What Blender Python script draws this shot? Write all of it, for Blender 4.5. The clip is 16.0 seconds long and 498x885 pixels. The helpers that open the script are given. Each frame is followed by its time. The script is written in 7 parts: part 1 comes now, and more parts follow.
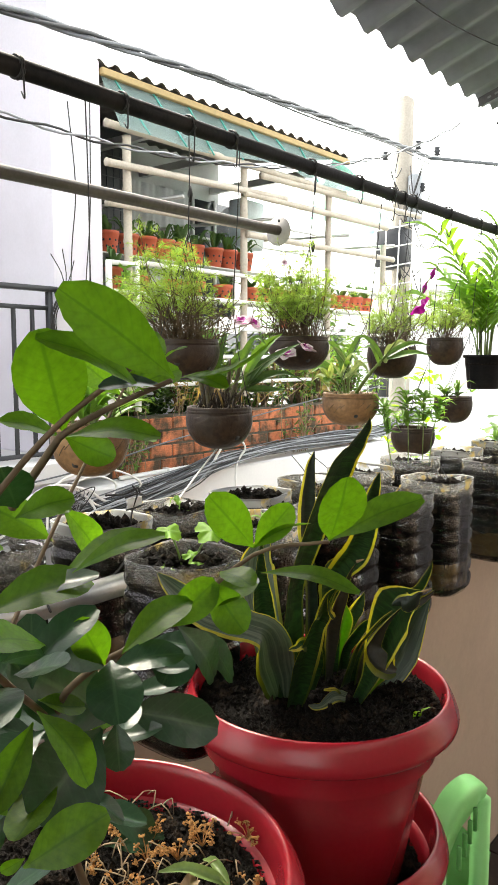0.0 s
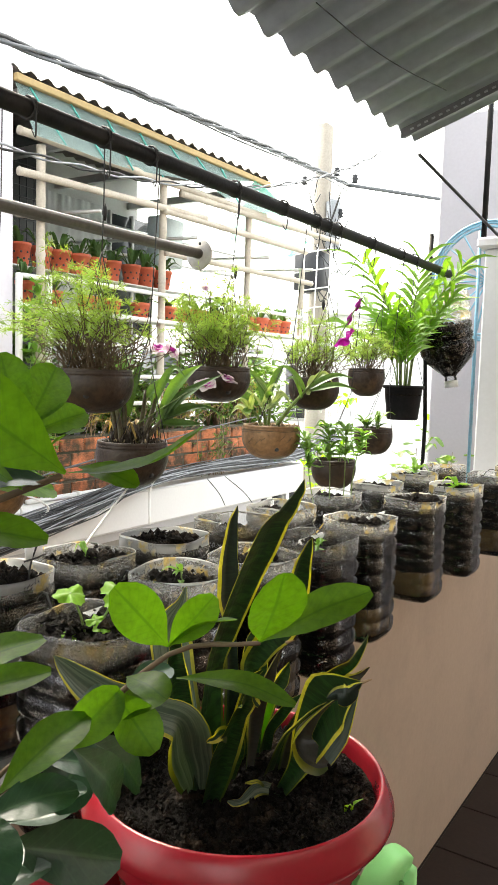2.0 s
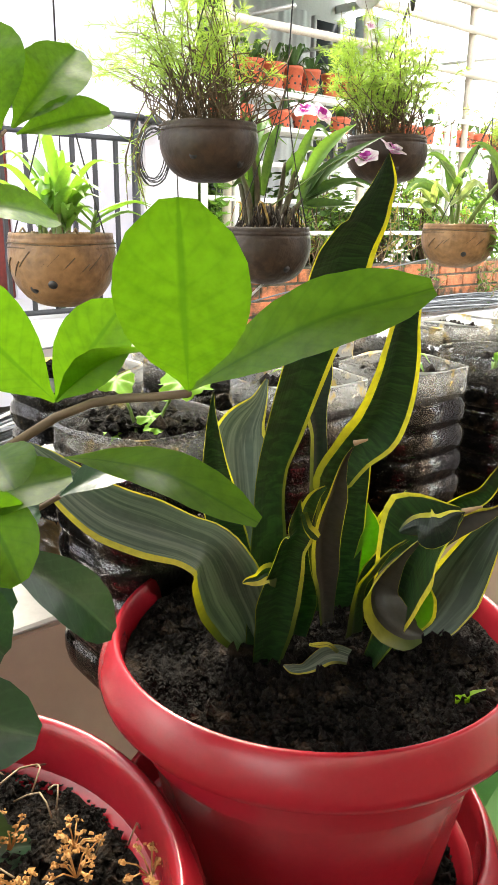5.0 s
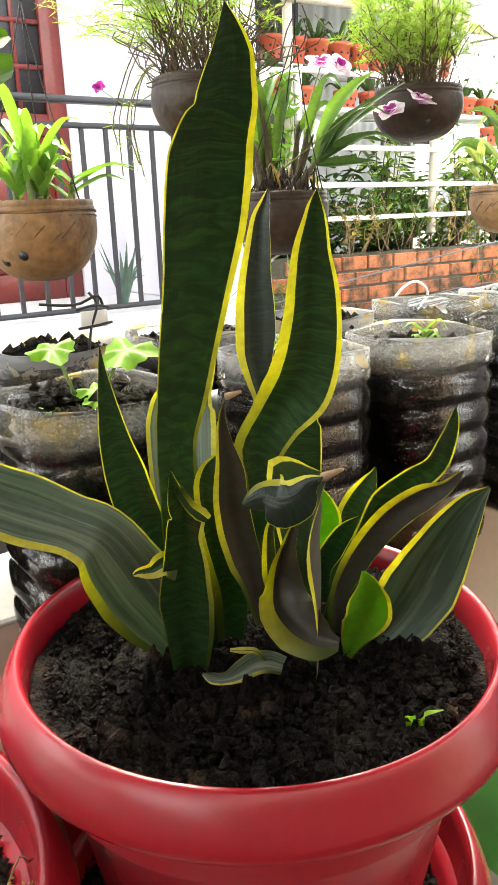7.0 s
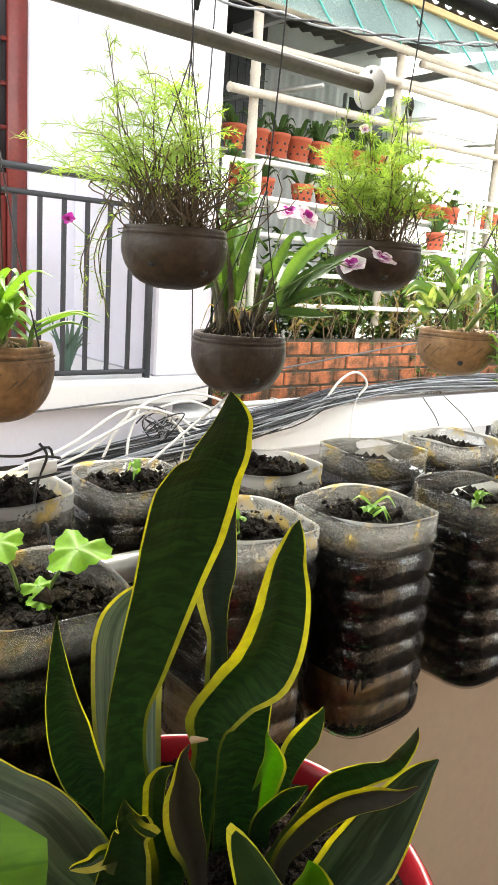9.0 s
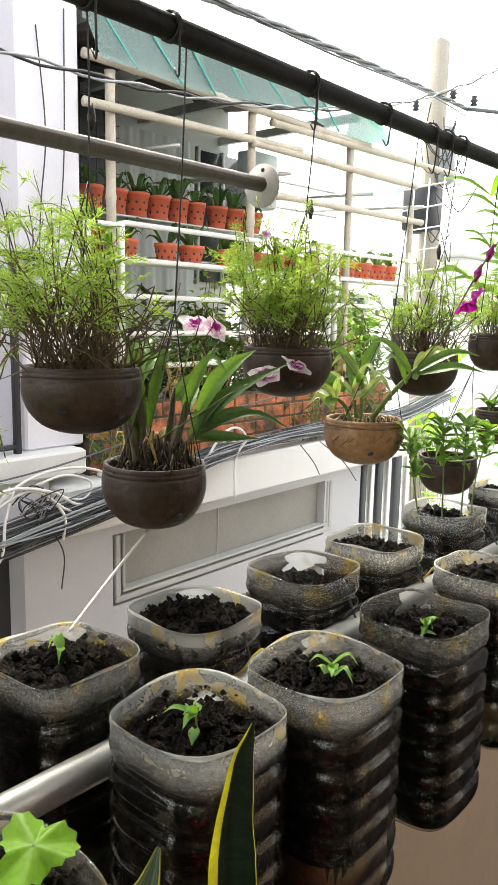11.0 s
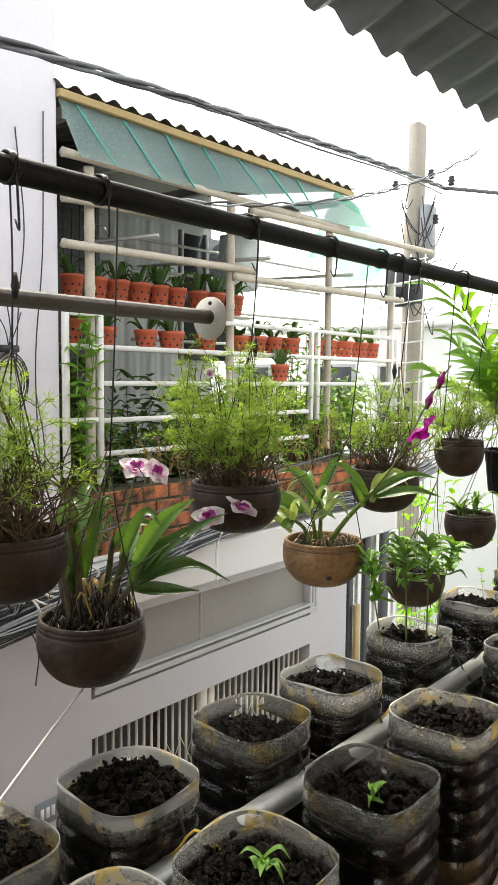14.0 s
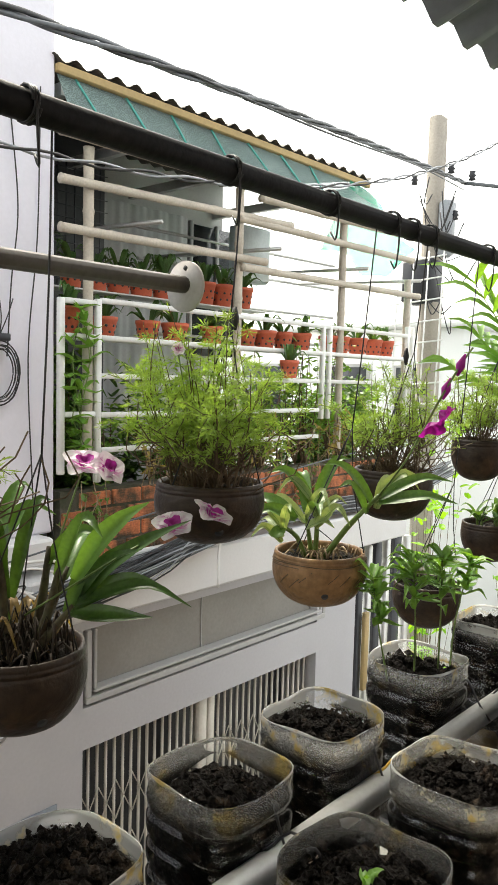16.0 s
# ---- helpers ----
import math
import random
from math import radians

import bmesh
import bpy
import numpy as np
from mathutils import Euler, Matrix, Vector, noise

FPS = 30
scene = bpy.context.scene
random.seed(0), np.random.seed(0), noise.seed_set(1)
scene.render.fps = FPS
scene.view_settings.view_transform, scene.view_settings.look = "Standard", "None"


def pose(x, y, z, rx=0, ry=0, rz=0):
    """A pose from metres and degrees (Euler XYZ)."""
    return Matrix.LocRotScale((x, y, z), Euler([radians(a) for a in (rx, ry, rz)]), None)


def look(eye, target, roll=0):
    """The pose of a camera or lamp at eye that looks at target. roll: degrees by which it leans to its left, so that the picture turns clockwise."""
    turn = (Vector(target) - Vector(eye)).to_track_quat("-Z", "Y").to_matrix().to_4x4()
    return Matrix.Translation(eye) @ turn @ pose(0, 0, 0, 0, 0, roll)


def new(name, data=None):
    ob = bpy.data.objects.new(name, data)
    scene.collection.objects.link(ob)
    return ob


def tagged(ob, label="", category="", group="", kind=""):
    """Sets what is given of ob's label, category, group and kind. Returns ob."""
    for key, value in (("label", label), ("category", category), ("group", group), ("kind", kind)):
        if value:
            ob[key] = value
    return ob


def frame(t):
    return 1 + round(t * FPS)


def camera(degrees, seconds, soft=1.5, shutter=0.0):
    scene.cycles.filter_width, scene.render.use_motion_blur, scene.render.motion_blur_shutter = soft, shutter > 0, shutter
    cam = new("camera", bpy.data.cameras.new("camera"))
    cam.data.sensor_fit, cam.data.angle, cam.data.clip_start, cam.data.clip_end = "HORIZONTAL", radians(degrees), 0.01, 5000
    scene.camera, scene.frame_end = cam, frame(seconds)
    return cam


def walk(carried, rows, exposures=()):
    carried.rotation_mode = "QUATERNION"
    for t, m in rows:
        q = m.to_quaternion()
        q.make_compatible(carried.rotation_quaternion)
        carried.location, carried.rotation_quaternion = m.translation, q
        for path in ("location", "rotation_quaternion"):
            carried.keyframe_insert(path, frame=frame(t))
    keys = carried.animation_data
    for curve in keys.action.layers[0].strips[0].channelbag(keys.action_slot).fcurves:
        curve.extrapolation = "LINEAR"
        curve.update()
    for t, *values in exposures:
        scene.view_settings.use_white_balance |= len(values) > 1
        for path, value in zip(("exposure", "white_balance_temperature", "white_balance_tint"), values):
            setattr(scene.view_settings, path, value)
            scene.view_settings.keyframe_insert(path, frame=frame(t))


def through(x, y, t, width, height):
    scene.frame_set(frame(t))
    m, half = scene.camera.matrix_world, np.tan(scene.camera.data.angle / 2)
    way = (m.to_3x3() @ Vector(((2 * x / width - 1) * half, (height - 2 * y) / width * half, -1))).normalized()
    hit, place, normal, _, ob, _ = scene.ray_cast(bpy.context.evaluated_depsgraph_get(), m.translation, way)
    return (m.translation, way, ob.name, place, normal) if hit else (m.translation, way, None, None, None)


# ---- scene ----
# the camera and its walk
cam = camera(36.2, 16.0)
PATH = [
    (0, (0.117, 0.145, 1.632), (-1.139, 1.684, 1.408), 0.1),
    (0.5, (0.107, 0.157, 1.633), (-1.079, 1.749, 1.392), 0.9),
    (1, (0.082, 0.188, 1.638), (-1.058, 1.812, 1.391), 1.4),
    (1.5, (0.080, 0.195, 1.649), (-1.036, 1.835, 1.399), 1.5),
    (2, (0.048, 0.227, 1.662), (-1.032, 1.901, 1.485), 1.7),
    (2.5, (0.031, 0.259, 1.654), (-1.085, 1.909, 1.482), 1.6),
    (3, (0.027, 0.318, 1.619), (-1.258, 1.830, 1.364), 3.0),
    (3.5, (0.009, 0.418, 1.579), (-1.312, 1.859, 1.156), 2.5),
    (4, (-0.009, 0.450, 1.551), (-1.334, 1.869, 1.067), 2.6),
    (4.2, (-0.016, 0.458, 1.549), (-1.357, 1.854, 1.047), 2.3),
    (6.3, (-0.014, 0.593, 1.501), (-1.589, 1.678, 0.916), -1.7),
    (6.5, (-0.017, 0.609, 1.495), (-1.599, 1.692, 0.925), -2.1),
    (7, (-0.009, 0.638, 1.496), (-1.597, 1.712, 0.929), -2.2),
    (7.5, (0.009, 0.648, 1.512), (-1.686, 1.544, 0.943), -2.5),
    (8, (0.019, 0.642, 1.530), (-1.683, 1.550, 1.003), -0.8),
    (8.5, (0.003, 0.629, 1.574), (-1.625, 1.678, 1.076), 2.7),
    (8.7, (-0.012, 0.645, 1.577), (-1.618, 1.745, 1.117), 2.3),
    (9, (-0.053, 0.643, 1.614), (-1.562, 1.883, 1.183), 4.0),
    (9.5, (-0.114, 0.640, 1.649), (-1.592, 1.935, 1.275), 1.1),
    (10, (-0.160, 0.641, 1.680), (-1.567, 2.018, 1.331), 0.8),
    (10.2, (-0.170, 0.643, 1.688), (-1.543, 2.056, 1.345), 0.6),
    (12.3, (-0.197, 0.688, 1.789), (-1.425, 2.235, 1.472), 2.3),
    (12.5, (-0.195, 0.690, 1.799), (-1.437, 2.228, 1.494), 1.9),
    (13, (-0.187, 0.696, 1.821), (-1.469, 2.211, 1.577), 1.2),
    (13.5, (-0.182, 0.709, 1.828), (-1.479, 2.220, 1.637), 1.0),
    (14, (-0.162, 0.734, 1.833), (-1.450, 2.255, 1.667), 0.5),
    (14.5, (-0.128, 0.766, 1.823), (-1.434, 2.273, 1.668), 0.3),
    (15, (-0.135, 0.800, 1.817), (-1.462, 2.287, 1.645), 0.0),
    (15.5, (-0.188, 0.859, 1.820), (-1.510, 2.352, 1.666), 0.4),
    (16, (-0.254, 0.914, 1.807), (-1.571, 2.410, 1.642), 1.4),
]
EXPOSURES = [(t, e, 7100.0, 6.0) for t, e in ((0.0, 2.68), (3.3, 2.7), (4.2, 3.3), (6.5, 3.5), (8.5, 3.4), (9.5, 2.66), (10.0, 2.55), (12.5, 2.18), (16.0, 1.92))]
walk(cam, [(t, look(eye, target, roll)) for t, eye, target, roll in PATH], EXPOSURES)

# world, sun, exposure
world = bpy.data.worlds.new("sky")
scene.world = world
world.use_nodes = True
wn = world.node_tree
sky = wn.nodes.new("ShaderNodeTexSky")
sky.sky_type, sky.sun_disc = "NISHITA", False
sky.sun_elevation, sky.sun_rotation = radians(56), radians(-63)
sky.air_density, sky.dust_density, sky.ozone_density = 1.0, 2.0, 1.0
cloud = wn.nodes.new("ShaderNodeHueSaturation")
cloud.inputs["Saturation"].default_value = 0.22
wn.links.new(sky.outputs[0], cloud.inputs["Color"])
wn.links.new(cloud.outputs[0], wn.nodes["Background"].inputs[0])
wn.nodes["Background"].inputs[1].default_value = 0.15
sun_data = bpy.data.lights.new("sun", "SUN")
sun_data.energy, sun_data.angle, sun_data.color = 1.55, radians(25), (1.0, 0.95, 0.86)
sun = new("sun", sun_data)
sun.matrix_world = look((-6.0, 3.0, 10.0), (0, 0, 0))

# materials


def mat(name, colour, rough=0.6, metal=0.0, spread=0.12, scale=8.0, bump=0.2, fine=60.0, second=None, amount=0.5, spec=0.5, fixed=False, begin=0.5, deep=0.004):
    """A surface whose colour varies at two scales, with a fine relief; second is a colour of stains or wear."""
    m = bpy.data.materials.new(name)
    m.use_nodes = True
    n, l = m.node_tree.nodes, m.node_tree.links
    p = n["Principled BSDF"]
    p.inputs["Roughness"].default_value, p.inputs["Metallic"].default_value = rough, metal
    p.inputs["Specular IOR Level"].default_value = spec
    where = n.new("ShaderNodeTexCoord")
    spot = n.new("ShaderNodeNewGeometry").outputs["Position"] if fixed else where.outputs["Object"]
    big, small = n.new("ShaderNodeTexNoise"), n.new("ShaderNodeTexNoise")
    for node, size, detail in ((big, scale, 5.0), (small, fine, 4.0)):
        node.inputs["Scale"].default_value, node.inputs["Detail"].default_value = size, detail
        l.new(spot, node.inputs["Vector"])
    ramp = n.new("ShaderNodeValToRGB")
    dark = [c * (1 - spread) for c in colour]
    light = [min(1, c * (1 + spread)) for c in colour]
    ramp.color_ramp.elements[0].color, ramp.color_ramp.elements[1].color = (*dark, 1), (*light, 1)
    ramp.color_ramp.elements[0].position, ramp.color_ramp.elements[1].position = 0.3, 0.7
    add = n.new("ShaderNodeMath")
    add.operation = "MULTIPLY_ADD"
    add.inputs[1].default_value, add.inputs[2].default_value = 0.5, 0.0
    half = n.new("ShaderNodeMath")
    half.operation = "MULTIPLY_ADD"
    half.inputs[1].default_value = 0.5
    l.new(small.outputs[0], add.inputs[0])
    l.new(big.outputs[0], half.inputs[0])
    l.new(add.outputs[0], half.inputs[2])
    l.new(half.outputs[0], ramp.inputs[0])
    last = ramp.outputs[0]
    if second:
        stain = n.new("ShaderNodeTexNoise")
        stain.inputs["Scale"].default_value, stain.inputs["Detail"].default_value = scale * 0.6, 8.0
        stain.inputs["Roughness"].default_value = 0.65
        shift = n.new("ShaderNodeMapping")
        shift.inputs["Location"].default_value = (3.1, 7.7, 1.3)
        l.new(spot, shift.inputs[0])
        l.new(shift.outputs[0], stain.inputs["Vector"])
        cut = n.new("ShaderNodeMapRange")
        cut.inputs[1].default_value, cut.inputs[2].default_value = begin, begin + 0.18
        cut.inputs[4].default_value = amount
        l.new(stain.outputs[0], cut.inputs[0])
        mix = n.new("ShaderNodeMix")
        mix.data_type = "RGBA"
        mix.inputs["B"].default_value = (*second, 1)
        l.new(cut.outputs[0], mix.inputs["Factor"])
        l.new(last, mix.inputs["A"])
        last = mix.outputs["Result"]
    l.new(last, p.inputs["Base Color"])
    if bump:
        b = n.new("ShaderNodeBump")
        b.inputs["Strength"].default_value, b.inputs["Distance"].default_value = bump, deep
        l.new(half.outputs[0], b.inputs["Height"])
        l.new(b.outputs[0], p.inputs["Normal"])
    m["tint"] = last.node.name
    return m


def leafy(name, colour, through=0.35, rough=0.4, spread=0.3, back=None, spec=0.5):
    """A leaf: varied green that lets part of the light through."""
    m = mat(name, colour, rough, 0.0, spread, 25.0, 0.15, 220.0, spec=spec)
    n, l = m.node_tree.nodes, m.node_tree.links
    p = n["Principled BSDF"]
    tint = p.inputs["Base Color"].links[0].from_socket
    glow = n.new("ShaderNodeBsdfTranslucent")
    warm = n.new("ShaderNodeMix")
    warm.data_type, warm.blend_type = "RGBA", "MULTIPLY"
    warm.inputs["Factor"].default_value = 1.0
    warm.inputs["B"].default_value = (*(back or (1.6, 1.5, 0.5)), 1)
    l.new(tint, warm.inputs["A"])
    l.new(warm.outputs["Result"], glow.inputs[0])
    both = n.new("ShaderNodeMixShader")
    both.inputs[0].default_value = through
    l.new(p.outputs[0], both.inputs[1])
    l.new(glow.outputs[0], both.inputs[2])
    l.new(both.outputs[0], n["Material Output"].inputs[0])
    return m


def film(name, colour=(0.97, 0.98, 0.98), rough=0.04, line=0.229, lip_at=0.2525):
    """Thin clear plastic: see-through and glossy at a slant; above the line where the soil ends it is milky, partly in
    place of backlit glare, with yellowish dirt in patches.
    """
    m = bpy.data.materials.new(name)
    m.use_nodes = True
    n, l = m.node_tree.nodes, m.node_tree.links
    p = n["Principled BSDF"]
    p.inputs["Roughness"].default_value = 0.35
    clear, gloss = n.new("ShaderNodeBsdfTransparent"), n.new("ShaderNodeBsdfGlossy")
    clear.inputs[0].default_value, gloss.inputs["Roughness"].default_value = (*colour, 1), rough
    rim = n.new("ShaderNodeFresnel")
    rim.inputs[0].default_value = 1.6
    crease, dents = n.new("ShaderNodeBump"), n.new("ShaderNodeTexNoise")
    crease.inputs["Strength"].default_value, crease.inputs["Distance"].default_value = 0.08, 0.006
    dents.inputs["Scale"].default_value, dents.inputs["Detail"].default_value = 14.0, 0.0
    l.new(dents.outputs[0], crease.inputs["Height"])
    l.new(crease.outputs[0], gloss.inputs["Normal"])
    shine, thin, milk = n.new("ShaderNodeMixShader"), n.new("ShaderNodeBsdfTranslucent"), n.new("ShaderNodeMixShader")
    l.new(rim.outputs[0], shine.inputs[0])
    l.new(clear.outputs[0], shine.inputs[1])
    l.new(gloss.outputs[0], shine.inputs[2])
    where, noise_, tint = n.new("ShaderNodeTexCoord"), n.new("ShaderNodeTexNoise"), n.new("ShaderNodeValToRGB")
    noise_.inputs["Scale"].default_value, noise_.inputs["Detail"].default_value, noise_.inputs["Roughness"].default_value = 22.0, 6.0, 0.6
    tint.color_ramp.elements[0].position, tint.color_ramp.elements[1].position = 0.5, 0.6
    tint.color_ramp.elements[0].color, tint.color_ramp.elements[1].color = (0.88, 0.89, 0.88, 1), (0.45, 0.34, 0.13, 1)
    own, apart, moved = n.new("ShaderNodeObjectInfo"), n.new("ShaderNodeMath"), n.new("ShaderNodeVectorMath")
    apart.operation = "MULTIPLY"
    apart.inputs[1].default_value = 40.0
    l.new(own.outputs["Random"], apart.inputs[0])
    l.new(where.outputs["Object"], moved.inputs[0])
    l.new(apart.outputs[0], moved.inputs[1])
    l.new(moved.outputs[0], noise_.inputs["Vector"])
    l.new(where.outputs["Object"], dents.inputs["Vector"])
    l.new(noise_.outputs[0], tint.inputs[0])
    l.new(tint.outputs[0], p.inputs["Base Color"])
    l.new(tint.outputs[0], thin.inputs[0])
    milk.inputs[0].default_value = 0.7
    l.new(p.outputs[0], milk.inputs[1])
    l.new(thin.outputs[0], milk.inputs[2])
    axes, high, patch, haze = n.new("ShaderNodeSeparateXYZ"), n.new("ShaderNodeMapRange"), n.new("ShaderNodeMapRange"), n.new("ShaderNodeMath")
    l.new(where.outputs["Object"], axes.inputs[0])
    l.new(axes.outputs["Z"], high.inputs[0])
    high.inputs[1].default_value, high.inputs[2].default_value = line - 0.006, line + 0.01
    high.inputs[3].default_value, high.inputs[4].default_value = 0.014, 0.2
    l.new(noise_.outputs[0], patch.inputs[0])
    patch.inputs[1].default_value, patch.inputs[2].default_value = 0.52, 0.64
    patch.inputs[3].default_value, patch.inputs[4].default_value = 0.9, 3.6
    haze.operation = "MULTIPLY"
    # lip: whitened edge in place of sky glare on the cut rim
    lip, most = n.new("ShaderNodeMapRange"), n.new("ShaderNodeMath")
    lip.inputs[1].default_value, lip.inputs[2].default_value, lip.inputs[4].default_value = lip_at, lip_at + 0.003, 0.6
    l.new(axes.outputs["Z"], lip.inputs[0])
    most.operation = "MAXIMUM"
    l.new(high.outputs[0], most.inputs[0])
    l.new(lip.outputs[0], most.inputs[1])
    l.new(most.outputs[0], haze.inputs[0])
    l.new(patch.outputs[0], haze.inputs[1])
    both = n.new("ShaderNodeMixShader")
    each, vary, share = n.new("ShaderNodeObjectInfo"), n.new("ShaderNodeMapRange"), n.new("ShaderNodeMath")
    l.new(each.outputs["Random"], vary.inputs[0])
    vary.inputs[3].default_value, vary.inputs[4].default_value = 0.35, 1.7
    share.operation, share.use_clamp = "MULTIPLY", True
    l.new(haze.outputs[0], share.inputs[0])
    l.new(vary.outputs[0], share.inputs[1])
    l.new(share.outputs[0], both.inputs[0])
    l.new(shine.outputs[0], both.inputs[1])
    l.new(milk.outputs[0], both.inputs[2])
    l.new(both.outputs[0], n["Material Output"].inputs[0])
    return m


M_WHITE = mat("white painted plaster", (0.72, 0.72, 0.73), 0.8, 0, 0.04, 1.2, 0.25, 70, (0.55, 0.54, 0.52), 0.35)
M_LEDGE = mat("dirty whitewashed ledge", (0.42, 0.41, 0.39), 0.85, 0, 0.15, 6, 0.4, 60, (0.16, 0.15, 0.14), 0.7)
M_LILAC = mat("pale lilac plaster", (0.73, 0.72, 0.8), 0.8, 0, 0.04, 1.2, 0.25, 70, (0.5, 0.49, 0.52), 0.3)
M_GREYWALL = mat("grey plaster", (0.45, 0.45, 0.45), 0.85, 0, 0.08, 2.0, 0.3, 60, (0.3, 0.3, 0.29), 0.5)
M_BEIGE = mat("beige wall paint", (0.46, 0.36, 0.28), 0.75, 0, 0.06, 1.6, 0.2, 60, (0.3, 0.24, 0.19), 0.5)
M_FLOOR = mat("dark brown floor tile", (0.024, 0.015, 0.012), 0.5, 0, 0.3, 6, 0.15, 60, (0.02, 0.014, 0.012), 0.6, spec=0.3)
M_JOINT = mat("tile joint", (0.02, 0.016, 0.014), 0.9)
M_TIN = mat("grey corrugated sheet", (0.36, 0.38, 0.4), 0.55, 0.25, 0.12, 3, 0.1, 40, (0.22, 0.22, 0.22), 0.5)
M_STEEL = mat("galvanised steel", (0.55, 0.55, 0.54), 0.38, 0.7, 0.12, 14, 0.1, 120, (0.4, 0.38, 0.35), 0.4)
M_BLACKPIPE = mat("black pipe", (0.012, 0.012, 0.013), 0.55, 0, 0.4, 14, 0.3, 120, (0.04, 0.034, 0.028), 0.4, spec=0.12)
M_DARKIRON = mat("dark grey iron", (0.035, 0.037, 0.044), 0.5, 0.3, 0.15, 20, 0.1, 100)
M_RED = mat("red pot plastic", (0.3, 0.011, 0.021), 0.27, 0, 0.08, 5, 0.06, 160, (0.27, 0.03, 0.03), 0.5, spec=0.45)
M_SOIL = mat("dark moist soil", (0.008, 0.006, 0.0048), 0.8, 0, 0.8, 60, 1.0, 260, (0.11, 0.076, 0.05), 0.55, spec=0.14, begin=0.53, deep=0.02)
M_SHELL = mat("dark brown shell", (0.038, 0.025, 0.017), 0.42, 0, 0.6, 16, 0.8, 90, (0.13, 0.072, 0.038), 0.75, spec=0.3, begin=0.53)
M_SHELL_LIGHT = mat("light brown shell", (0.25, 0.14, 0.062), 0.42, 0, 0.5, 15, 0.8, 100, (0.07, 0.038, 0.02), 0.9, spec=0.35, begin=0.46)
M_WIRE = mat("black wire", (0.02, 0.02, 0.022), 0.5)
M_CABLE = mat("grey cable sheath", (0.11, 0.12, 0.135), 0.45, 0, 0.3, 4)
M_CABLE_DARK = mat("black cable sheath", (0.025, 0.026, 0.03), 0.45, 0, 0.3, 4)
M_CABLE_PALE = mat("pale grey cable sheath", (0.3, 0.32, 0.35), 0.45, 0, 0.2, 4)
M_CABLE_WHITE = mat("white cable", (0.75, 0.75, 0.74), 0.45, 0, 0.06)
M_BRICK = mat("orange clay brick", (0.58, 0.2, 0.09), 0.85, 0, 0.4, 13, 0.8, 90, (0.06, 0.055, 0.035), 0.95, fixed=True, begin=0.4)
M_MORTAR = mat("mossy mortar", (0.11, 0.1, 0.08), 0.95, 0, 0.4, 12, 0.7, 70, (0.04, 0.05, 0.025), 0.8, begin=0.44)
M_BAMBOO = mat("weathered bamboo", (0.5, 0.45, 0.38), 0.6, 0, 0.2, 6, 0.3, 90, (0.26, 0.2, 0.14), 0.5)
M_BAR = mat("white lattice bar", (0.75, 0.76, 0.75), 0.5, 0, 0.08, 6, 0.1, 80, (0.5, 0.45, 0.4), 0.35)
M_TERRACOTTA = mat("orange red orchid pot", (0.55, 0.12, 0.06), 0.6, 0, 0.18, 12, 0.15, 120)
M_TILEROOF = mat("dark corrugated roofing", (0.13, 0.12, 0.11), 0.8, 0, 0.2, 5)
M_YELLOWWOOD = mat("yellow painted batten", (0.4, 0.29, 0.13), 0.6, 0, 0.15, 6)
M_DOOR = mat("dark red lacquered wood", (0.16, 0.025, 0.02), 0.3, 0, 0.3, 6, 0.1, 60)
# near-black stands in for the shade inside openings and holes
M_DARK = mat("near-black fill for shaded openings", (0.03, 0.032, 0.035), 0.4, 0, 0.3, 3)
M_GATE = mat("cream gate steel", (0.55, 0.52, 0.46), 0.45, 0.1, 0.12, 9)
M_ROAD = mat("alley concrete", (0.2, 0.2, 0.19), 0.9, 0, 0.2, 2, 0.5, 40)
M_POLE = mat("weathered concrete post", (0.34, 0.31, 0.27), 0.9, 0, 0.2, 4, 0.5, 50)
M_ROD = mat("weathered brown pipe", (0.11, 0.095, 0.08), 0.5, 0.3, 0.35, 9, 0.3, 120, (0.07, 0.06, 0.05), 0.7)
M_CHAIR_DARK = mat("chair green darkened as slit shade", (0.13, 0.42, 0.12), 0.5)
M_CHAIR = mat("light green plastic", (0.28, 0.72, 0.25), 0.35, 0, 0.05, 5, 0.03)
M_TABLE = mat("grey table board", (0.22, 0.2, 0.18), 0.7, 0, 0.2, 8)
M_BLUE = mat("faded blue metal", (0.16, 0.34, 0.46), 0.5, 0.2, 0.2, 12, 0.1, 80, (0.4, 0.4, 0.38), 0.4)
M_STEM = mat("brown stem", (0.11, 0.075, 0.042), 0.8, 0, 0.3, 40)
M_GREENSTEM = leafy("green stem", (0.16, 0.24, 0.07), 0.15)
M_BOTTLE = film("clear bottle plastic")
M_FLASK = film("clear flask plastic", (0.93, 0.95, 0.94), 0.05, 0.23, 0.338)
# lilac lowered to grey: the wall faces away, its shade is in this colour
M_TALLWALL_SHADED = mat("lilac wall with painted shade", (0.4, 0.39, 0.43), 0.85, 0, 0.05, 1.2, 0.25, 60, (0.3, 0.3, 0.31), 0.4)
M_LEAF_FINE = leafy("fine bright leaf", (0.26, 0.38, 0.1), 0.5, 0.6, 0.4, (1.5, 1.5, 0.6))
M_LEAF_ORCHID = leafy("orchid leaf", (0.1, 0.2, 0.05), 0.3, 0.32, 0.35)
M_LEAF_DEEP = leafy("deep green orchid leaf", (0.06, 0.125, 0.035), 0.28, 0.32, 0.35)
M_LEAF_DARK = leafy("dark shrub leaf", (0.06, 0.13, 0.035), 0.25, 0.45, 0.4)
M_LEAF_LIME = leafy("yellow green leaf", (0.2, 0.42, 0.03), 0.5, 0.5, 0.2)
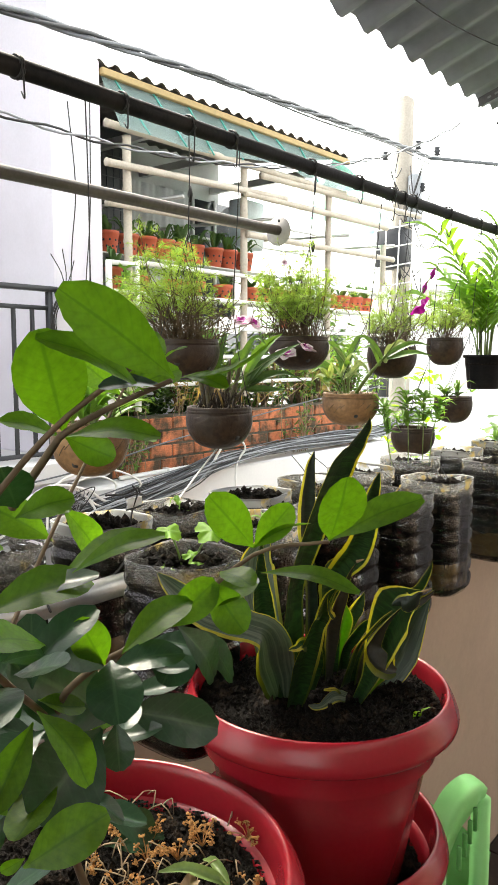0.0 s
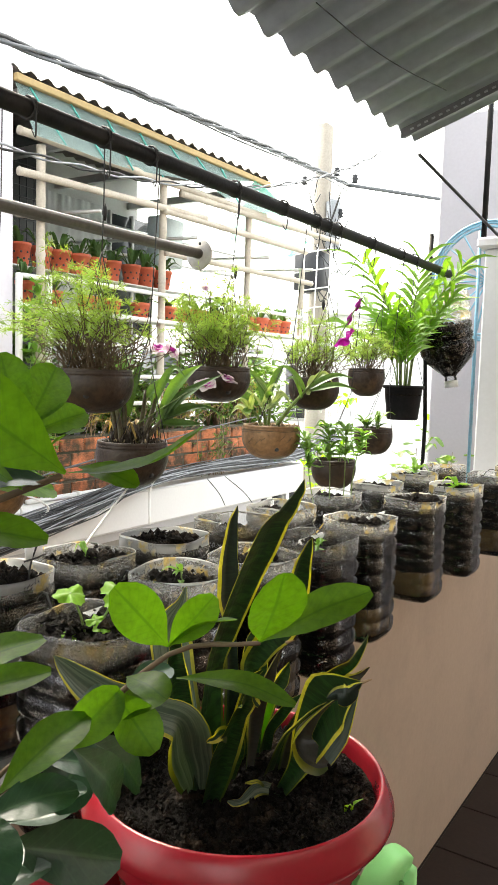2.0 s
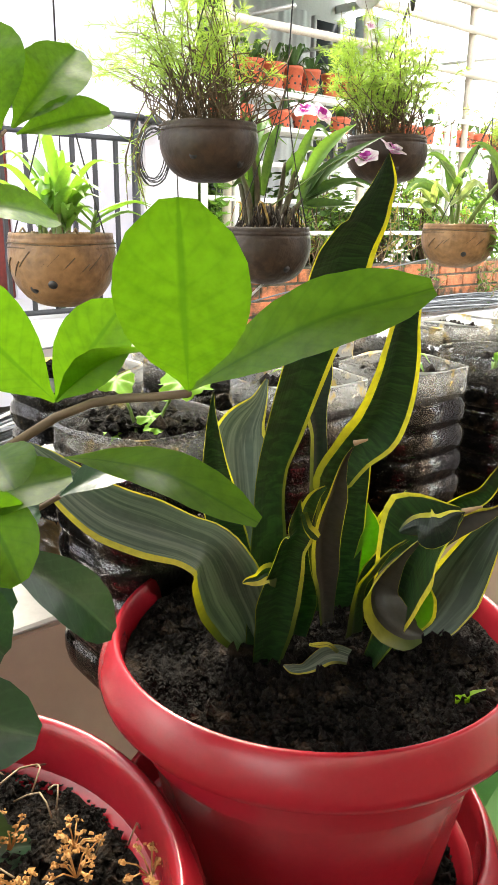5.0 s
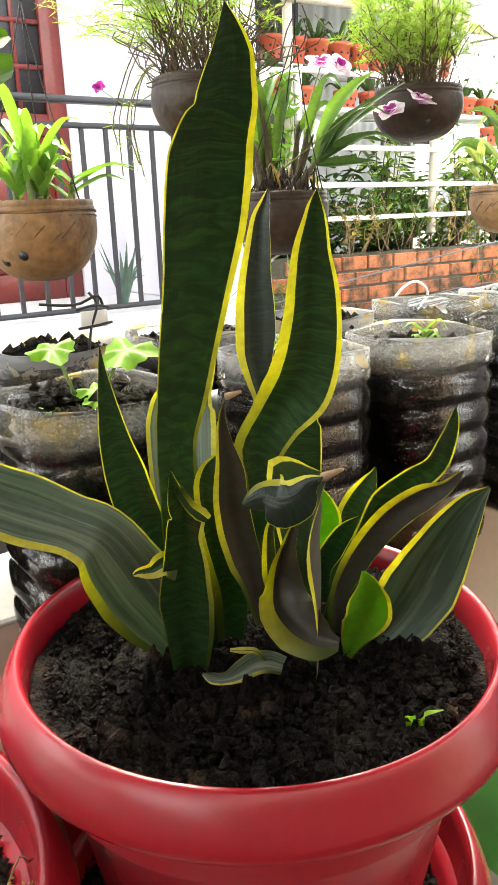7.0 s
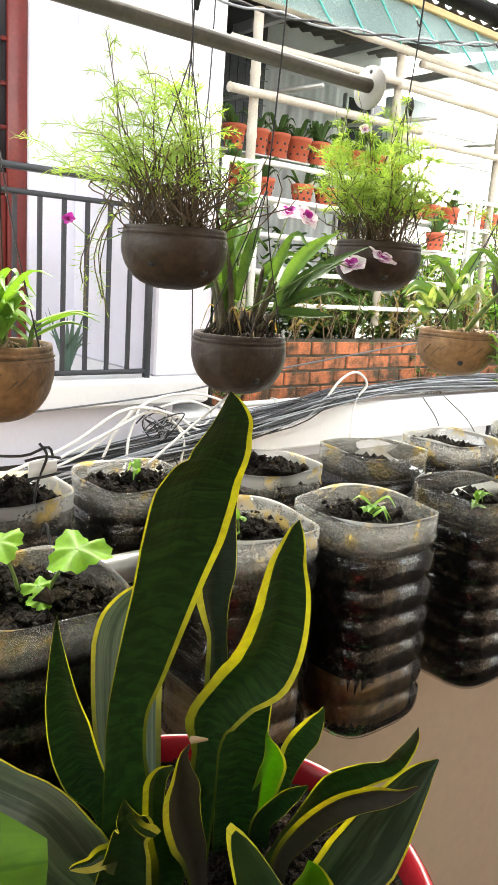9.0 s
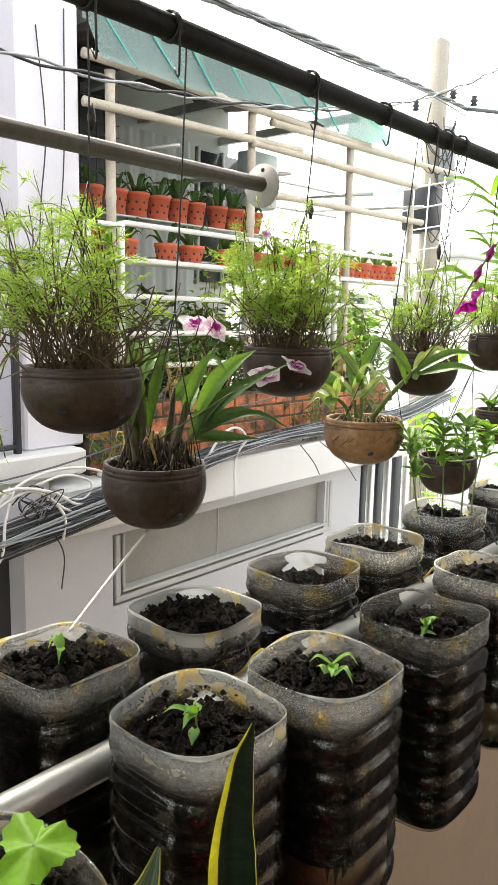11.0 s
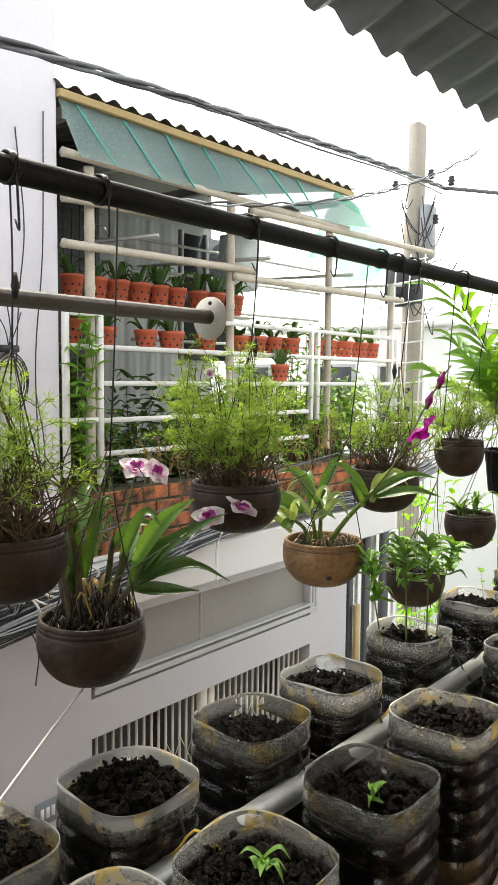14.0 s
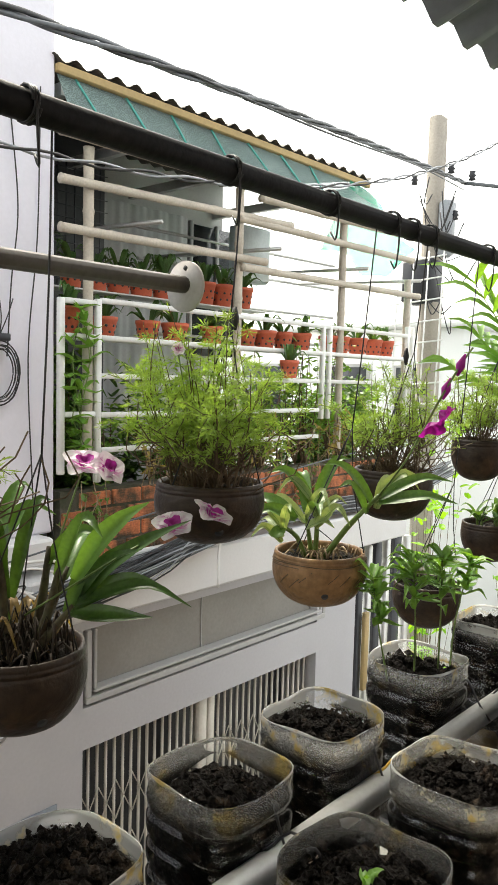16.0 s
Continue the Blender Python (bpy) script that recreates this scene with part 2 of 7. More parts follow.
M_PETAL = leafy("white petal", (0.9, 0.87, 0.89), 0.4, 0.6, 0.08, (1.0, 0.94, 0.98))
M_PURPLE = leafy("magenta petal", (0.4, 0.02, 0.3), 0.35, 0.6, 0.2, (1.3, 0.5, 1.2))


def two_tone(m, inner, start=0.25, end=0.75):
    """A petal whose colour runs from inner at its foot to its own colour at the rim."""
    n, l = m.node_tree.nodes, m.node_tree.links
    old = n["Principled BSDF"].inputs["Base Color"].links[0].from_socket
    at, axes, cut, mix = n.new("ShaderNodeAttribute"), n.new("ShaderNodeSeparateXYZ"), n.new("ShaderNodeMapRange"), n.new("ShaderNodeMix")
    at.attribute_name, mix.data_type = "along", "RGBA"
    l.new(at.outputs["Vector"], axes.inputs[0])
    l.new(axes.outputs[1], cut.inputs[0])
    cut.inputs[1].default_value, cut.inputs[2].default_value, cut.inputs[3].default_value, cut.inputs[4].default_value = start, end, 1.0, 0.0
    size, streak, keep, both = n.new("ShaderNodeMapping"), n.new("ShaderNodeTexNoise"), n.new("ShaderNodeMapRange"), n.new("ShaderNodeMath")
    size.inputs["Scale"].default_value = (3.2, 0.8, 1.0)
    l.new(at.outputs["Vector"], size.inputs[0])
    l.new(size.outputs[0], streak.inputs["Vector"])
    streak.inputs["Scale"].default_value = 1.3
    keep.inputs[1].default_value, keep.inputs[2].default_value = 0.45, 0.56
    l.new(streak.outputs[0], keep.inputs[0])
    both.operation = "MULTIPLY"
    l.new(cut.outputs[0], both.inputs[0])
    l.new(keep.outputs[0], both.inputs[1])
    l.new(both.outputs[0], mix.inputs["Factor"])
    mix.inputs["B"].default_value = (*inner, 1)
    l.new(old, mix.inputs["A"])
    for link in list(old.links):
        if link.to_node != mix:
            l.new(mix.outputs["Result"], link.to_socket)
    return m


two_tone(M_PETAL, (0.62, 0.06, 0.46), 0.25, 0.8)
M_FROND = leafy("palm frond", (0.16, 0.33, 0.05), 0.4, 0.45, 0.3)
M_ROOT = mat("dry roots", (0.32, 0.24, 0.15), 0.9, 0, 0.4, 60)


def veined(m, rib, veins=9.0, amount=0.6):
    """Adds a midrib and faint side veins to a leaf whose blade runs along v."""
    n, l = m.node_tree.nodes, m.node_tree.links
    p = n["Principled BSDF"]
    old = p.inputs["Base Color"].links[0].from_socket
    at, axes, side, wave, slant, line, cut, mid = (n.new("ShaderNode" + k) for k in ("Attribute", "SeparateXYZ", "Math", "Math", "Math", "Math", "MapRange", "MapRange"))
    at.attribute_name = "along"
    l.new(at.outputs["Vector"], axes.inputs[0])
    side.operation = "ABSOLUTE"
    l.new(axes.outputs[0], side.inputs[0])
    slant.operation = "MULTIPLY_ADD"
    l.new(side.outputs[0], slant.inputs[0])
    slant.inputs[1].default_value = -0.22
    l.new(axes.outputs[1], slant.inputs[2])
    wave.operation = "PINGPONG"
    l.new(slant.outputs[0], wave.inputs[0])
    wave.inputs[1].default_value = 0.5 / veins
    l.new(wave.outputs[0], cut.inputs[0])
    cut.inputs[1].default_value, cut.inputs[2].default_value, cut.inputs[3].default_value, cut.inputs[4].default_value = 0.0, 0.016, 0.35, 0.0
    l.new(side.outputs[0], mid.inputs[0])
    mid.inputs[1].default_value, mid.inputs[2].default_value, mid.inputs[3].default_value, mid.inputs[4].default_value = 0.03, 0.09, 1.0, 0.0
    line.operation = "MAXIMUM"
    l.new(cut.outputs[0], line.inputs[0])
    l.new(mid.outputs[0], line.inputs[1])
    strength = n.new("ShaderNodeMath")
    strength.operation = "MULTIPLY"
    strength.inputs[1].default_value = amount
    l.new(line.outputs[0], strength.inputs[0])
    mix = n.new("ShaderNodeMix")
    mix.data_type = "RGBA"
    mix.inputs["B"].default_value = (*rib, 1)
    l.new(strength.outputs[0], mix.inputs["Factor"])
    l.new(old, mix.inputs["A"])
    for link in list(old.links):
        if link.to_node != mix:
            l.new(mix.outputs["Result"], link.to_socket)
    return m


M_LEAF_BUSH = veined(leafy("glossy bush leaf", (0.056, 0.125, 0.014), 0.6, 0.42, 0.3, (2.5, 2.6, 0.55), 0.32), (0.03, 0.08, 0.012))


# mature green, darkened further for the shade low in the bush
M_LEAF_OLD_SHADED = veined(leafy("mature leaf with painted shade", (0.015, 0.046, 0.02), 0.14, 0.32, 0.3, (1.8, 2.2, 0.6)), (0.05, 0.1, 0.05), 8.0, 0.5)
M_LEAF_PALE = veined(leafy("pale edged leaf", (0.3, 0.38, 0.2), 0.35, 0.4, 0.2), (0.1, 0.22, 0.06), 3.0, 0.9)
M_PANEL = mat("brownish grey recess board", (0.27, 0.26, 0.245), 0.85, 0, 0.12, 3, 0.3, 60, (0.24, 0.22, 0.2), 0.6)
# lilac grey taken darker for the shade under the ledge
M_LOWER = mat("shade-darkened lilac street wall", (0.492, 0.492, 0.525), 0.85, 0, 0.05, 1.5, 0.3, 60, (0.4, 0.4, 0.42), 0.4)


def snake_leaf(name="snake plant leaf", dark=(0.012, 0.042, 0.012), light=(0.04, 0.105, 0.028), grain=(1.1, 70.0)):
    """Snake plant: dark green with paler uneven bands across the blade, or along it where they stand for sheen."""
    m = leafy(name, dark, 0.25, 0.36, 0.2, (0.9, 1.7, 0.5), 0.5)
    n, l = m.node_tree.nodes, m.node_tree.links
    p = n["Principled BSDF"]
    old = p.inputs["Base Color"].links[0].from_socket
    at, scale, band = n.new("ShaderNodeAttribute"), n.new("ShaderNodeMapping"), n.new("ShaderNodeTexNoise")
    at.attribute_name = "along"
    scale.inputs["Scale"].default_value = (*grain, 1.0)
    band.inputs["Scale"].default_value, band.inputs["Detail"].default_value, band.inputs["Distortion"].default_value = 1.0, 4.0, 0.8
    l.new(at.outputs["Vector"], scale.inputs[0])
    l.new(scale.outputs[0], band.inputs["Vector"])
    cut = n.new("ShaderNodeMapRange")
    cut.inputs[1].default_value, cut.inputs[2].default_value, cut.inputs[4].default_value = 0.44, 0.68, 0.85
    l.new(band.outputs[0], cut.inputs[0])
    mix = n.new("ShaderNodeMix")
    mix.data_type = "RGBA"
    mix.inputs["B"].default_value = (*light, 1)
    l.new(cut.outputs[0], mix.inputs["Factor"])
    l.new(old, mix.inputs["A"])
    for link in list(old.links):
        if link.to_node != mix:
            l.new(mix.outputs["Result"], link.to_socket)
    long, streak, relief = n.new("ShaderNodeMapping"), n.new("ShaderNodeTexNoise"), n.new("ShaderNodeBump")
    long.inputs["Scale"].default_value = (5.0, 1.0, 1.0)
    l.new(at.outputs["Vector"], long.inputs[0])
    l.new(long.outputs[0], streak.inputs["Vector"])
    streak.inputs["Scale"].default_value, streak.inputs["Detail"].default_value = 1.0, 4.0
    relief.inputs["Strength"].default_value, relief.inputs["Distance"].default_value = 0.22, 0.003
    l.new(streak.outputs[0], relief.inputs["Height"])
    l.new(relief.outputs[0], p.inputs["Normal"])
    return m


M_SNAKE = snake_leaf()
# darker copy of the leaf, with shade in its colour, for two blades
M_SNAKE_SHADED = snake_leaf("snake plant leaf with painted shade", (0.008, 0.018, 0.012), (0.018, 0.036, 0.02))
# pale lengthwise streaks stand in for sky sheen on these blades
M_SNAKE_PALE = snake_leaf("grey-green leaf with painted sheen", (0.075, 0.11, 0.08), (0.24, 0.28, 0.22), (6.0, 1.6))
M_SNAKE_SHEEN = snake_leaf("snake plant leaf with painted sheen", (0.022, 0.05, 0.026), (0.1, 0.15, 0.1), (4.0, 1.4))
M_SNAKE_EDGE = leafy("yellow leaf margin", (0.6, 0.56, 0.1), 0.5, 0.4, 0.25, (1.25, 1.3, 0.5))
n_, l_ = M_SNAKE_EDGE.node_tree.nodes, M_SNAKE_EDGE.node_tree.links
run, low_, part_, blend = n_.new("ShaderNodeAttribute"), n_.new("ShaderNodeSeparateXYZ"), n_.new("ShaderNodeMapRange"), n_.new("ShaderNodeMix")
run.attribute_name, blend.data_type = "along", "RGBA"
part_.inputs[1].default_value, part_.inputs[2].default_value, part_.interpolation_type = 0.05, 0.5, "SMOOTHSTEP"
blend.inputs["A"].default_value = (0.07, 0.1, 0.025, 1)
old_ = n_["Principled BSDF"].inputs["Base Color"].links[0].from_socket
l_.new(run.outputs["Vector"], low_.inputs[0])
l_.new(low_.outputs["Y"], part_.inputs[0])
l_.new(part_.outputs[0], blend.inputs["Factor"])
for link in list(old_.links):
    l_.new(blend.outputs["Result"], link.to_socket)
l_.new(old_, blend.inputs["B"])
M_SNAKE_BACK = leafy("grey leaf underside", (0.055, 0.054, 0.045), 0.2, 0.5, 0.3, (1.2, 1.2, 0.7))
M_SNAKE_YOUNG = leafy("young lime leaf", (0.13, 0.3, 0.03), 0.5, 0.4, 0.2, (1.5, 1.5, 0.5))
M_SNAKE_TIP = mat("dry brown leaf tip", (0.3, 0.2, 0.11), 0.8, 0, 0.3, 60)
M_DRYLEAF = leafy("withered brown leaf", (0.27, 0.19, 0.1), 0.3, 0.7, 0.35)
M_DRY = mat("dried orange flowers", (0.4, 0.2, 0.06), 0.85, 0, 0.5, 140, 0.5, 400, (0.16, 0.1, 0.04), 0.7)
M_SILT = mat("amber silt", (0.16, 0.1, 0.03), 0.7, 0, 0.5, 30, 0.6, 160, (0.015, 0.012, 0.009), 0.95, begin=0.42)
M_CANE = mat("dark orchid cane", (0.07, 0.055, 0.03), 0.6, 0, 0.5, 50, 0.4, 200, (0.12, 0.14, 0.05), 0.6)
M_ROOT_DARK = mat("dark fibrous roots", (0.03, 0.021, 0.014), 0.85, 0, 0.5, 90)


def net_cloth(name, colour, open_part, scale):
    """Knitted shade cloth: fine strands with openings between them."""
    m = bpy.data.materials.new(name)
    m.use_nodes = True
    n, l = m.node_tree.nodes, m.node_tree.links
    p = n["Principled BSDF"]
    p.inputs["Base Color"].default_value, p.inputs["Roughness"].default_value = (*colour, 1), 0.7
    at, size, cells = n.new("ShaderNodeAttribute"), n.new("ShaderNodeMapping"), n.new("ShaderNodeTexVoronoi")
    at.attribute_name = "along"
    size.inputs["Scale"].default_value = (scale, scale * 2.2, 1)
    cells.feature = "DISTANCE_TO_EDGE"
    l.new(at.outputs["Vector"], size.inputs[0])
    l.new(size.outputs[0], cells.inputs["Vector"])
    cells.inputs["Scale"].default_value = 1.0
    cut = n.new("ShaderNodeMapRange")
    cut.inputs[1].default_value, cut.inputs[2].default_value = 0.05, 0.12
    cut.inputs[3].default_value, cut.inputs[4].default_value = 0.0, open_part
    l.new(cells.outputs["Distance"], cut.inputs[0])
    thin, clear, cloth, both = n.new("ShaderNodeBsdfTranslucent"), n.new("ShaderNodeBsdfTransparent"), n.new("ShaderNodeMixShader"), n.new("ShaderNodeMixShader")
    thin.inputs[0].default_value, cloth.inputs[0].default_value = (*colour, 1), 0.45
    l.new(p.outputs[0], cloth.inputs[1])
    l.new(thin.outputs[0], cloth.inputs[2])
    l.new(cut.outputs[0], both.inputs[0])
    l.new(cloth.outputs[0], both.inputs[1])
    l.new(clear.outputs[0], both.inputs[2])
    l.new(both.outputs[0], n["Material Output"].inputs[0])
    return m


M_NET = net_cloth("grey green shade net", (0.34, 0.47, 0.46), 0.5, 75.0)
M_NET_GREEN = net_cloth("bright green shade net", (0.06, 0.4, 0.26), 0.35, 60.0)
M_SEAM = mat("turquoise net seam", (0.1, 0.45, 0.4), 0.6, 0, 0.1)
M_GLASS_DARK = mat("dark window glass", (0.05, 0.055, 0.06), 0.12, 0, 0.2, 3, 0.02)
M_CURTAIN = mat("grey curtain cloth", (0.42, 0.43, 0.44), 0.8, 0, 0.1, 8)
M_PALE = mat("pale far plaster", (0.75, 0.77, 0.76), 0.9, 0, 0.06, 0.7)
M_PLATE_END = mat("dull pale steel plate", (0.5, 0.48, 0.47), 0.65, 0.0, 0.15, 20, 0.1, 120, (0.35, 0.32, 0.3), 0.4)
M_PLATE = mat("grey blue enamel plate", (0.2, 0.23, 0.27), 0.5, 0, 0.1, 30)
# builders


class Shape:
    """Collects vertices, faces and their material slots for one mesh."""

    def __init__(self):
        self.v, self.f, self.s, self.uv = [], [], [], []

    def add(self, verts, faces, slot=0, uv=None):
        k = len(self.v)
        self.v.extend(tuple(p) for p in verts)
        self.uv.extend(uv if uv else [(0, 0, 0)] * len(verts))
        self.f.extend(tuple(k + i for i in f) for f in faces)
        self.s.extend([slot] * len(faces))

    def mesh(self, name, *materials, smooth=True):
        me = bpy.data.meshes.new(name)
        me.from_pydata(self.v, [], self.f)
        for m in materials:
            me.materials.append(m)
        me.polygons.foreach_set("material_index", self.s)
        me.polygons.foreach_set("use_smooth", [smooth] * len(self.f))
        along = me.attributes.new("along", "FLOAT_VECTOR", "POINT")
        along.data.foreach_set("vector", np.array(self.uv, dtype=float).ravel())
        me.update()
        return me


JOINED = {"foliage", "stem", "dry_twig", "root", "soil_crumb", "dry_stalk", "fallen_flower", "drain_hole", "gate_brace", "wire", "frond", "sprout"}


def part(name, shape, material, parent, label="", smooth=True):
    """One mesh of a thing, as its child."""
    mats = material if isinstance(material, (tuple, list)) else (material,)
    ob = new(name, shape.mesh(name, *mats, smooth=smooth) if isinstance(shape, Shape) else shape)
    ob.parent = parent
    if name in JOINED:
        tagged(ob, kind="stuff")
    return tagged(ob, label)


DATUM = [0.0]  # level on which what is built next stands


def thing(name, at, label, category, group="", kind=""):
    ob = new(name)
    ob.empty_display_size = 0.05
    ob.matrix_basis = Matrix.Translation((0, 0, DATUM[0])) @ (at if isinstance(at, Matrix) else pose(*at))
    return tagged(ob, label, category, group, kind)


def solid(name, shape, material, label, category="", kind="structure", smooth=False, group=""):
    mats = material if isinstance(material, (tuple, list)) else (material,)
    ob = new(name, shape.mesh(name, *mats, smooth=smooth))
    ob.location.z = DATUM[0]
    return tagged(ob, label, category, group, kind)


def box(sh, lo, hi, slot=0, bevel=0.0):
    """A box between two corners; with a bevel its long edges are cut."""
    (x0, y0, z0), (x1, y1, z1) = lo, hi
    b = min(bevel, 0.45 * min(x1 - x0, y1 - y0, z1 - z0))
    if b <= 0:
        v = [(x, y, z) for z in (z0, z1) for y in (y0, y1) for x in (x0, x1)]
        f = [(0, 2, 3, 1), (4, 5, 7, 6), (0, 1, 5, 4), (2, 6, 7, 3), (0, 4, 6, 2), (1, 3, 7, 5)]
        sh.add(v, f, slot)
        return sh
    rings = []
    for z, i in ((z0, b), (z0 + b, 0), (z1 - b, 0), (z1, b)):
        c = b
        rings.append([(x0 + c + i, y0 + i, z), (x1 - c - i, y0 + i, z), (x1 - i, y0 + c + i, z), (x1 - i, y1 - c - i, z),
                      (x1 - c - i, y1 - i, z), (x0 + c + i, y1 - i, z), (x0 + i, y1 - c - i, z), (x0 + i, y0 + c + i, z)])
    v = [p for r in rings for p in r]
    f = [tuple(range(7, -1, -1)), tuple(range(24, 32))]
    for k in range(3):
        for j in range(8):
            a, c = 8 * k + j, 8 * k + (j + 1) % 8
            f.append((a, c, c + 8, a + 8))
    sh.add(v, f, slot)
    return sh


def tube(sh, path, radius, sides=6, slot=0, caps=True):
    """A round bar along a path; radius a number or one for each point."""
    pts = [Vector(p) for p in path]
    rad = radius if isinstance(radius, (list, tuple)) else [radius] * len(pts)
    v, f = [], []
    up = None
    for i, p in enumerate(pts):
        d = (pts[min(i + 1, len(pts) - 1)] - pts[max(i - 1, 0)]).normalized()
        if up is None:
            up = d.orthogonal().normalized()
        up = (up - d * up.dot(d))
        up = up.normalized() if up.length > 1e-6 else d.orthogonal().normalized()
        side = d.cross(up)
        for j in range(sides):
            a = 2 * math.pi * j / sides
            v.append(p + (up * math.cos(a) + side * math.sin(a)) * rad[i])
    for i in range(len(pts) - 1):
        for j in range(sides):
            a, b = i * sides + j, i * sides + (j + 1) % sides
            f.append((a, b, b + sides, a + sides))
    if caps:
        f.append(tuple(range(sides - 1, -1, -1)))
        f.append(tuple(range((len(pts) - 1) * sides, len(pts) * sides)))
    sh.add(v, f, slot)
    return sh


def lathe(sh, profile, sides=32, slot=0, square=2.0, wave=None):
    """A turned body from (radius, height) pairs; square above 2 flattens its plan towards a square. wave(angle, height) shifts the radius."""
    v, f = [], []
    for r, z in profile:
        for j in range(sides):
            a = 2 * math.pi * j / sides
            c, s = math.cos(a), math.sin(a)
            k = (abs(c) ** square + abs(s) ** square) ** (-1 / square)
            k *= 1 + (wave(a, z) if wave else 0)
            v.append((r * k * c, r * k * s, z))
    for i in range(len(profile) - 1):
        for j in range(sides):
            a, b = i * sides + j, i * sides + (j + 1) % sides
            f.append((a, b, b + sides, a + sides))
    sh.add(v, f, slot)
    return sh


def smooth_path(pts, n):
    """A smooth line through a few points."""
    p = [Vector(q) for q in pts]
    p = [p[0] * 2 - p[1]] + p + [p[-1] * 2 - p[-2]]
    out = []
    for i in range(n + 1):
        u = i / n * (len(p) - 3)
        k = min(int(u), len(p) - 4)
        u -= k
        a, b, c, d = p[k : k + 4]
        out.append(0.5 * ((2 * b) + (c - a) * u + (2 * a - 5 * b + 4 * c - d) * u * u + (3 * b - a - 3 * c + d) * u ** 3))
    return out


def ribbon(sh, path, widths, face, fold=0.25, across=4, slot=0, edge=None, thick=0.0, twist=0.0, wavy=0.0, n=None, us=None, under=None):
    """A leaf blade along a path. face: the way its upper side looks, or two ways for base and tip; under: slot of its under side; fold: how deep its middle lies; edge: slot of the outer strips;
    thick: thickness at the middle; twist: turn in degrees from base to tip."""
    pts = smooth_path(path, n or 3 * (len(path) - 1))
    m = len(pts)
    ws = np.interp(np.linspace(0, 1, m), np.linspace(0, 1, len(widths)), widths)
    faces = [Vector(q) for q in (face if isinstance(face[0], (tuple, list)) else (face, face))]
    us = us or [2 * j / across - 1 for j in range(across + 1)]
    across = len(us) - 1
    for layer in ((1,) if not thick else (1, -1)):
        v, uv = [], []
        for i, p in enumerate(pts):
            d = (pts[min(i + 1, m - 1)] - pts[max(i - 1, 0)]).normalized()
            face = faces[0].lerp(faces[1], i / (m - 1))
            up = face - d * face.dot(d)
            up = up.normalized() if up.length > 1e-5 else d.orthogonal().normalized()
            up = Matrix.Rotation(radians(twist) * i / (m - 1), 3, d) @ up
            s = d.cross(up)
            for j in range(across + 1):
                u = us[j]
                drop = fold * (abs(u) - 0.5) * ws[i] * 0.5 + wavy * ws[i] * math.sin(i * 1.7 + 2 * u) * abs(u)
                half = 0.5 * thick * (1 - u * u) * min(1, ws[i] / max(ws)) * layer if thick else 0
                v.append(p + s * (u * ws[i] / 2) + up * (drop + half))
                uv.append((u, i / (m - 1), 0))
        f, fe = [], []
        for i in range(m - 1):
            for j in range(across):
                a = i * (across + 1) + j
                q = (a, a + 1, a + across + 2, a + across + 1)
                q = q if layer > 0 else q[::-1]
                (fe if edge is not None and j in (0, across - 1) else f).append(q)
        k = len(sh.v)
        sh.add(v, f, slot if layer > 0 or under is None else under, uv)
        if fe:
            sh.f.extend(tuple(k + i for i in q) for q in fe)
            sh.s.extend([edge] * len(fe))
    return sh


def rough_disc(radius, height, seed, square=2.0, rings=9, sides=30, lump=0.006, depth=0.02):
    """The uneven top of soil in a vessel, with a skirt that goes down its wall."""
    rng = random.Random(seed)
    off = Vector((rng.random() * 50, rng.random() * 50, rng.random() * 50))
    sh = Shape()
    v, f = [(0, 0, height + lump * noise.noise(off))], []
    for i in range(1, rings + 2):
        for j in range(sides):
            a = 2 * math.pi * j / sides
            c, s = math.cos(a), math.sin(a)
            k = (abs(c) ** square + abs(s) ** square) ** (-1 / square) * radius * min(i, rings) / rings
            q = Vector((k * c, k * s, 0))
            h = lump * (noise.noise(q * 28 + off) + 0.7 * noise.noise(q * 75 + off) + 0.6 * noise.noise(q * 160 + off) + 0.5 * noise.noise(q * 300 + off)) * (1 - 0.85 * min(1, i / rings) ** 8)
            v.append((q.x, q.y, height + h if i <= rings else height - depth))
    for j in range(sides):
        f.append((0, 1 + j, 1 + (j + 1) % sides))
    for i in range(rings):
        for j in range(sides):
            a, b = 1 + i * sides + j, 1 + i * sides + (j + 1) % sides
            f.append((a, a + sides, b + sides, b))
    sh.add(v, f)
    return sh


def clod(sh, at, size, rng, slot=0):
    """A crumb of soil: a jittered octahedron."""
    x, y, z = at
    v = []
    for d in ((1, 0, 0), (0, 1, 0), (-1, 0, 0), (0, -1, 0), (0, 0, 1), (0, 0, -1)):
        k = size * rng.uniform(0.6, 1.3)
        v.append((x + d[0] * k + rng.uniform(-0.3, 0.3) * size, y + d[1] * k + rng.uniform(-0.3, 0.3) * size, z + d[2] * k * 0.8))
    sh.add(v, [(0, 1, 4), (1, 2, 4), (2, 3, 4), (3, 0, 4), (1, 0, 5), (2, 1, 5), (3, 2, 5), (0, 3, 5)], slot)


def crumbs(radius, height, count, seed, square=2.0, low=0.0015, high=0.006, sh=None):
    rng = random.Random(seed)
    sh = sh or Shape()
    for _ in range(count):
        a, q = rng.uniform(0, 2 * math.pi), math.sqrt(rng.random()) * radius * 0.96
        c, s = math.cos(a), math.sin(a)
        k = (abs(c) ** square + abs(s) ** square) ** (-1 / square)
        size = low + (high - low) * rng.random() ** 2.2
        clod(sh, (q * k * c, q * k * s, height + size * 0.3 + rng.uniform(-0.002, 0.004)), size, rng)
    return sh

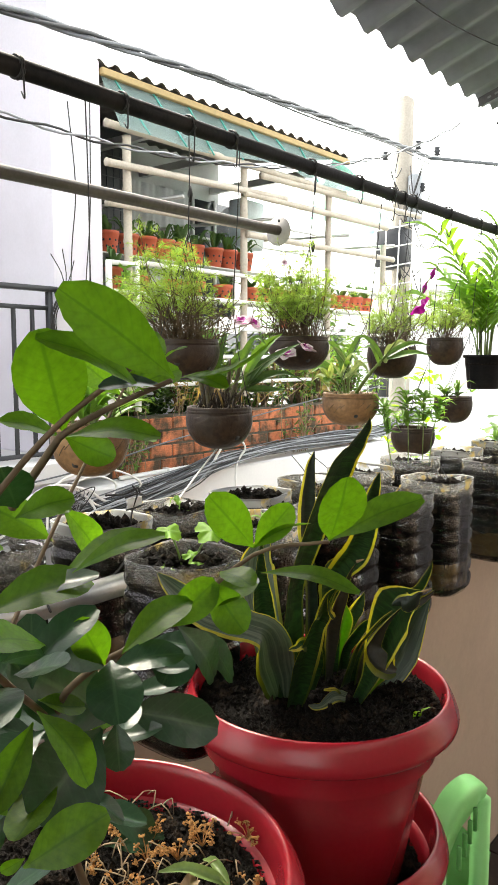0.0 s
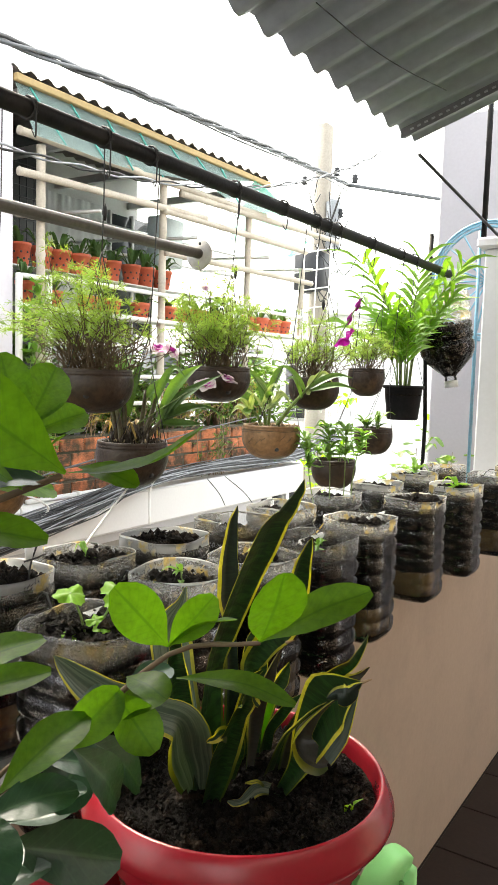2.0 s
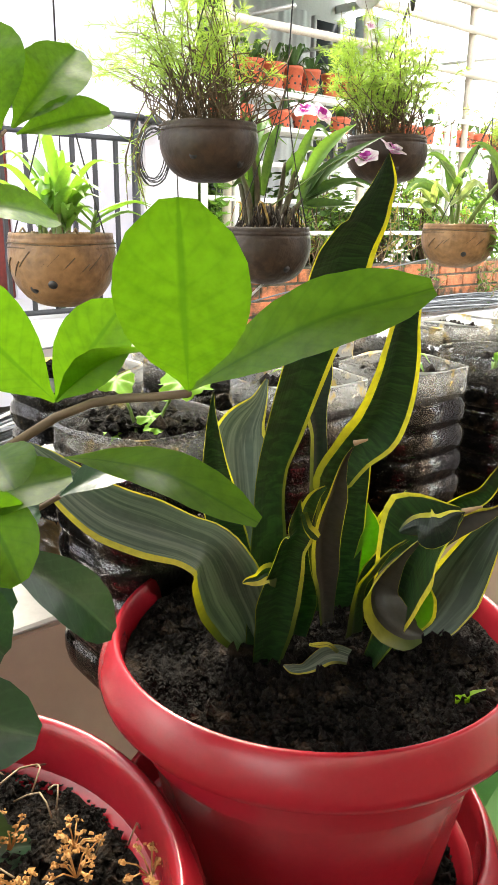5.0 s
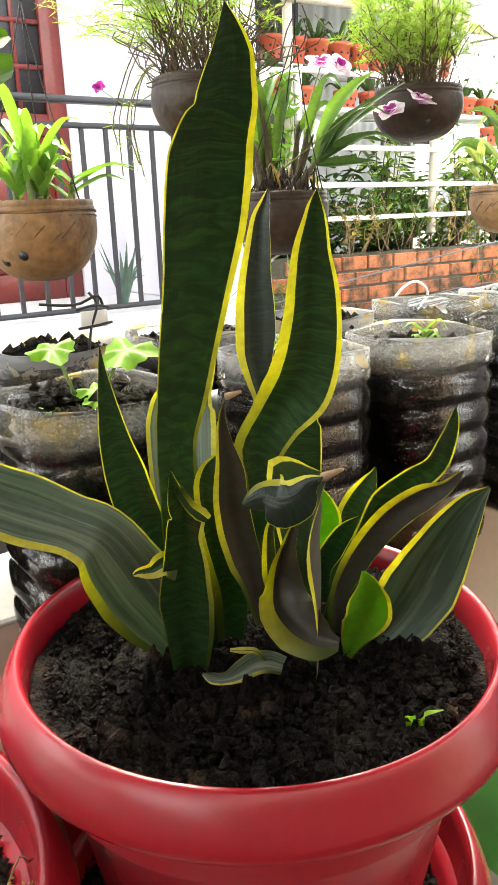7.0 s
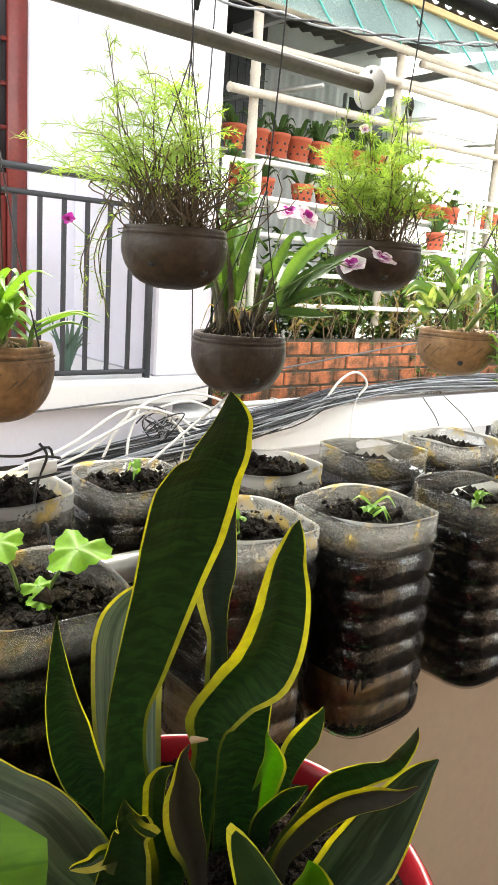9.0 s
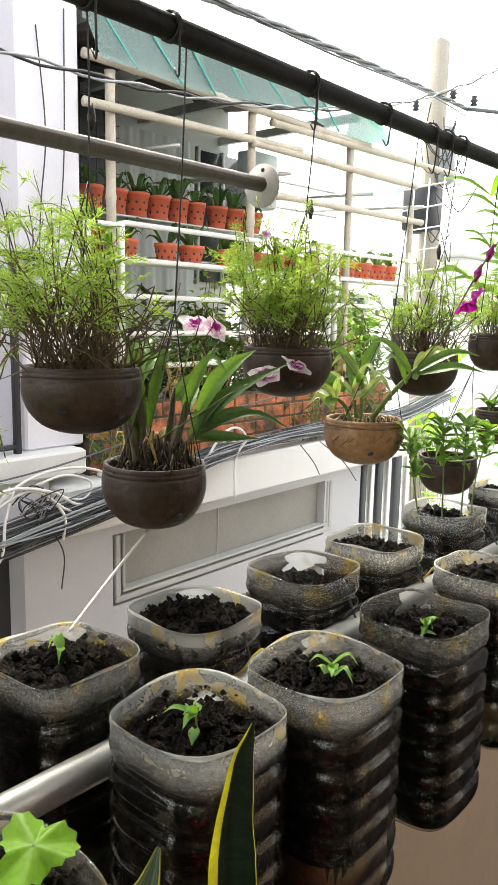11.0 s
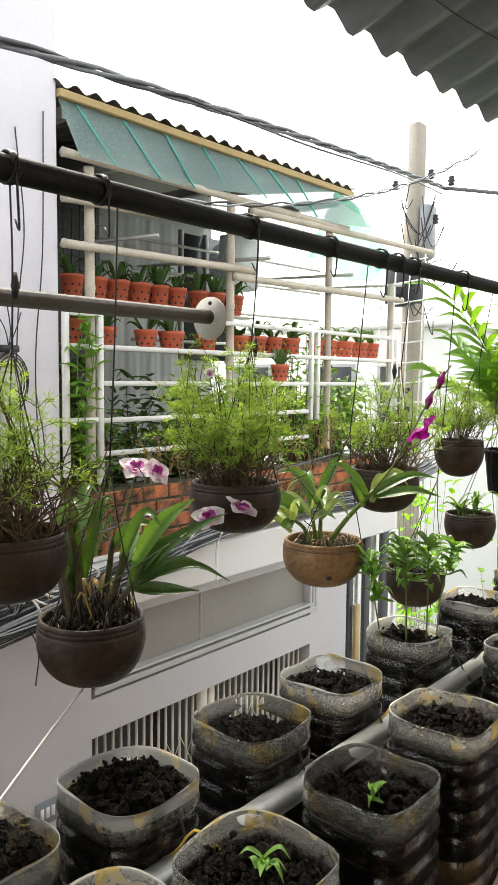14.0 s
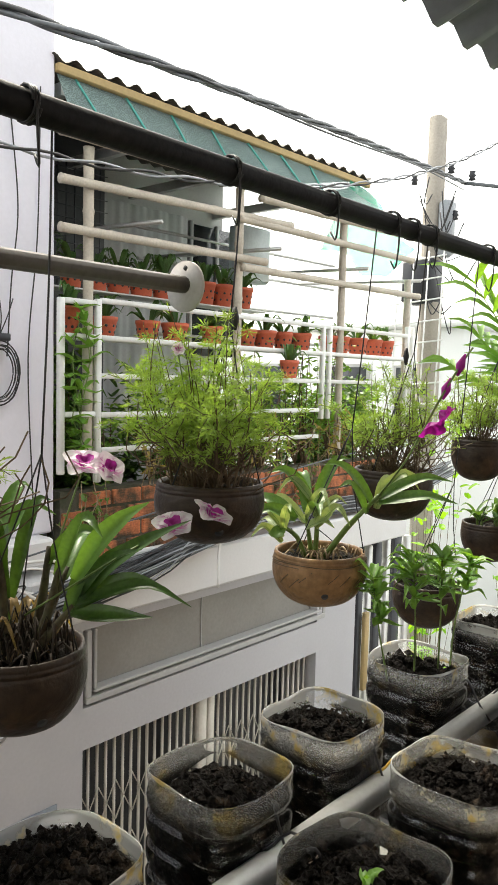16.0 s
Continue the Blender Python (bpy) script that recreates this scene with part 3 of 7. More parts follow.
# the large structure: our balcony
FLOOR = 0.06
solid("floor", box(Shape(), (-0.74, -2.2, FLOOR - 0.12), (1.9, 3.9, FLOOR - 0.004)), M_JOINT, "brown tiled balcony floor in shade")
solid("wall_parapet", box(Shape(), (-0.90, -2.2, -2.6), (-0.74, 3.9, 1.10), 0, 0.006), M_BEIGE, "beige painted balcony parapet wall")
solid("trim_parapet_top", box(Shape(), (-0.905, -2.2, 1.10), (-0.735, 3.9, 1.108), 0, 0.003), M_LEDGE, "white smoothed top of the parapet")
# two added walls out of view; they limit the light from behind
solid("wall_house", box(Shape(), (1.9, -2.2, -2.6), (2.05, 3.9, 3.3)), M_BEIGE, "unseen beige wall added to close the terrace at the back")
solid("wall_end", box(Shape(), (-0.74, -2.35, -2.6), (2.05, -2.2, 1.9)), M_BEIGE, "unseen beige wall added to cut light at the terrace end")


def sheet(x0, x1, y0, y1, z0, z1, pitch, height, material, name, label, steps=6, thick=0.004):
    """Corrugated sheeting whose waves run along x, from z0 at x0 to z1 at x1."""
    n = int((y1 - y0) / pitch * steps)
    sh = Shape()
    for k in (0, -thick):
        v = []
        for i in range(n + 1):
            y = y0 + (y1 - y0) * i / n
            h = height * math.cos(2 * math.pi * (y - y0) / pitch) + k
            v += [(x0, y, z0 + h), (x1, y, z1 + h)]
        sh.add(v, [(2 * i, 2 * i + 1, 2 * i + 3, 2 * i + 2) if k else (2 * i, 2 * i + 2, 2 * i + 3, 2 * i + 1) for i in range(n)])
    m = 2 * (n + 1)
    sh.add([], [])
    for i in range(n):
        sh.f.append((2 * i, 2 * i + m, 2 * i + 2 + m, 2 * i + 2))
        sh.s.append(0)
    return solid(name, sh, material, label, smooth=True)


# the rear edge is out of view, placed for the light it lets in
sheet(-1.05, 1.5, -2.3, 3.0, 2.548, 3.386, 0.135, 0.016, M_TIN, "ceiling_roof_sheet", "grey corrugated sheet roof over the balcony")

# the alley and the ground
solid("ground", box(Shape(), (-60, -60, -2.8), (60, 90, -2.6)), M_ROAD, "grey concrete alley ground")

# the white house opposite: lower wall with a gate opening and a framed panel
DATUM[0] = -0.024
sh = Shape()
FX = -3.0
box(sh, (-3.25, 2.45, -2.6), (FX, 2.94, 0.76))
box(sh, (-3.25, 4.72, -2.6), (FX, 5.15, 0.76))
box(sh, (-3.25, 2.94, 0.13), (FX, 4.72, 0.325))
box(sh, (-3.25, 2.94, 0.69), (FX, 4.72, 0.76))
box(sh, (-3.25, 2.94, 0.325), (-3.06, 4.72, 0.69))
solid("wall_lower", sh, M_LOWER, "white plastered street wall with a recessed panel over a gate")
sh = Shape()
for a, b in ((0.0, 0.03), (0.045, 0.06)):
    box(sh, (-3.055, 2.955 + a, 0.34 + a), (-2.992, 4.80 - a, 0.34 + b), 0, 0.004)
    box(sh, (-3.055, 4.80 - b, 0.34 + b), (-2.992, 4.80 - a, 0.685), 0, 0.004)
    box(sh, (-3.055, 2.955 + a, 0.34 + b), (-2.992, 2.955 + b, 0.685), 0, 0.004)
box(sh, (-3.062, 3.74, 0.4), (-3.05, 3.746, 0.69))
# board set into the recess, darker than the wall around it
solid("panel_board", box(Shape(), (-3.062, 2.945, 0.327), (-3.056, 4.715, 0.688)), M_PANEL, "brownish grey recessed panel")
solid("trim_panel", sh, M_GREYWALL, "grey moulded frame round the recessed panel")
solid("ledge_slab", box(Shape(), (-3.3, 2.60, 0.765), (-2.9, 5.62, 0.985), 0, 0.012), M_WHITE, "white concrete ledge above the gate")

# the neighbouring house: pillar, recessed wall, balcony slab
solid("wall_pillar", box(Shape(), (-3.9, 2.51, 1.145), (-3.05, 2.82, 4.6), 0, 0.01), M_LILAC, "pale lilac plastered pillar of the neighbouring house")
sh = Shape()
box(sh, (-4.1, -3.0, 1.145), (-3.9, 1.66, 4.6))
box(sh, (-4.1, 2.26, 1.145), (-3.9, 2.82, 4.6))
box(sh, (-4.1, 1.66, 3.25), (-3.9, 2.26, 4.6))
solid("wall_recess", sh, M_LILAC, "pale lilac wall behind the neighbour's balcony")
solid("balcony_slab", box(Shape(), (-4.1, -3.0, 1.03), (-2.95, 2.76, 1.145), 0, 0.012), M_WHITE, "white balcony slab of the neighbouring house")
solid("wall_below", box(Shape(), (-4.1, -3.0, 0.80), (-3.02, 2.60, 1.03)), M_LILAC, "lilac band below the balcony slab")
# plain near-black box, nothing modelled inside
solid("wall_dark", box(Shape(), (-4.1, -3.0, -2.6), (-3.12, 2.45, 0.80)), M_DARK, "near-black box filling the ground storey")

# added above the view to darken the recess and the pillar's side
solid("ceiling_balcony", box(Shape(), (-4.1, -3.0, 3.95), (-2.95, 2.51, 4.1)), M_LILAC, "unseen slab added to shade the neighbour's balcony")

# the room behind the trellis
solid("wall_inner", box(Shape(), (-4.5, 2.82, 0.985), (-4.35, 5.2, 3.3)), M_GREYWALL, "grey wall at the back of the plant balcony")
solid("floor_inner", box(Shape(), (-4.5, 2.82, 0.90), (-3.3, 5.62, 0.985)), M_ROAD, "concrete floor of the plant balcony")
sheet(-4.6, -3.03, 2.80, 5.22, 3.32, 3.14, 0.11, 0.014, M_TILEROOF, "roof_sheet", "dark corrugated roof over the plant balcony")
# pipes over and along the parapet
DATUM[0] = 0.0
def pipe(name, path, r, material, label, sides=12):
    return solid(name, tube(Shape(), path, r, sides), material, label, "pipe", "thing", True)


pipe("hanging_pipe", [(-0.88, -2.0, 2.05), (-0.88, 1.0, 2.049), (-0.88, 2.97, 2.047)], 0.0145, M_BLACKPIPE, "long black steel pipe that carries the hanging pots")
thin = thing("hanging_rod", (-1.007, 0.012, 1.931), "grey steel pipe with a round end plate", "pipe")
part("rod", tube(Shape(), [(0, -2.0, 0), (0, 1.62, 0)], 0.0115, 12), M_ROD, thin)
part("end_plate", tube(Shape(), [(0, 1.618, -0.002), (0, 1.623, -0.002)], 0.034, 32), M_PLATE_END, thin, "round pale end plate")
part("hole", tube(Shape(), [(0.003, 1.6165, 0.022), (0.003, 1.6178, 0.022)], 0.0035, 10), M_DARK, thin)
rail = thing("parapet_rail", (-0.74, 0, 1.29), "galvanised steel rail above the parapet, between the bottles", "rail")
part("bar", tube(Shape(), [(0, -2.1, 0), (0, 3.8, 0)], 0.017, 12), M_STEEL, rail)
for y in (-1.2, 0.6, 2.28, 3.6):
    part("post", tube(Shape(), [(-0.02, y, -0.182), (-0.02, y, -0.01)], 0.012, 10), M_STEEL, rail)

# the large red pot, its twin below, and the pot of the bush
def pot_shape(r, h):
    sh = Shape()
    lathe(sh, [(0, 0.004), (0.57 * r, 0.0), (0.6 * r, 0.006), (0.8 * r, h - 0.07), (0.822 * r, h - 0.046), (0.84 * r, h - 0.041), (0.9 * r, h - 0.039), (0.975 * r, h - 0.036), (0.995 * r, h - 0.033),
               (r, h - 0.029), (0.997 * r, h - 0.025), (0.985 * r, h - 0.019), (0.958 * r, h - 0.009), (0.932 * r, h - 0.002), (0.917 * r, h), (0.9 * r, h - 0.003), (0.888 * r, h - 0.012), (0.885 * r, h - 0.02), (0.85 * r, h - 0.07)], 72)
    return sh


def red_pot(name, at, r, h, label, soil, seed):
    t = thing(name, at, label, "plant pot", "red pots")
    part("pot", pot_shape(r, h), M_RED, t)
    part("soil", rough_disc(0.878 * r, h - soil, seed, 2.0, 56, 150, 0.013), M_SOIL, t, "dark crumbly potting soil")
    loose_soil = crumbs(0.865 * r, h - soil + 0.004, 6000, seed, 2.0, 0.0007, 0.004)
    crumbs(0.84 * r, h - soil + 0.003, 420, seed + 70, 2.0, 0.003, 0.0085, loose_soil)
    part("soil_crumb", loose_soil, M_SOIL, t, smooth=False)
    return t


MAIN = red_pot("flower_pot", (-0.38, 0.889, 0.986), 0.167, 0.255, "large red plastic pot with a snake plant", 0.022, 3)
LOWER = red_pot("flower_pot", (-0.388, 0.885, 0.80), 0.169, 0.267, "red plastic pot under the larger pot", 0.066, 4)
LEFT = red_pot("flower_pot", (-0.402, 0.55, 0.876), 0.2, 0.30, "red plastic pot with a glossy-leaved bush", 0.045, 5)

# bottles cut open as planters
def bottle_parts(t, seed, h=0.255, r=0.0712, fill=0.215):
    rng = random.Random(seed)
    prof = [(0.0, 0.012), (0.55 * r, 0.008), (0.86 * r, 0.0), (0.97 * r, 0.012)]
    z = 0.02
    while z < h - 0.06:
        prof += [(0.992 * r, z), (r, z + 0.004), (r, z + 0.013), (0.99 * r, z + 0.0175), (0.955 * r, z + 0.021), (0.94 * r, z + 0.0245), (0.955 * r, z + 0.028), (0.985 * r, z + 0.031)]
        z += 0.034
    prof += [(0.998 * r, h - 0.027), (0.985 * r, h - 0.022), (0.975 * r, h - 0.016), (0.985 * r, h - 0.008), (0.982 * r, h), (0.968 * r, h)]
    w = rng.uniform(0, 6)
    dent = rng.uniform(0.003, 0.008)
    body = lathe(Shape(), prof, 48, 0, 3.8, lambda a, q: dent * math.sin(2 * a + w) * (q / h) ** 2 + 0.5 * dent * math.sin(3 * a + 2 * w) * (q / h) ** 4)
    body.v = [(x, y, q + (0.0022 * math.sin(2 * math.atan2(y, x) + w) + 0.0012 * math.sin(5 * math.atan2(y, x) + 2 * w)) * max(0, (q - h + 0.03) / 0.03)) for x, y, q in body.v]
    part("bottle", body, M_BOTTLE, t)
    inner = [(0.0, 0.016), (0.9 * r, 0.014), (0.905 * r, 0.02), (0.905 * r, fill - 0.008)]
    part("soil", lathe(rough_disc(0.905 * r, fill, seed, 3.3, 22, 60, 0.015, 0.02), inner, 60, 0, 3.3), M_SOIL, t)
    if seed % 3 != 1:
        top = rng.uniform(0.05, 0.085)
        part("silt", lathe(Shape(), [(0.9 * r, 0.014), (0.911 * r, 0.022), (0.911 * r, top - 0.02), (0.907 * r, top)], 48, 0, 3.3, lambda a, q: -0.0025 * max(0, math.sin(3 * a + w) + 0.6 * math.sin(7 * a)) * (q / top)), M_SILT, t, "amber silt against the plastic")
    heap = crumbs(0.9 * r, fill + 0.003, 420, seed, 3.3, 0.0012, 0.005)
    crumbs(0.8 * r, fill + 0.006, 150, seed + 50, 3.3, 0.003, 0.0095, heap)
    for _ in range(100):
        clod(heap, (rng.gauss(0, 0.018) + 0.02 * math.cos(w), rng.gauss(0, 0.016) + 0.02 * math.sin(w), fill + rng.uniform(0.002, 0.022)), rng.uniform(0.003, 0.0105), rng)
    for _ in range(26):
        a = rng.gauss(w, 0.8)
        c, d = math.cos(a), math.sin(a)
        k = (abs(c) ** 3.3 + abs(d) ** 3.3) ** (-1 / 3.3) * 0.94 * r
        clod(heap, (k * c, k * d, fill + 0.02 * rng.random() ** 2 * (h - fill) / 0.04), rng.uniform(0.001, 0.004), rng)
    part("soil_crumb", heap, M_SOIL, t, smooth=False)


M_TIE_YELLOW = mat("yellow plastic wire", (0.6, 0.4, 0.06), 0.4)
BOTTLES = []


def bottle(x, y, top, fill, tie=M_WIRE):
    t = thing("bottle_planter", (x, y, top - 0.25), "clear plastic water bottle cut open and filled with dark soil", "planter", "bottle planters")
    k = len(BOTTLES)
    bottle_parts(t, 10 + k, fill=fill + 0.018)
    side = 1 if x < -0.74 else -1
    e = 0.066 * side
    dx = -0.74 - x
    path = [(e * 0.86, 0.02, 0.205), (e * 1.05, 0.02, 0.226), (dx * 0.8, 0.018, 0.232), (dx, 0.015, 1.3105 - top + 0.25), (dx * 1.22, 0.01, 1.29 - top + 0.25)]
    part("tie_wire", tube(Shape(), smooth_path(path, 10), 0.0017, 5), tie, t)
    BOTTLES.append(t)
    return t


INNER = [None] + [bottle(x, y, top, f, w) for x, y, top, f, w in ((-0.583, 0.868, 1.362, 0.215, M_WIRE), (-0.648, 1.13, 1.358, 0.205, M_TIE_YELLOW), (-0.613, 1.283, 1.362, 0.205, M_TIE_YELLOW), (-0.613, 1.5, 1.356, 0.2, M_WIRE), (-0.626, 1.725, 1.358, 0.21, M_TIE_YELLOW), (-0.635, 2.075, 1.36, 0.22, M_WIRE), (-0.63, 2.39, 1.36, 0.21, M_WIRE), (-0.62, 2.72, 1.36, 0.2, M_WIRE), (-0.61, 3.02, 1.36, 0.21, M_WIRE))]
OUTER = [bottle(x, y, top, f) for x, y, top, f in ((-0.85, 0.735, 1.36, 0.2), (-0.848, 0.945, 1.362, 0.22), (-0.838, 1.115, 1.36, 0.215), (-0.822, 1.3, 1.362, 0.22), (-0.82, 1.522, 1.362, 0.2), (-0.822, 1.722, 1.362, 0.21), (-0.84, 2.01, 1.358, 0.205), (-0.85, 2.33, 1.35, 0.21), (-0.85, 2.64, 1.35, 0.21), (-0.85, 2.94, 1.35, 0.2))]

# hanging bowls
def bowl_shape(r, h):
    outer = smooth_path([(0, 0, 0), (0.34 * r, 0, 0.015 * h), (0.66 * r, 0, 0.12 * h), (0.88 * r, 0, 0.32 * h), (0.985 * r, 0, 0.55 * h), (1.0 * r, 0, 0.72 * h), (0.985 * r, 0, 0.84 * h)], 22)
    profile = [(p.x, p.z) for p in outer] + [(0.972 * r, 0.85 * h), (0.972 * r, 0.868 * h), (0.982 * r, 0.875 * h), (0.976 * r, 0.915 * h), (0.966 * r, 0.92 * h), (0.966 * r, 0.935 * h), (0.97 * r, 0.945 * h), (0.955 * r, h), (0.905 * r, h), (0.885 * r, 0.93 * h), (0.86 * r, 0.7 * h)]
    return lathe(Shape(), profile, 48, 0, 2.0, lambda a, z: 0.012 * math.sin(2 * a + 40 * r) + 0.006 * math.sin(5 * a + 90 * r))


BOWLS = {}
def hanging_bowl(key, x, y, rim, r, material, label, pipe_z=2.035, pipe_x=-0.88, h=0.088):
    t = thing("hanging_pot", (x, y, rim - h), label, "hanging pot", "hanging pots")
    part("bowl", bowl_shape(r, h), material, t)
    part("soil", rough_disc(0.87 * r, h - 0.012, len(BOWLS) + 70, 2.0, 8, 26, 0.007), M_SOIL, t)
    top = (pipe_x - x, 0.0, pipe_z - rim + h + 0.012)
    knot = (top[0] * 0.6, 0.004, h + min(0.2, 0.55 * (top[2] - h)))
    for a in (0.5, 2.6, 4.7):
        p = (0.93 * r * math.cos(a), 0.93 * r * math.sin(a), h - 0.004)
        mid = [0.45 * p[i] + 0.55 * knot[i] for i in range(3)]
        part("hanger_wire", tube(Shape(), smooth_path([p, (mid[0] * 0.9, mid[1] * 0.9, mid[2]), knot], 6), 0.0009, 4), M_WIRE, t)
    part("hanger_wire", tube(Shape(), smooth_path([knot, (0.5 * (knot[0] + top[0]), 0.004, 0.5 * (knot[2] + top[2])), top], 6), 0.0011, 4), M_WIRE, t)
    holes = {"b0": ((-0.7, 0.35), (-1.15, 0.28)), "b1": ((-1.0, 0.42), (0.1, 0.3)), "b2": ((-0.2, 0.3),), "bc": ((-0.8, 0.34),), "k2": ((-0.6, 0.3),)}.get(key, ())
    for a, u in holes:
        q = r * float(np.interp(u, (0.12, 0.32, 0.55, 0.72), (0.66, 0.88, 0.985, 1.0))) * (1 + 0.012 * math.sin(2 * a + 40 * r) + 0.006 * math.sin(5 * a + 90 * r))
        c = Vector((q * math.cos(a), q * math.sin(a), u * h))
        n = Vector((math.cos(a), math.sin(a), -0.5 if u < 0.4 else -0.2)).normalized()
        # flat disc in the shade colour, the shell is not pierced
        part("drain_hole", tube(Shape(), [c - n * 0.004, c + n * 0.0006], 0.0055, 12), M_DARK, t, "near-black disc in place of a drain hole")
    if material is M_SHELL_LIGHT:
        for z, w in ((0.86, 0.001), (0.80, 0.0008)):
            part("carved_line", tube(Shape(), [(0.986 * r * math.cos(a), 0.986 * r * math.sin(a), z * h + 0.0015 * math.sin(3 * a)) for a in [2 * math.pi * i / 36 for i in range(37)]], w, 4), M_STEM, t)
        cut = random.Random(7)
        for k in range(9):
            a, z = -1.9 + 0.27 * k, cut.uniform(0.4, 0.66)
            pts = []
            for j in range(5):
                zz = z + 0.05 * j
                q = r * (1.003 if zz > 0.6 else 0.885 + 0.118 * (zz - 0.32) / 0.28)
                pts.append((q * math.cos(a + 0.07 * j), q * math.sin(a + 0.07 * j), zz * h))
            part("carved_line", tube(Shape(), pts, 0.0009, 4), M_STEM, t)
    BOWLS[key] = t
    return t


hanging_bowl("b0", -0.885, 0.955, 1.522, 0.065, M_SHELL_LIGHT, "carved light brown clay bowl with young orchids")
hanging_bowl("b1", -0.897, 1.192, 1.664, 0.0685, M_SHELL, "dark brown clay bowl with a feathery plant", h=0.076)
hanging_bowl("b2", -0.936, 1.337, 1.529, 0.0705, M_SHELL, "dark brown clay bowl with a pink flowering orchid")
hanging_bowl("k2", -0.922, 1.6, 1.678, 0.0705, M_SHELL, "brown clay bowl with a bushy feathery plant", h=0.077)
hanging_bowl("bc", -0.966, 1.902, 1.536, 0.0765, M_SHELL_LIGHT, "light brown carved bowl with a purple orchid")
hanging_bowl("k3", -0.93, 2.058, 1.66, 0.069, M_SHELL, "brown clay bowl with thin upright stems")
hanging_bowl("e", -0.957, 2.25, 1.42, 0.066, M_SHELL, "small brown bowl with leafy green shoots")
hanging_bowl("k4", -0.952, 2.445, 1.693, 0.058, M_SHELL, "small brown bowl with a feathery plant")
hanging_bowl("g", -0.961, 2.54, 1.502, 0.063, M_SHELL, "small brown bowl with a young orchid")
# the snake plant: each leaf from its base in the soil to its tip
CAMSIDE = (0.85, -0.5, 0.2)
ASIDE = (-0.1, -0.97, 0.15)


def snake(path, widths, face=CAMSIDE, twist=0.0, fold=0.35, wavy=0.0, blade=None, margins=(0.88, 0.84), under=None):
    """One leaf; margins: where its yellow rim begins on each side, as a share of the half width."""
    base = MAIN.matrix_basis.translation
    path = [Vector(p) - base for p in path]
    sh = Shape()
    a, b = margins
    ribbon(sh, path, widths, face, fold, 6, 0, 1, 0.003, twist, wavy, 3 * len(path) + 6, (-1.0, -a, -0.5 * a, 0.0, 0.5 * b, b, 1.0), 2)
    return part("leaf", sh, (blade or M_SNAKE, M_SNAKE_EDGE, under or blade or M_SNAKE), MAIN)


# the tall one, with a waist below its pointed end
snake([(-0.401, 0.856, 1.222), (-0.392, 0.849, 1.289), (-0.383, 0.840, 1.346), (-0.377, 0.837, 1.376), (-0.367, 0.837, 1.404), (-0.354, 0.836, 1.436), (-0.341, 0.835, 1.466), (-0.327, 0.832, 1.493), (-0.315, 0.828, 1.515), (-0.309, 0.826, 1.525), (-0.302, 0.825, 1.533), (-0.295, 0.825, 1.541), (-0.290, 0.823, 1.548), (-0.282, 0.820, 1.557), (-0.276, 0.816, 1.565), (-0.270, 0.811, 1.572)], [0.0337, 0.0321, 0.0230, 0.0229, 0.0287, 0.0327, 0.0360, 0.0410, 0.0412, 0.0397, 0.0355, 0.0298, 0.0266, 0.0207, 0.0108, 0.0007], ((0.85, -0.35, 0.0), (0.89, -0.07, -0.45)), margins=(0.95, 0.83), fold=0.3)
# the second, with one side rolled over
snake([(-0.390, 0.897, 1.242), (-0.379, 0.892, 1.301), (-0.370, 0.887, 1.341), (-0.364, 0.884, 1.363), (-0.352, 0.889, 1.384), (-0.338, 0.893, 1.402), (-0.331, 0.894, 1.417), (-0.324, 0.892, 1.433), (-0.318, 0.889, 1.449), (-0.313, 0.885, 1.463), (-0.307, 0.880, 1.478), (-0.301, 0.877, 1.491), (-0.296, 0.874, 1.501), (-0.292, 0.872, 1.507)], [0.0190, 0.0187, 0.0162, 0.0296, 0.0309, 0.0388, 0.0376, 0.0342, 0.0301, 0.0267, 0.0201, 0.0139, 0.0073, 0.0005], margins=(0.62, 0.84), fold=0.5, under=M_SNAKE_BACK)
# the one behind them, its shade put into the blade colour
snake([(-0.419, 0.928, 1.228), (-0.422, 0.933, 1.297), (-0.425, 0.934, 1.346), (-0.427, 0.934, 1.374), (-0.429, 0.932, 1.390), (-0.431, 0.931, 1.406), (-0.431, 0.932, 1.421), (-0.432, 0.933, 1.440), (-0.432, 0.934, 1.458), (-0.431, 0.936, 1.476), (-0.430, 0.938, 1.494), (-0.428, 0.941, 1.505), (-0.427, 0.943, 1.513)], [0.0227, 0.0181, 0.0158, 0.0132, 0.0182, 0.0246, 0.0275, 0.0261, 0.0214, 0.0175, 0.0125, 0.0069, 0.0011], margins=(0.55, 0.97), fold=0.6, blade=M_SNAKE_SHADED)
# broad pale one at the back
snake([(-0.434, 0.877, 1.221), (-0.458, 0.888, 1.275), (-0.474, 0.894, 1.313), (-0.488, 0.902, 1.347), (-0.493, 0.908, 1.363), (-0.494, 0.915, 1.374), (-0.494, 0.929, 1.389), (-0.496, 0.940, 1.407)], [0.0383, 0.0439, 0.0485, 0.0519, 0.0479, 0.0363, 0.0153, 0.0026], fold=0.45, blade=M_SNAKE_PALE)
# small one in front of the pale one
snake([(-0.418, 0.852, 1.229), (-0.414, 0.847, 1.282), (-0.416, 0.833, 1.313), (-0.416, 0.826, 1.333), (-0.415, 0.821, 1.353), (-0.413, 0.816, 1.372), (-0.410, 0.812, 1.394), (-0.407, 0.809, 1.415), (-0.403, 0.807, 1.430)], [0.0134, 0.0128, 0.0263, 0.0272, 0.0253, 0.0194, 0.0121, 0.0048, 0.0006], margins=(0.95, 0.9), fold=0.6)
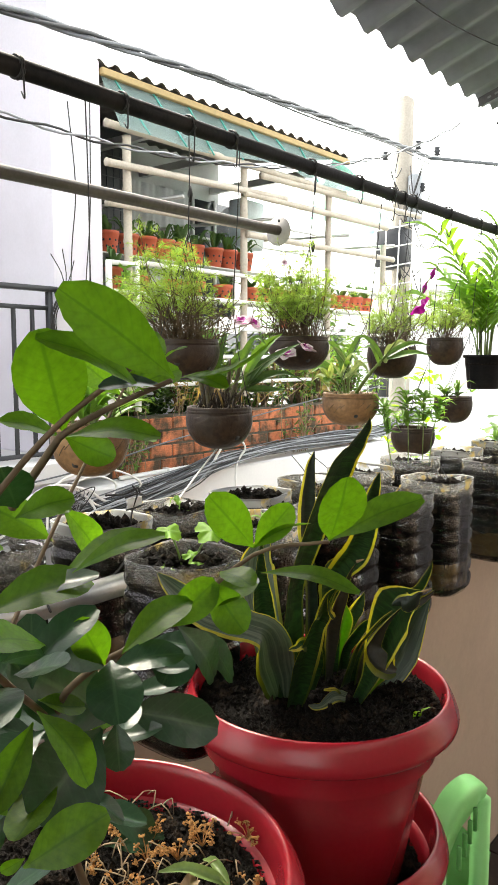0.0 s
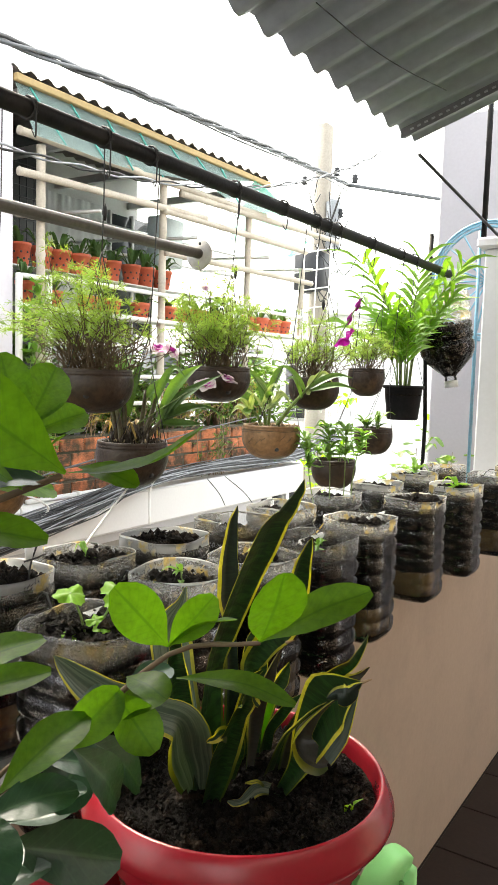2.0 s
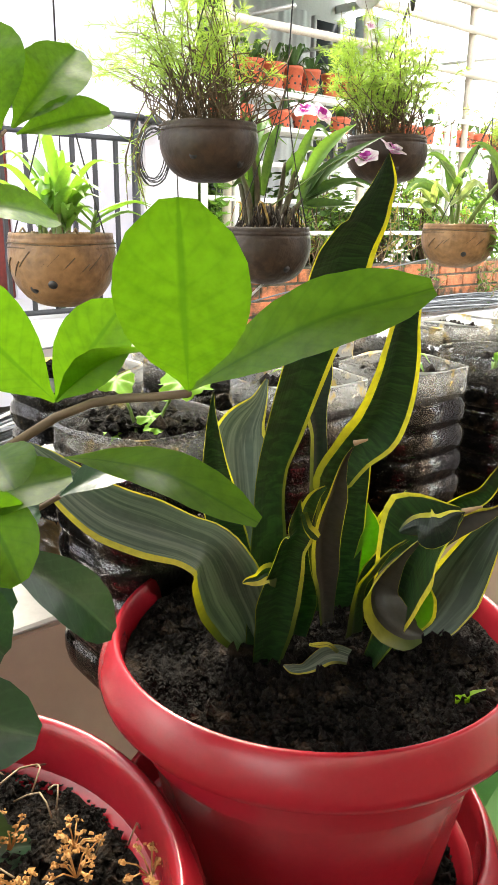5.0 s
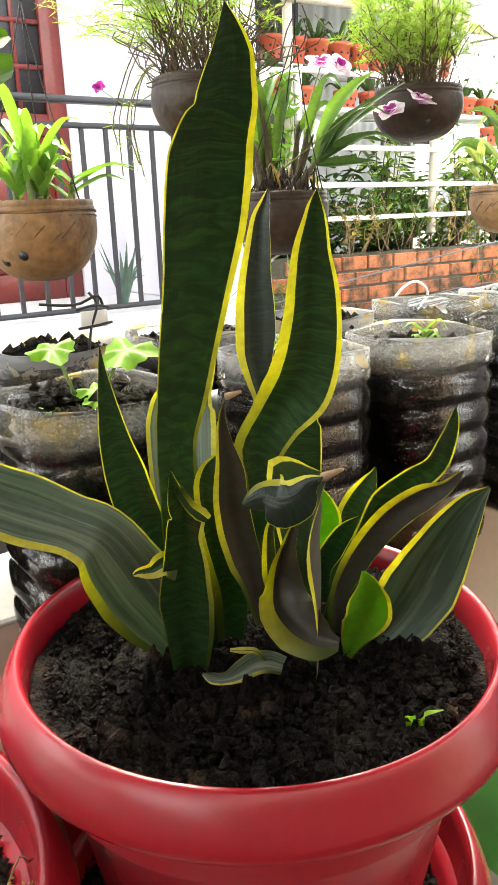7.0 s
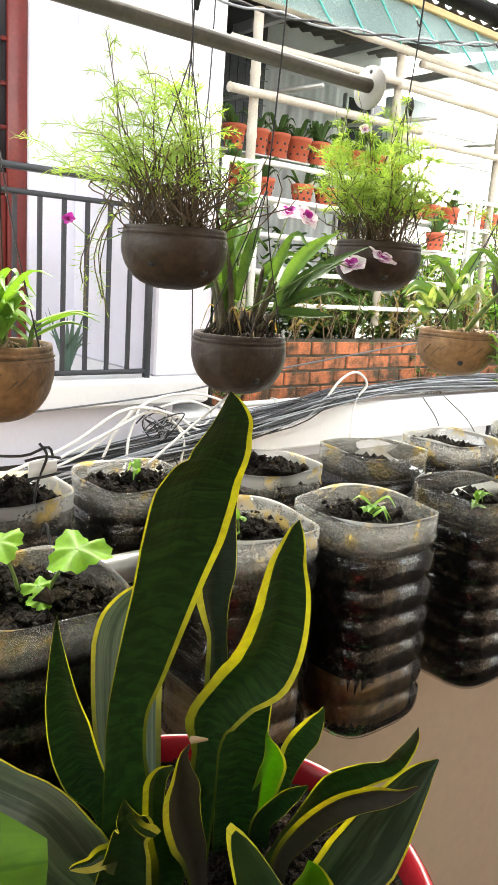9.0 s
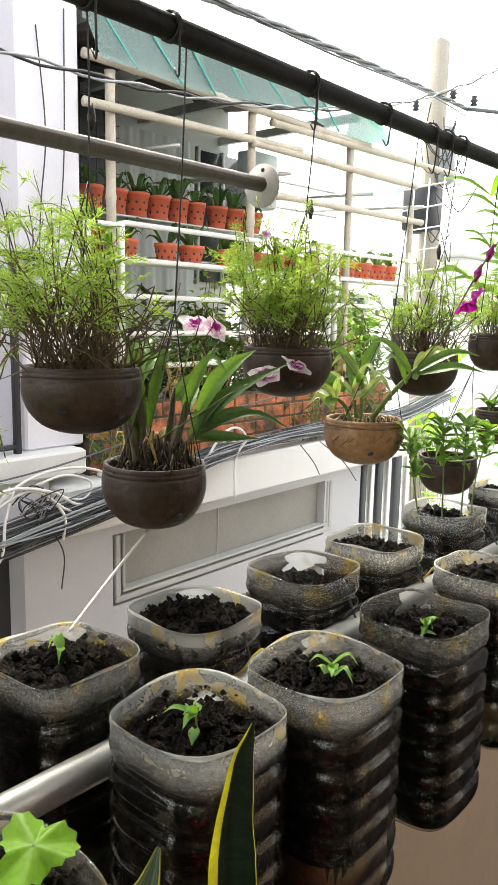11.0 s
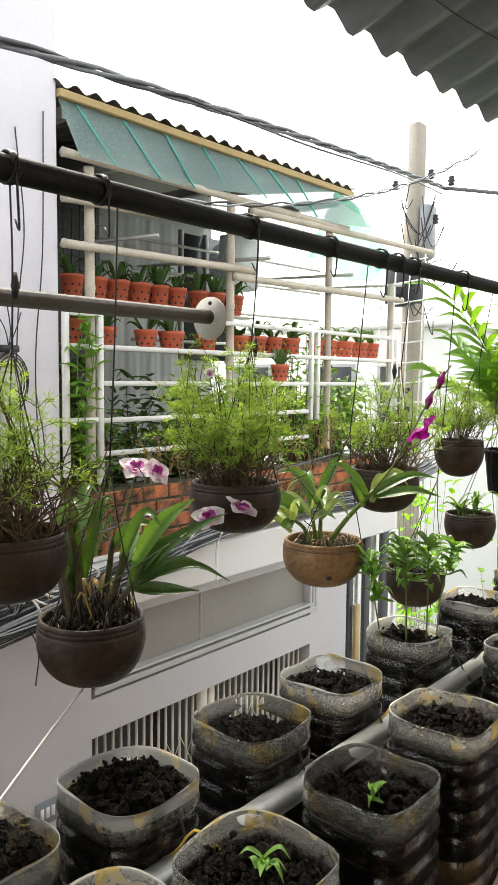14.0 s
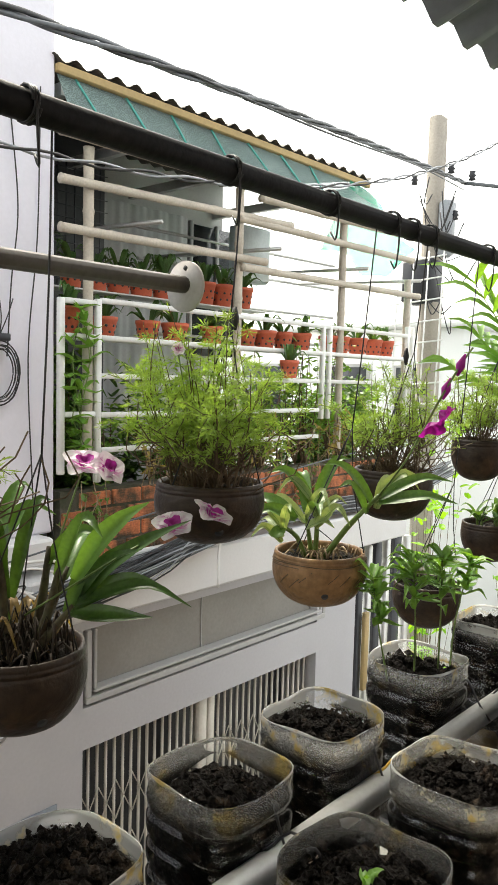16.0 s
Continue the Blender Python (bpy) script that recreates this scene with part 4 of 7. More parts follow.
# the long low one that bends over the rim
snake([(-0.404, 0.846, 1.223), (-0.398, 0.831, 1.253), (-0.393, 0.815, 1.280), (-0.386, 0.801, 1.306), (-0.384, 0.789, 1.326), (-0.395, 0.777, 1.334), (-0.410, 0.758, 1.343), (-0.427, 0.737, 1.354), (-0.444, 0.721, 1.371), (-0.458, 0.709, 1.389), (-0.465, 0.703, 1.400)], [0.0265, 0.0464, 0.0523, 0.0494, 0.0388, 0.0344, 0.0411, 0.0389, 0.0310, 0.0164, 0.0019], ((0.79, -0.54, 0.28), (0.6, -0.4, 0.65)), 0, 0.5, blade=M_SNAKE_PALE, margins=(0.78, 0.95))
# the short one in front, torn at the top, with a curled lip on each side
snake([(-0.383, 0.840, 1.218), (-0.368, 0.833, 1.258), (-0.357, 0.826, 1.288), (-0.344, 0.820, 1.316), (-0.333, 0.814, 1.338), (-0.323, 0.811, 1.354), (-0.320, 0.806, 1.362), (-0.315, 0.801, 1.372), (-0.307, 0.795, 1.385)], [0.0201, 0.0285, 0.0317, 0.0252, 0.0185, 0.0187, 0.0134, 0.0073, 0.0008], margins=(0.95, 0.8), fold=0.5)
snake([(-0.348, 0.818, 1.314), (-0.351, 0.811, 1.317), (-0.353, 0.804, 1.314), (-0.355, 0.797, 1.314), (-0.356, 0.794, 1.313)], [0.0160, 0.0146, 0.0092, 0.0053, 0.0016], margins=(0.3, 0.5), fold=0.6)
snake([(-0.308, 0.799, 1.375), (-0.312, 0.807, 1.363), (-0.313, 0.813, 1.357), (-0.313, 0.817, 1.353)], [0.0049, 0.0058, 0.0076, 0.0050], margins=(0.1, 0.8))
# stub with a bent top between the tall one and the curled ones
snake([(-0.382, 0.870, 1.234), (-0.369, 0.863, 1.271), (-0.360, 0.851, 1.300), (-0.352, 0.841, 1.324), (-0.343, 0.834, 1.346), (-0.333, 0.828, 1.364), (-0.326, 0.827, 1.375), (-0.317, 0.827, 1.383)], [0.0165, 0.0223, 0.0153, 0.0121, 0.0113, 0.0112, 0.0080, 0.0025], margins=(0.45, 0.95), fold=0.5)
# two that curl, their grey backs turned to the balcony
snake([(-0.364, 0.884, 1.248), (-0.352, 0.869, 1.286), (-0.345, 0.859, 1.307), (-0.336, 0.848, 1.332), (-0.324, 0.838, 1.356), (-0.313, 0.831, 1.376), (-0.302, 0.822, 1.394), (-0.292, 0.815, 1.409), (-0.284, 0.812, 1.419)], [0.0097, 0.0146, 0.0198, 0.0204, 0.0188, 0.0155, 0.0083, 0.0036, 0.0010], margins=(0.66, 0.97), fold=0.8, blade=M_SNAKE_BACK)
snake([(-0.257, 0.854, 1.296), (-0.263, 0.847, 1.298), (-0.270, 0.840, 1.305), (-0.276, 0.836, 1.314), (-0.279, 0.837, 1.325), (-0.267, 0.829, 1.343), (-0.254, 0.822, 1.359), (-0.236, 0.813, 1.378), (-0.214, 0.803, 1.398), (-0.201, 0.797, 1.408)], [0.0066, 0.0196, 0.0265, 0.0263, 0.0210, 0.0141, 0.0070, 0.0028, 0.0018, 0.0012], margins=(0.4, 0.98), fold=1.1, blade=M_SNAKE_BACK)
# folded tip lobe, darkened in colour to keep it shaded
snake([(-0.224, 0.780, 1.396), (-0.221, 0.782, 1.398), (-0.217, 0.785, 1.400), (-0.212, 0.788, 1.399), (-0.208, 0.792, 1.401), (-0.205, 0.795, 1.406), (-0.201, 0.798, 1.409)], [0.0024, 0.0077, 0.0121, 0.0200, 0.0173, 0.0077, 0.0008], margins=(0.66, 0.97), fold=-0.2, blade=M_SNAKE_SHADED)
snake([(-0.352, 0.915, 1.195), (-0.303, 0.876, 1.265), (-0.272, 0.848, 1.322), (-0.238, 0.818, 1.378), (-0.204, 0.801, 1.407)], [0.01, 0.02, 0.042, 0.056, 0.006], ASIDE, 0, 0.5, under=M_SNAKE_BACK)
snake([(-0.350, 0.900, 1.239), (-0.306, 0.851, 1.308), (-0.281, 0.831, 1.337), (-0.254, 0.812, 1.366), (-0.234, 0.800, 1.383)], [0.0145, 0.0084, 0.0078, 0.0045, 0.0032], margins=(0.3, 0.9))
# the fan towards the far side of the pot
snake([(-0.366, 0.942, 1.224), (-0.351, 0.940, 1.262), (-0.336, 0.939, 1.291), (-0.322, 0.937, 1.317), (-0.309, 0.937, 1.335), (-0.292, 0.939, 1.351), (-0.276, 0.939, 1.365), (-0.266, 0.936, 1.381), (-0.259, 0.932, 1.393), (-0.254, 0.928, 1.403)], [0.0175, 0.0165, 0.0157, 0.0154, 0.0204, 0.0176, 0.0141, 0.0108, 0.0065, 0.0006], margins=(0.86, 0.86), fold=0.5)
snake([(-0.352, 0.934, 1.228), (-0.342, 0.928, 1.263), (-0.329, 0.928, 1.289), (-0.314, 0.929, 1.312), (-0.297, 0.931, 1.332), (-0.279, 0.933, 1.347), (-0.265, 0.935, 1.356), (-0.254, 0.935, 1.367)], [0.0129, 0.0124, 0.0174, 0.0184, 0.0186, 0.0164, 0.0088, 0.0022], margins=(0.45, 0.97), fold=0.6, blade=M_SNAKE_BACK)
# this blade carries its sheen as streaks of colour
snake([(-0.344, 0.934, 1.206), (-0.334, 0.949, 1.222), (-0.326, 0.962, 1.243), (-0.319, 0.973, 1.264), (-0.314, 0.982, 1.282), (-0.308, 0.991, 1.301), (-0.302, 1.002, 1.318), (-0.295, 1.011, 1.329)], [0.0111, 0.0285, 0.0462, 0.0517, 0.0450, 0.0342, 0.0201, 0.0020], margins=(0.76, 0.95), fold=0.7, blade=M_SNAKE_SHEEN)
snake([(-0.404, 0.974, 1.227), (-0.399, 0.980, 1.264), (-0.395, 0.985, 1.288), (-0.390, 0.990, 1.301), (-0.386, 0.995, 1.313), (-0.384, 0.997, 1.319), (-0.383, 0.998, 1.323)], [0.0129, 0.0134, 0.0203, 0.0211, 0.0121, 0.0047, 0.0011], margins=(0.6, 0.95), fold=0.5)
snake([(-0.335, 0.929, 1.220), (-0.325, 0.926, 1.241), (-0.314, 0.925, 1.261), (-0.308, 0.920, 1.278), (-0.304, 0.916, 1.290), (-0.302, 0.911, 1.300)], [0.0052, 0.0178, 0.0309, 0.0259, 0.0135, 0.0014], fold=0.5, blade=M_SNAKE_YOUNG)
snake([(-0.382, 0.945, 1.235), (-0.372, 0.937, 1.265), (-0.359, 0.936, 1.286), (-0.345, 0.936, 1.305), (-0.333, 0.937, 1.317)], [0.0152, 0.0143, 0.0165, 0.0129, 0.0017], margins=(0.8, 0.95), fold=0.6)
snake([(-0.401, 0.955, 1.227), (-0.390, 0.954, 1.267), (-0.382, 0.953, 1.294), (-0.379, 0.949, 1.308), (-0.378, 0.944, 1.319), (-0.377, 0.941, 1.327)], [0.0124, 0.0175, 0.0190, 0.0122, 0.0049, 0.0011], margins=(0.95, 0.8), fold=0.4, blade=M_SNAKE_YOUNG)
# the dark upright one at the back
snake([(-0.401, 0.939, 1.223), (-0.399, 0.938, 1.260), (-0.397, 0.937, 1.303), (-0.394, 0.936, 1.345), (-0.391, 0.937, 1.367), (-0.386, 0.941, 1.378), (-0.383, 0.944, 1.388)], [0.0285, 0.0307, 0.0334, 0.0340, 0.0293, 0.0154, 0.0018], margins=(0.95, 0.95), fold=0.4)
# small curled one on the soil
snake([(-0.333, 0.876, 1.237), (-0.338, 0.869, 1.240), (-0.342, 0.861, 1.240), (-0.345, 0.853, 1.236), (-0.348, 0.844, 1.233), (-0.352, 0.837, 1.234), (-0.356, 0.833, 1.236)], [0.0120, 0.0143, 0.0149, 0.0136, 0.0078, 0.0074, 0.0017], margins=(0.72, 0.95), fold=0.6, blade=M_SNAKE_PALE)
snake([(-0.332, 0.863, 1.246), (-0.336, 0.858, 1.252), (-0.340, 0.851, 1.253), (-0.343, 0.845, 1.254)], [0.0024, 0.0036, 0.0043, 0.0020], margins=(0.1, 0.1))
for p, q in (((-0.284, 0.813, 1.421), (-0.277, 0.816, 1.424)), ((-0.203, 0.8, 1.408), (-0.194, 0.801, 1.413))):
    base = MAIN.matrix_basis.translation
    part("dry_tip", tube(Shape(), [Vector(p) - base, Vector(q) - base], [0.0018, 0.0006], 6), M_SNAKE_TIP, MAIN, "dry brown leaf tip")
sh = Shape()
for k, (x, y) in enumerate(((0.118, 0.02), (0.122, 0.026))):
    ribbon(sh, [(x, y, 0.232), (x + 0.003, y - 0.002, 0.244), (x + 0.01, y - 0.006 + 0.012 * k, 0.248)], [0.002, 0.006, 0.001], (0, 0, 1))
part("sprout", sh, M_LEAF_LIME, MAIN, "tiny bright weed sprout")

# the glossy bush in the left pot
BUSH = LEFT
B0 = LEFT.matrix_basis.translation.copy()


def twig(pts, r0, r1):
    path = smooth_path([Vector(p) - B0 for p in pts], 4 * (len(pts) - 1))
    part("branch", tube(Shape(), path, list(np.linspace(r0, r1, len(path))), 6), M_STEM, BUSH)


twig([(-0.402, 0.56, 1.12), (-0.412, 0.537, 1.208), (-0.357, 0.487, 1.348), (-0.312, 0.487, 1.403), (-0.304, 0.557, 1.418), (-0.272, 0.628, 1.468), (-0.206, 0.641, 1.487)], 0.0042, 0.0015)
twig([(-0.357, 0.487, 1.348), (-0.292, 0.382, 1.458), (-0.256, 0.360, 1.528), (-0.235, 0.399, 1.588), (-0.195, 0.434, 1.630)], 0.003, 0.0014)
twig([(-0.422, 0.547, 1.188), (-0.437, 0.572, 1.248), (-0.429, 0.597, 1.278)], 0.003, 0.0015)
twig([(-0.357, 0.487, 1.348), (-0.372, 0.572, 1.378), (-0.364, 0.632, 1.388), (-0.342, 0.662, 1.408)], 0.0026, 0.0013)
twig([(-0.392, 0.522, 1.268), (-0.442, 0.462, 1.318), (-0.442, 0.422, 1.388)], 0.0026, 0.0013)


def bush_leaf(a, b, w, face=None, bend=0.10, fold=0.22, old=None):
    """One leaf from its stalk at a to its tip at b; old: the darker copy, mature colour and shade in one."""
    a, b = Vector(a) - B0, Vector(b) - B0
    d = b - a
    f = Vector(face) if face else Vector((0.55, -0.45, 0.75))
    f = f - d * (f.dot(d) / d.length_squared)
    f.normalize()
    mid = a + d * 0.62 + f * (bend * d.length)
    sh = Shape()
    ribbon(sh, [a, a + d * 0.28 + f * (bend * 0.7 * d.length), mid, b], [k * w for k in (0.05, 0.16, 0.36, 0.57, 0.76, 0.9, 0.98, 1.0, 0.93, 0.72, 0.25)], f, fold, 6, 0, None, 0.0, 0.0, 0.012, 20)
    # leaves below this height get the copy with shade in its colour
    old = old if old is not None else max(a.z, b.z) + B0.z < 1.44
    return part("leaf", sh, M_LEAF_OLD_SHADED if old else M_LEAF_BUSH, BUSH)


TO_EYE = (0.75, -0.6, 0.25)
bush_leaf((-0.206, 0.641, 1.488), (-0.173, 0.614, 1.545), 0.037, TO_EYE, 0.06)
bush_leaf((-0.206, 0.641, 1.488), (-0.149, 0.687, 1.522), 0.026, (0.5, -0.45, 0.7), 0.1)
bush_leaf((-0.272, 0.628, 1.474), (-0.286, 0.588, 1.522), 0.034, TO_EYE, 0.05)
bush_leaf((-0.272, 0.628, 1.474), (-0.243, 0.641, 1.512), 0.026, TO_EYE, 0.05)
bush_leaf((-0.272, 0.628, 1.474), (-0.225, 0.641, 1.499), 0.02, (-0.3, 0.1, 1), 0.1)
bush_leaf((-0.292, 0.608, 1.454), (-0.25, 0.6, 1.452), 0.026, (0.2, -0.3, 1))
bush_leaf((-0.262, 0.625, 1.455), (-0.184, 0.652, 1.447), 0.019, (0.35, -0.35, 0.9), 0.12)
bush_leaf((-0.29, 0.594, 1.45), (-0.263, 0.605, 1.41), 0.032, TO_EYE, -0.1)
# the far cluster, beside the nearest bowl
twig([(-0.442, 0.462, 1.318), (-0.502, 0.582, 1.438), (-0.542, 0.692, 1.548), (-0.561, 0.747, 1.598)], 0.0026, 0.0013)
bush_leaf((-0.561, 0.752, 1.600), (-0.594, 0.824, 1.665), 0.05, (0.8, -0.45, 0.3), 0.05)
bush_leaf((-0.559, 0.754, 1.596), (-0.551, 0.827, 1.616), 0.036, (0.7, -0.3, 0.6), 0.06)
bush_leaf((-0.542, 0.692, 1.548), (-0.542, 0.774, 1.538), 0.04, (0.6, -0.3, 0.75), 0.08)
bush_leaf((-0.564, 0.744, 1.598), (-0.612, 0.762, 1.678), 0.048, (0.8, -0.45, 0.3), 0.05)
bush_leaf((-0.559, 0.737, 1.588), (-0.572, 0.672, 1.638), 0.044, (0.75, -0.4, 0.4), 0.05)
bush_leaf((-0.522, 0.622, 1.478), (-0.512, 0.662, 1.418), 0.036, (0.7, -0.3, 0.6))
bush_leaf((-0.512, 0.602, 1.448), (-0.562, 0.552, 1.488), 0.044, (0.7, -0.4, 0.5))
# the high cluster
twig([(-0.315, 0.428, 1.533), (-0.273, 0.429, 1.574), (-0.250, 0.423, 1.587), (-0.214, 0.429, 1.604), (-0.182, 0.444, 1.619)], 0.003, 0.0014)
bush_leaf((-0.181, 0.445, 1.620), (-0.193, 0.378, 1.665), 0.032, TO_EYE, 0.06, old=False)
bush_leaf((-0.251, 0.423, 1.588), (-0.224, 0.388, 1.646), 0.040, TO_EYE, 0.05, old=False)
bush_leaf((-0.194, 0.434, 1.613), (-0.217, 0.381, 1.642), 0.023, (0.5, -0.3, 0.8))
bush_leaf((-0.181, 0.446, 1.620), (-0.128, 0.466, 1.641), 0.019, (0.25, -0.1, 1.0), -0.1)
bush_leaf((-0.185, 0.456, 1.621), (-0.158, 0.463, 1.615), 0.015, (0.5, -0.3, 0.8))
bush_leaf((-0.190, 0.450, 1.614), (-0.205, 0.412, 1.615), 0.019, (0.3, -0.2, 0.9), 0.1, old=True)
bush_leaf((-0.195, 0.449, 1.629), (-0.177, 0.451, 1.637), 0.009, (0.2, -0.2, 1.0))
bush_leaf((-0.257, 0.430, 1.584), (-0.214, 0.466, 1.584), 0.023, (0.4, -0.3, 0.85))
bush_leaf((-0.259, 0.429, 1.584), (-0.234, 0.447, 1.571), 0.020, TO_EYE, -0.05)
bush_leaf((-0.260, 0.428, 1.583), (-0.272, 0.394, 1.595), 0.020, (0.4, -0.3, 0.85))
# single leaves below it
bush_leaf((-0.257, 0.431, 1.499), (-0.207, 0.462, 1.525), 0.018, (0.35, -0.35, 0.85))
bush_leaf((-0.290, 0.401, 1.475), (-0.244, 0.441, 1.498), 0.022, (0.2, -0.3, 1.0), 0.08, old=True)
bush_leaf((-0.291, 0.422, 1.535), (-0.261, 0.434, 1.537), 0.018, (0.3, -0.3, 0.9))
bush_leaf((-0.303, 0.424, 1.535), (-0.287, 0.403, 1.565), 0.032, TO_EYE, 0.05, old=True)
# the middle
bush_leaf((-0.269, 0.400, 1.537), (-0.248, 0.427, 1.548), 0.022)
bush_leaf((-0.270, 0.392, 1.520), (-0.268, 0.352, 1.536), 0.034)
bush_leaf((-0.324, 0.472, 1.475), (-0.300, 0.542, 1.498), 0.028, (0.2, -0.3, 1.0))
bush_leaf((-0.277, 0.380, 1.480), (-0.252, 0.442, 1.493), 0.036, (0.3, -0.3, 0.9))
bush_leaf((-0.275, 0.383, 1.487), (-0.258, 0.342, 1.478), 0.038, TO_EYE)
bush_leaf((-0.303, 0.493, 1.405), (-0.320, 0.452, 1.438), 0.034)
bush_leaf((-0.301, 0.494, 1.403), (-0.274, 0.546, 1.408), 0.028, (0.3, -0.4, 0.9))
bush_leaf((-0.304, 0.494, 1.407), (-0.305, 0.472, 1.448), 0.028, TO_EYE)
bush_leaf((-0.305, 0.511, 1.410), (-0.292, 0.572, 1.440), 0.03, (0.3, -0.4, 0.8))
bush_leaf((-0.307, 0.558, 1.416), (-0.287, 0.597, 1.450), 0.03, TO_EYE)
bush_leaf((-0.304, 0.589, 1.423), (-0.274, 0.634, 1.443), 0.028, (0.3, -0.4, 0.8))
bush_leaf((-0.302, 0.567, 1.418), (-0.302, 0.612, 1.358), 0.034, (0.7, -0.2, 0.6))
bush_leaf((-0.302, 0.498, 1.410), (-0.264, 0.472, 1.383), 0.04, TO_EYE)
bush_leaf((-0.313, 0.450, 1.433), (-0.299, 0.384, 1.456), 0.034, (0.4, -0.3, 0.8))
bush_leaf((-0.364, 0.632, 1.384), (-0.351, 0.694, 1.316), 0.034, (0.8, 0.0, 0.6))
bush_leaf((-0.339, 0.608, 1.423), (-0.344, 0.652, 1.403), 0.028)
bush_leaf((-0.358, 0.634, 1.374), (-0.340, 0.587, 1.350), 0.04, (0.7, -0.4, 0.5))
bush_leaf((-0.342, 0.662, 1.408), (-0.336, 0.712, 1.418), 0.026, (0.3, -0.4, 0.8))
bush_leaf((-0.352, 0.582, 1.388), (-0.312, 0.622, 1.373), 0.03, (0.3, -0.2, 0.9))
# low and large, in the mature colour with shade painted in
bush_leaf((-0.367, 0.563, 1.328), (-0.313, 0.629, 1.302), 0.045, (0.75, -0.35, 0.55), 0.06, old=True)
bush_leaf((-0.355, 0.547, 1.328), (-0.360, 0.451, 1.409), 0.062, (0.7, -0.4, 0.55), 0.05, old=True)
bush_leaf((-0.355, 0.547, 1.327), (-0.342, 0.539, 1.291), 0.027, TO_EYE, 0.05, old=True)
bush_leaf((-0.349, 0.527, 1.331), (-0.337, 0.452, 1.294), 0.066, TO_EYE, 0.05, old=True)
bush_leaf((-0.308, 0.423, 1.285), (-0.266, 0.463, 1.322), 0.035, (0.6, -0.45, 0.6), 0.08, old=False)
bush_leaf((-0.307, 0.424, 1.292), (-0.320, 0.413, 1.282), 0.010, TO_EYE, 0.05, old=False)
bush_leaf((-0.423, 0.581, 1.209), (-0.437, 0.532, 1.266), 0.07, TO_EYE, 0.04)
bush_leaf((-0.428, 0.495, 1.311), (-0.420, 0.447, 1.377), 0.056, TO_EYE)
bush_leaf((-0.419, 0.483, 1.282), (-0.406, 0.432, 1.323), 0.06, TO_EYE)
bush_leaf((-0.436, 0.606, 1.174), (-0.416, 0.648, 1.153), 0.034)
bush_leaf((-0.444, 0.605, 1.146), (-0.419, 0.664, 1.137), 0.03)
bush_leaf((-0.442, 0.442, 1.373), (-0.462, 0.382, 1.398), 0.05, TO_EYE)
rng = random.Random(12)
for a, b, count, size in (((-0.412, 0.537, 1.208), (-0.357, 0.487, 1.348), 12, 0.075), ((-0.357, 0.487, 1.348), (-0.292, 0.382, 1.458), 12, 0.06), ((-0.442, 0.462, 1.318), (-0.442, 0.422, 1.388), 8, 0.075), ((-0.442, 0.482, 1.138), (-0.442, 0.422, 1.268), 9, 0.08), ((-0.392, 0.522, 1.288), (-0.362, 0.592, 1.378), 6, 0.055)):
    for k in range(count):
        s = Vector(a).lerp(Vector(b), rng.random())
        d = Vector((rng.uniform(-0.5, 0.7), rng.uniform(-0.9, 0.9), rng.uniform(-0.45, 0.6))).normalized()
        l = size * rng.uniform(0.7, 1.2)
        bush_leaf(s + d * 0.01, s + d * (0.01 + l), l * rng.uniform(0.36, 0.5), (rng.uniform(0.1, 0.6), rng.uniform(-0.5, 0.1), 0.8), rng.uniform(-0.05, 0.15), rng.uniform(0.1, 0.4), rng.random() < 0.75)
rng = random.Random(8)
sh = Shape()
for _ in range(22):
    a, q = rng.uniform(-0.6, 2.4), rng.uniform(0.03, 0.17)
    x, y, z = q * math.cos(a), q * math.sin(a), 0.264
    for _ in range(11):
        b, l = rng.uniform(0, 6.28), rng.uniform(0.006, 0.02)
        tip = Vector((x + l * math.cos(b), y + l * math.sin(b), z + rng.uniform(0.003, 0.02)))
        tube(sh, [(x, y, z), (Vector((x, y, z)) + tip) / 2 + Vector((0, 0, 0.004)), tip], 0.0006, 3)
        for _ in range(8):
            clod(sh, tip + Vector((rng.gauss(0, 0.0018), rng.gauss(0, 0.0018), rng.gauss(0, 0.0012))), rng.uniform(0.0007, 0.0022), rng)
part("fallen_flower", sh, M_DRY, LEFT, "dried orange fallen flowers", smooth=False)
sh = Shape()
for _ in range(60):
    a, q = rng.uniform(-0.8, 2.6), rng.uniform(0.02, 0.17)
    x, y = q * math.cos(a), q * math.sin(a)
    b, l = rng.uniform(0, 6.28), rng.uniform(0.015, 0.05)
    tube(sh, smooth_path([(x, y, 0.268), (x + l * 0.5 * math.cos(b), y + l * 0.5 * math.sin(b), 0.274 + rng.uniform(0, 0.012)), (x + l * math.cos(b + 0.4), y + l * math.sin(b + 0.4), 0.268)], 4), 0.0008, 3)
part("dry_stalk", sh, M_ROOT, LEFT, "thin dry stalks and straw")
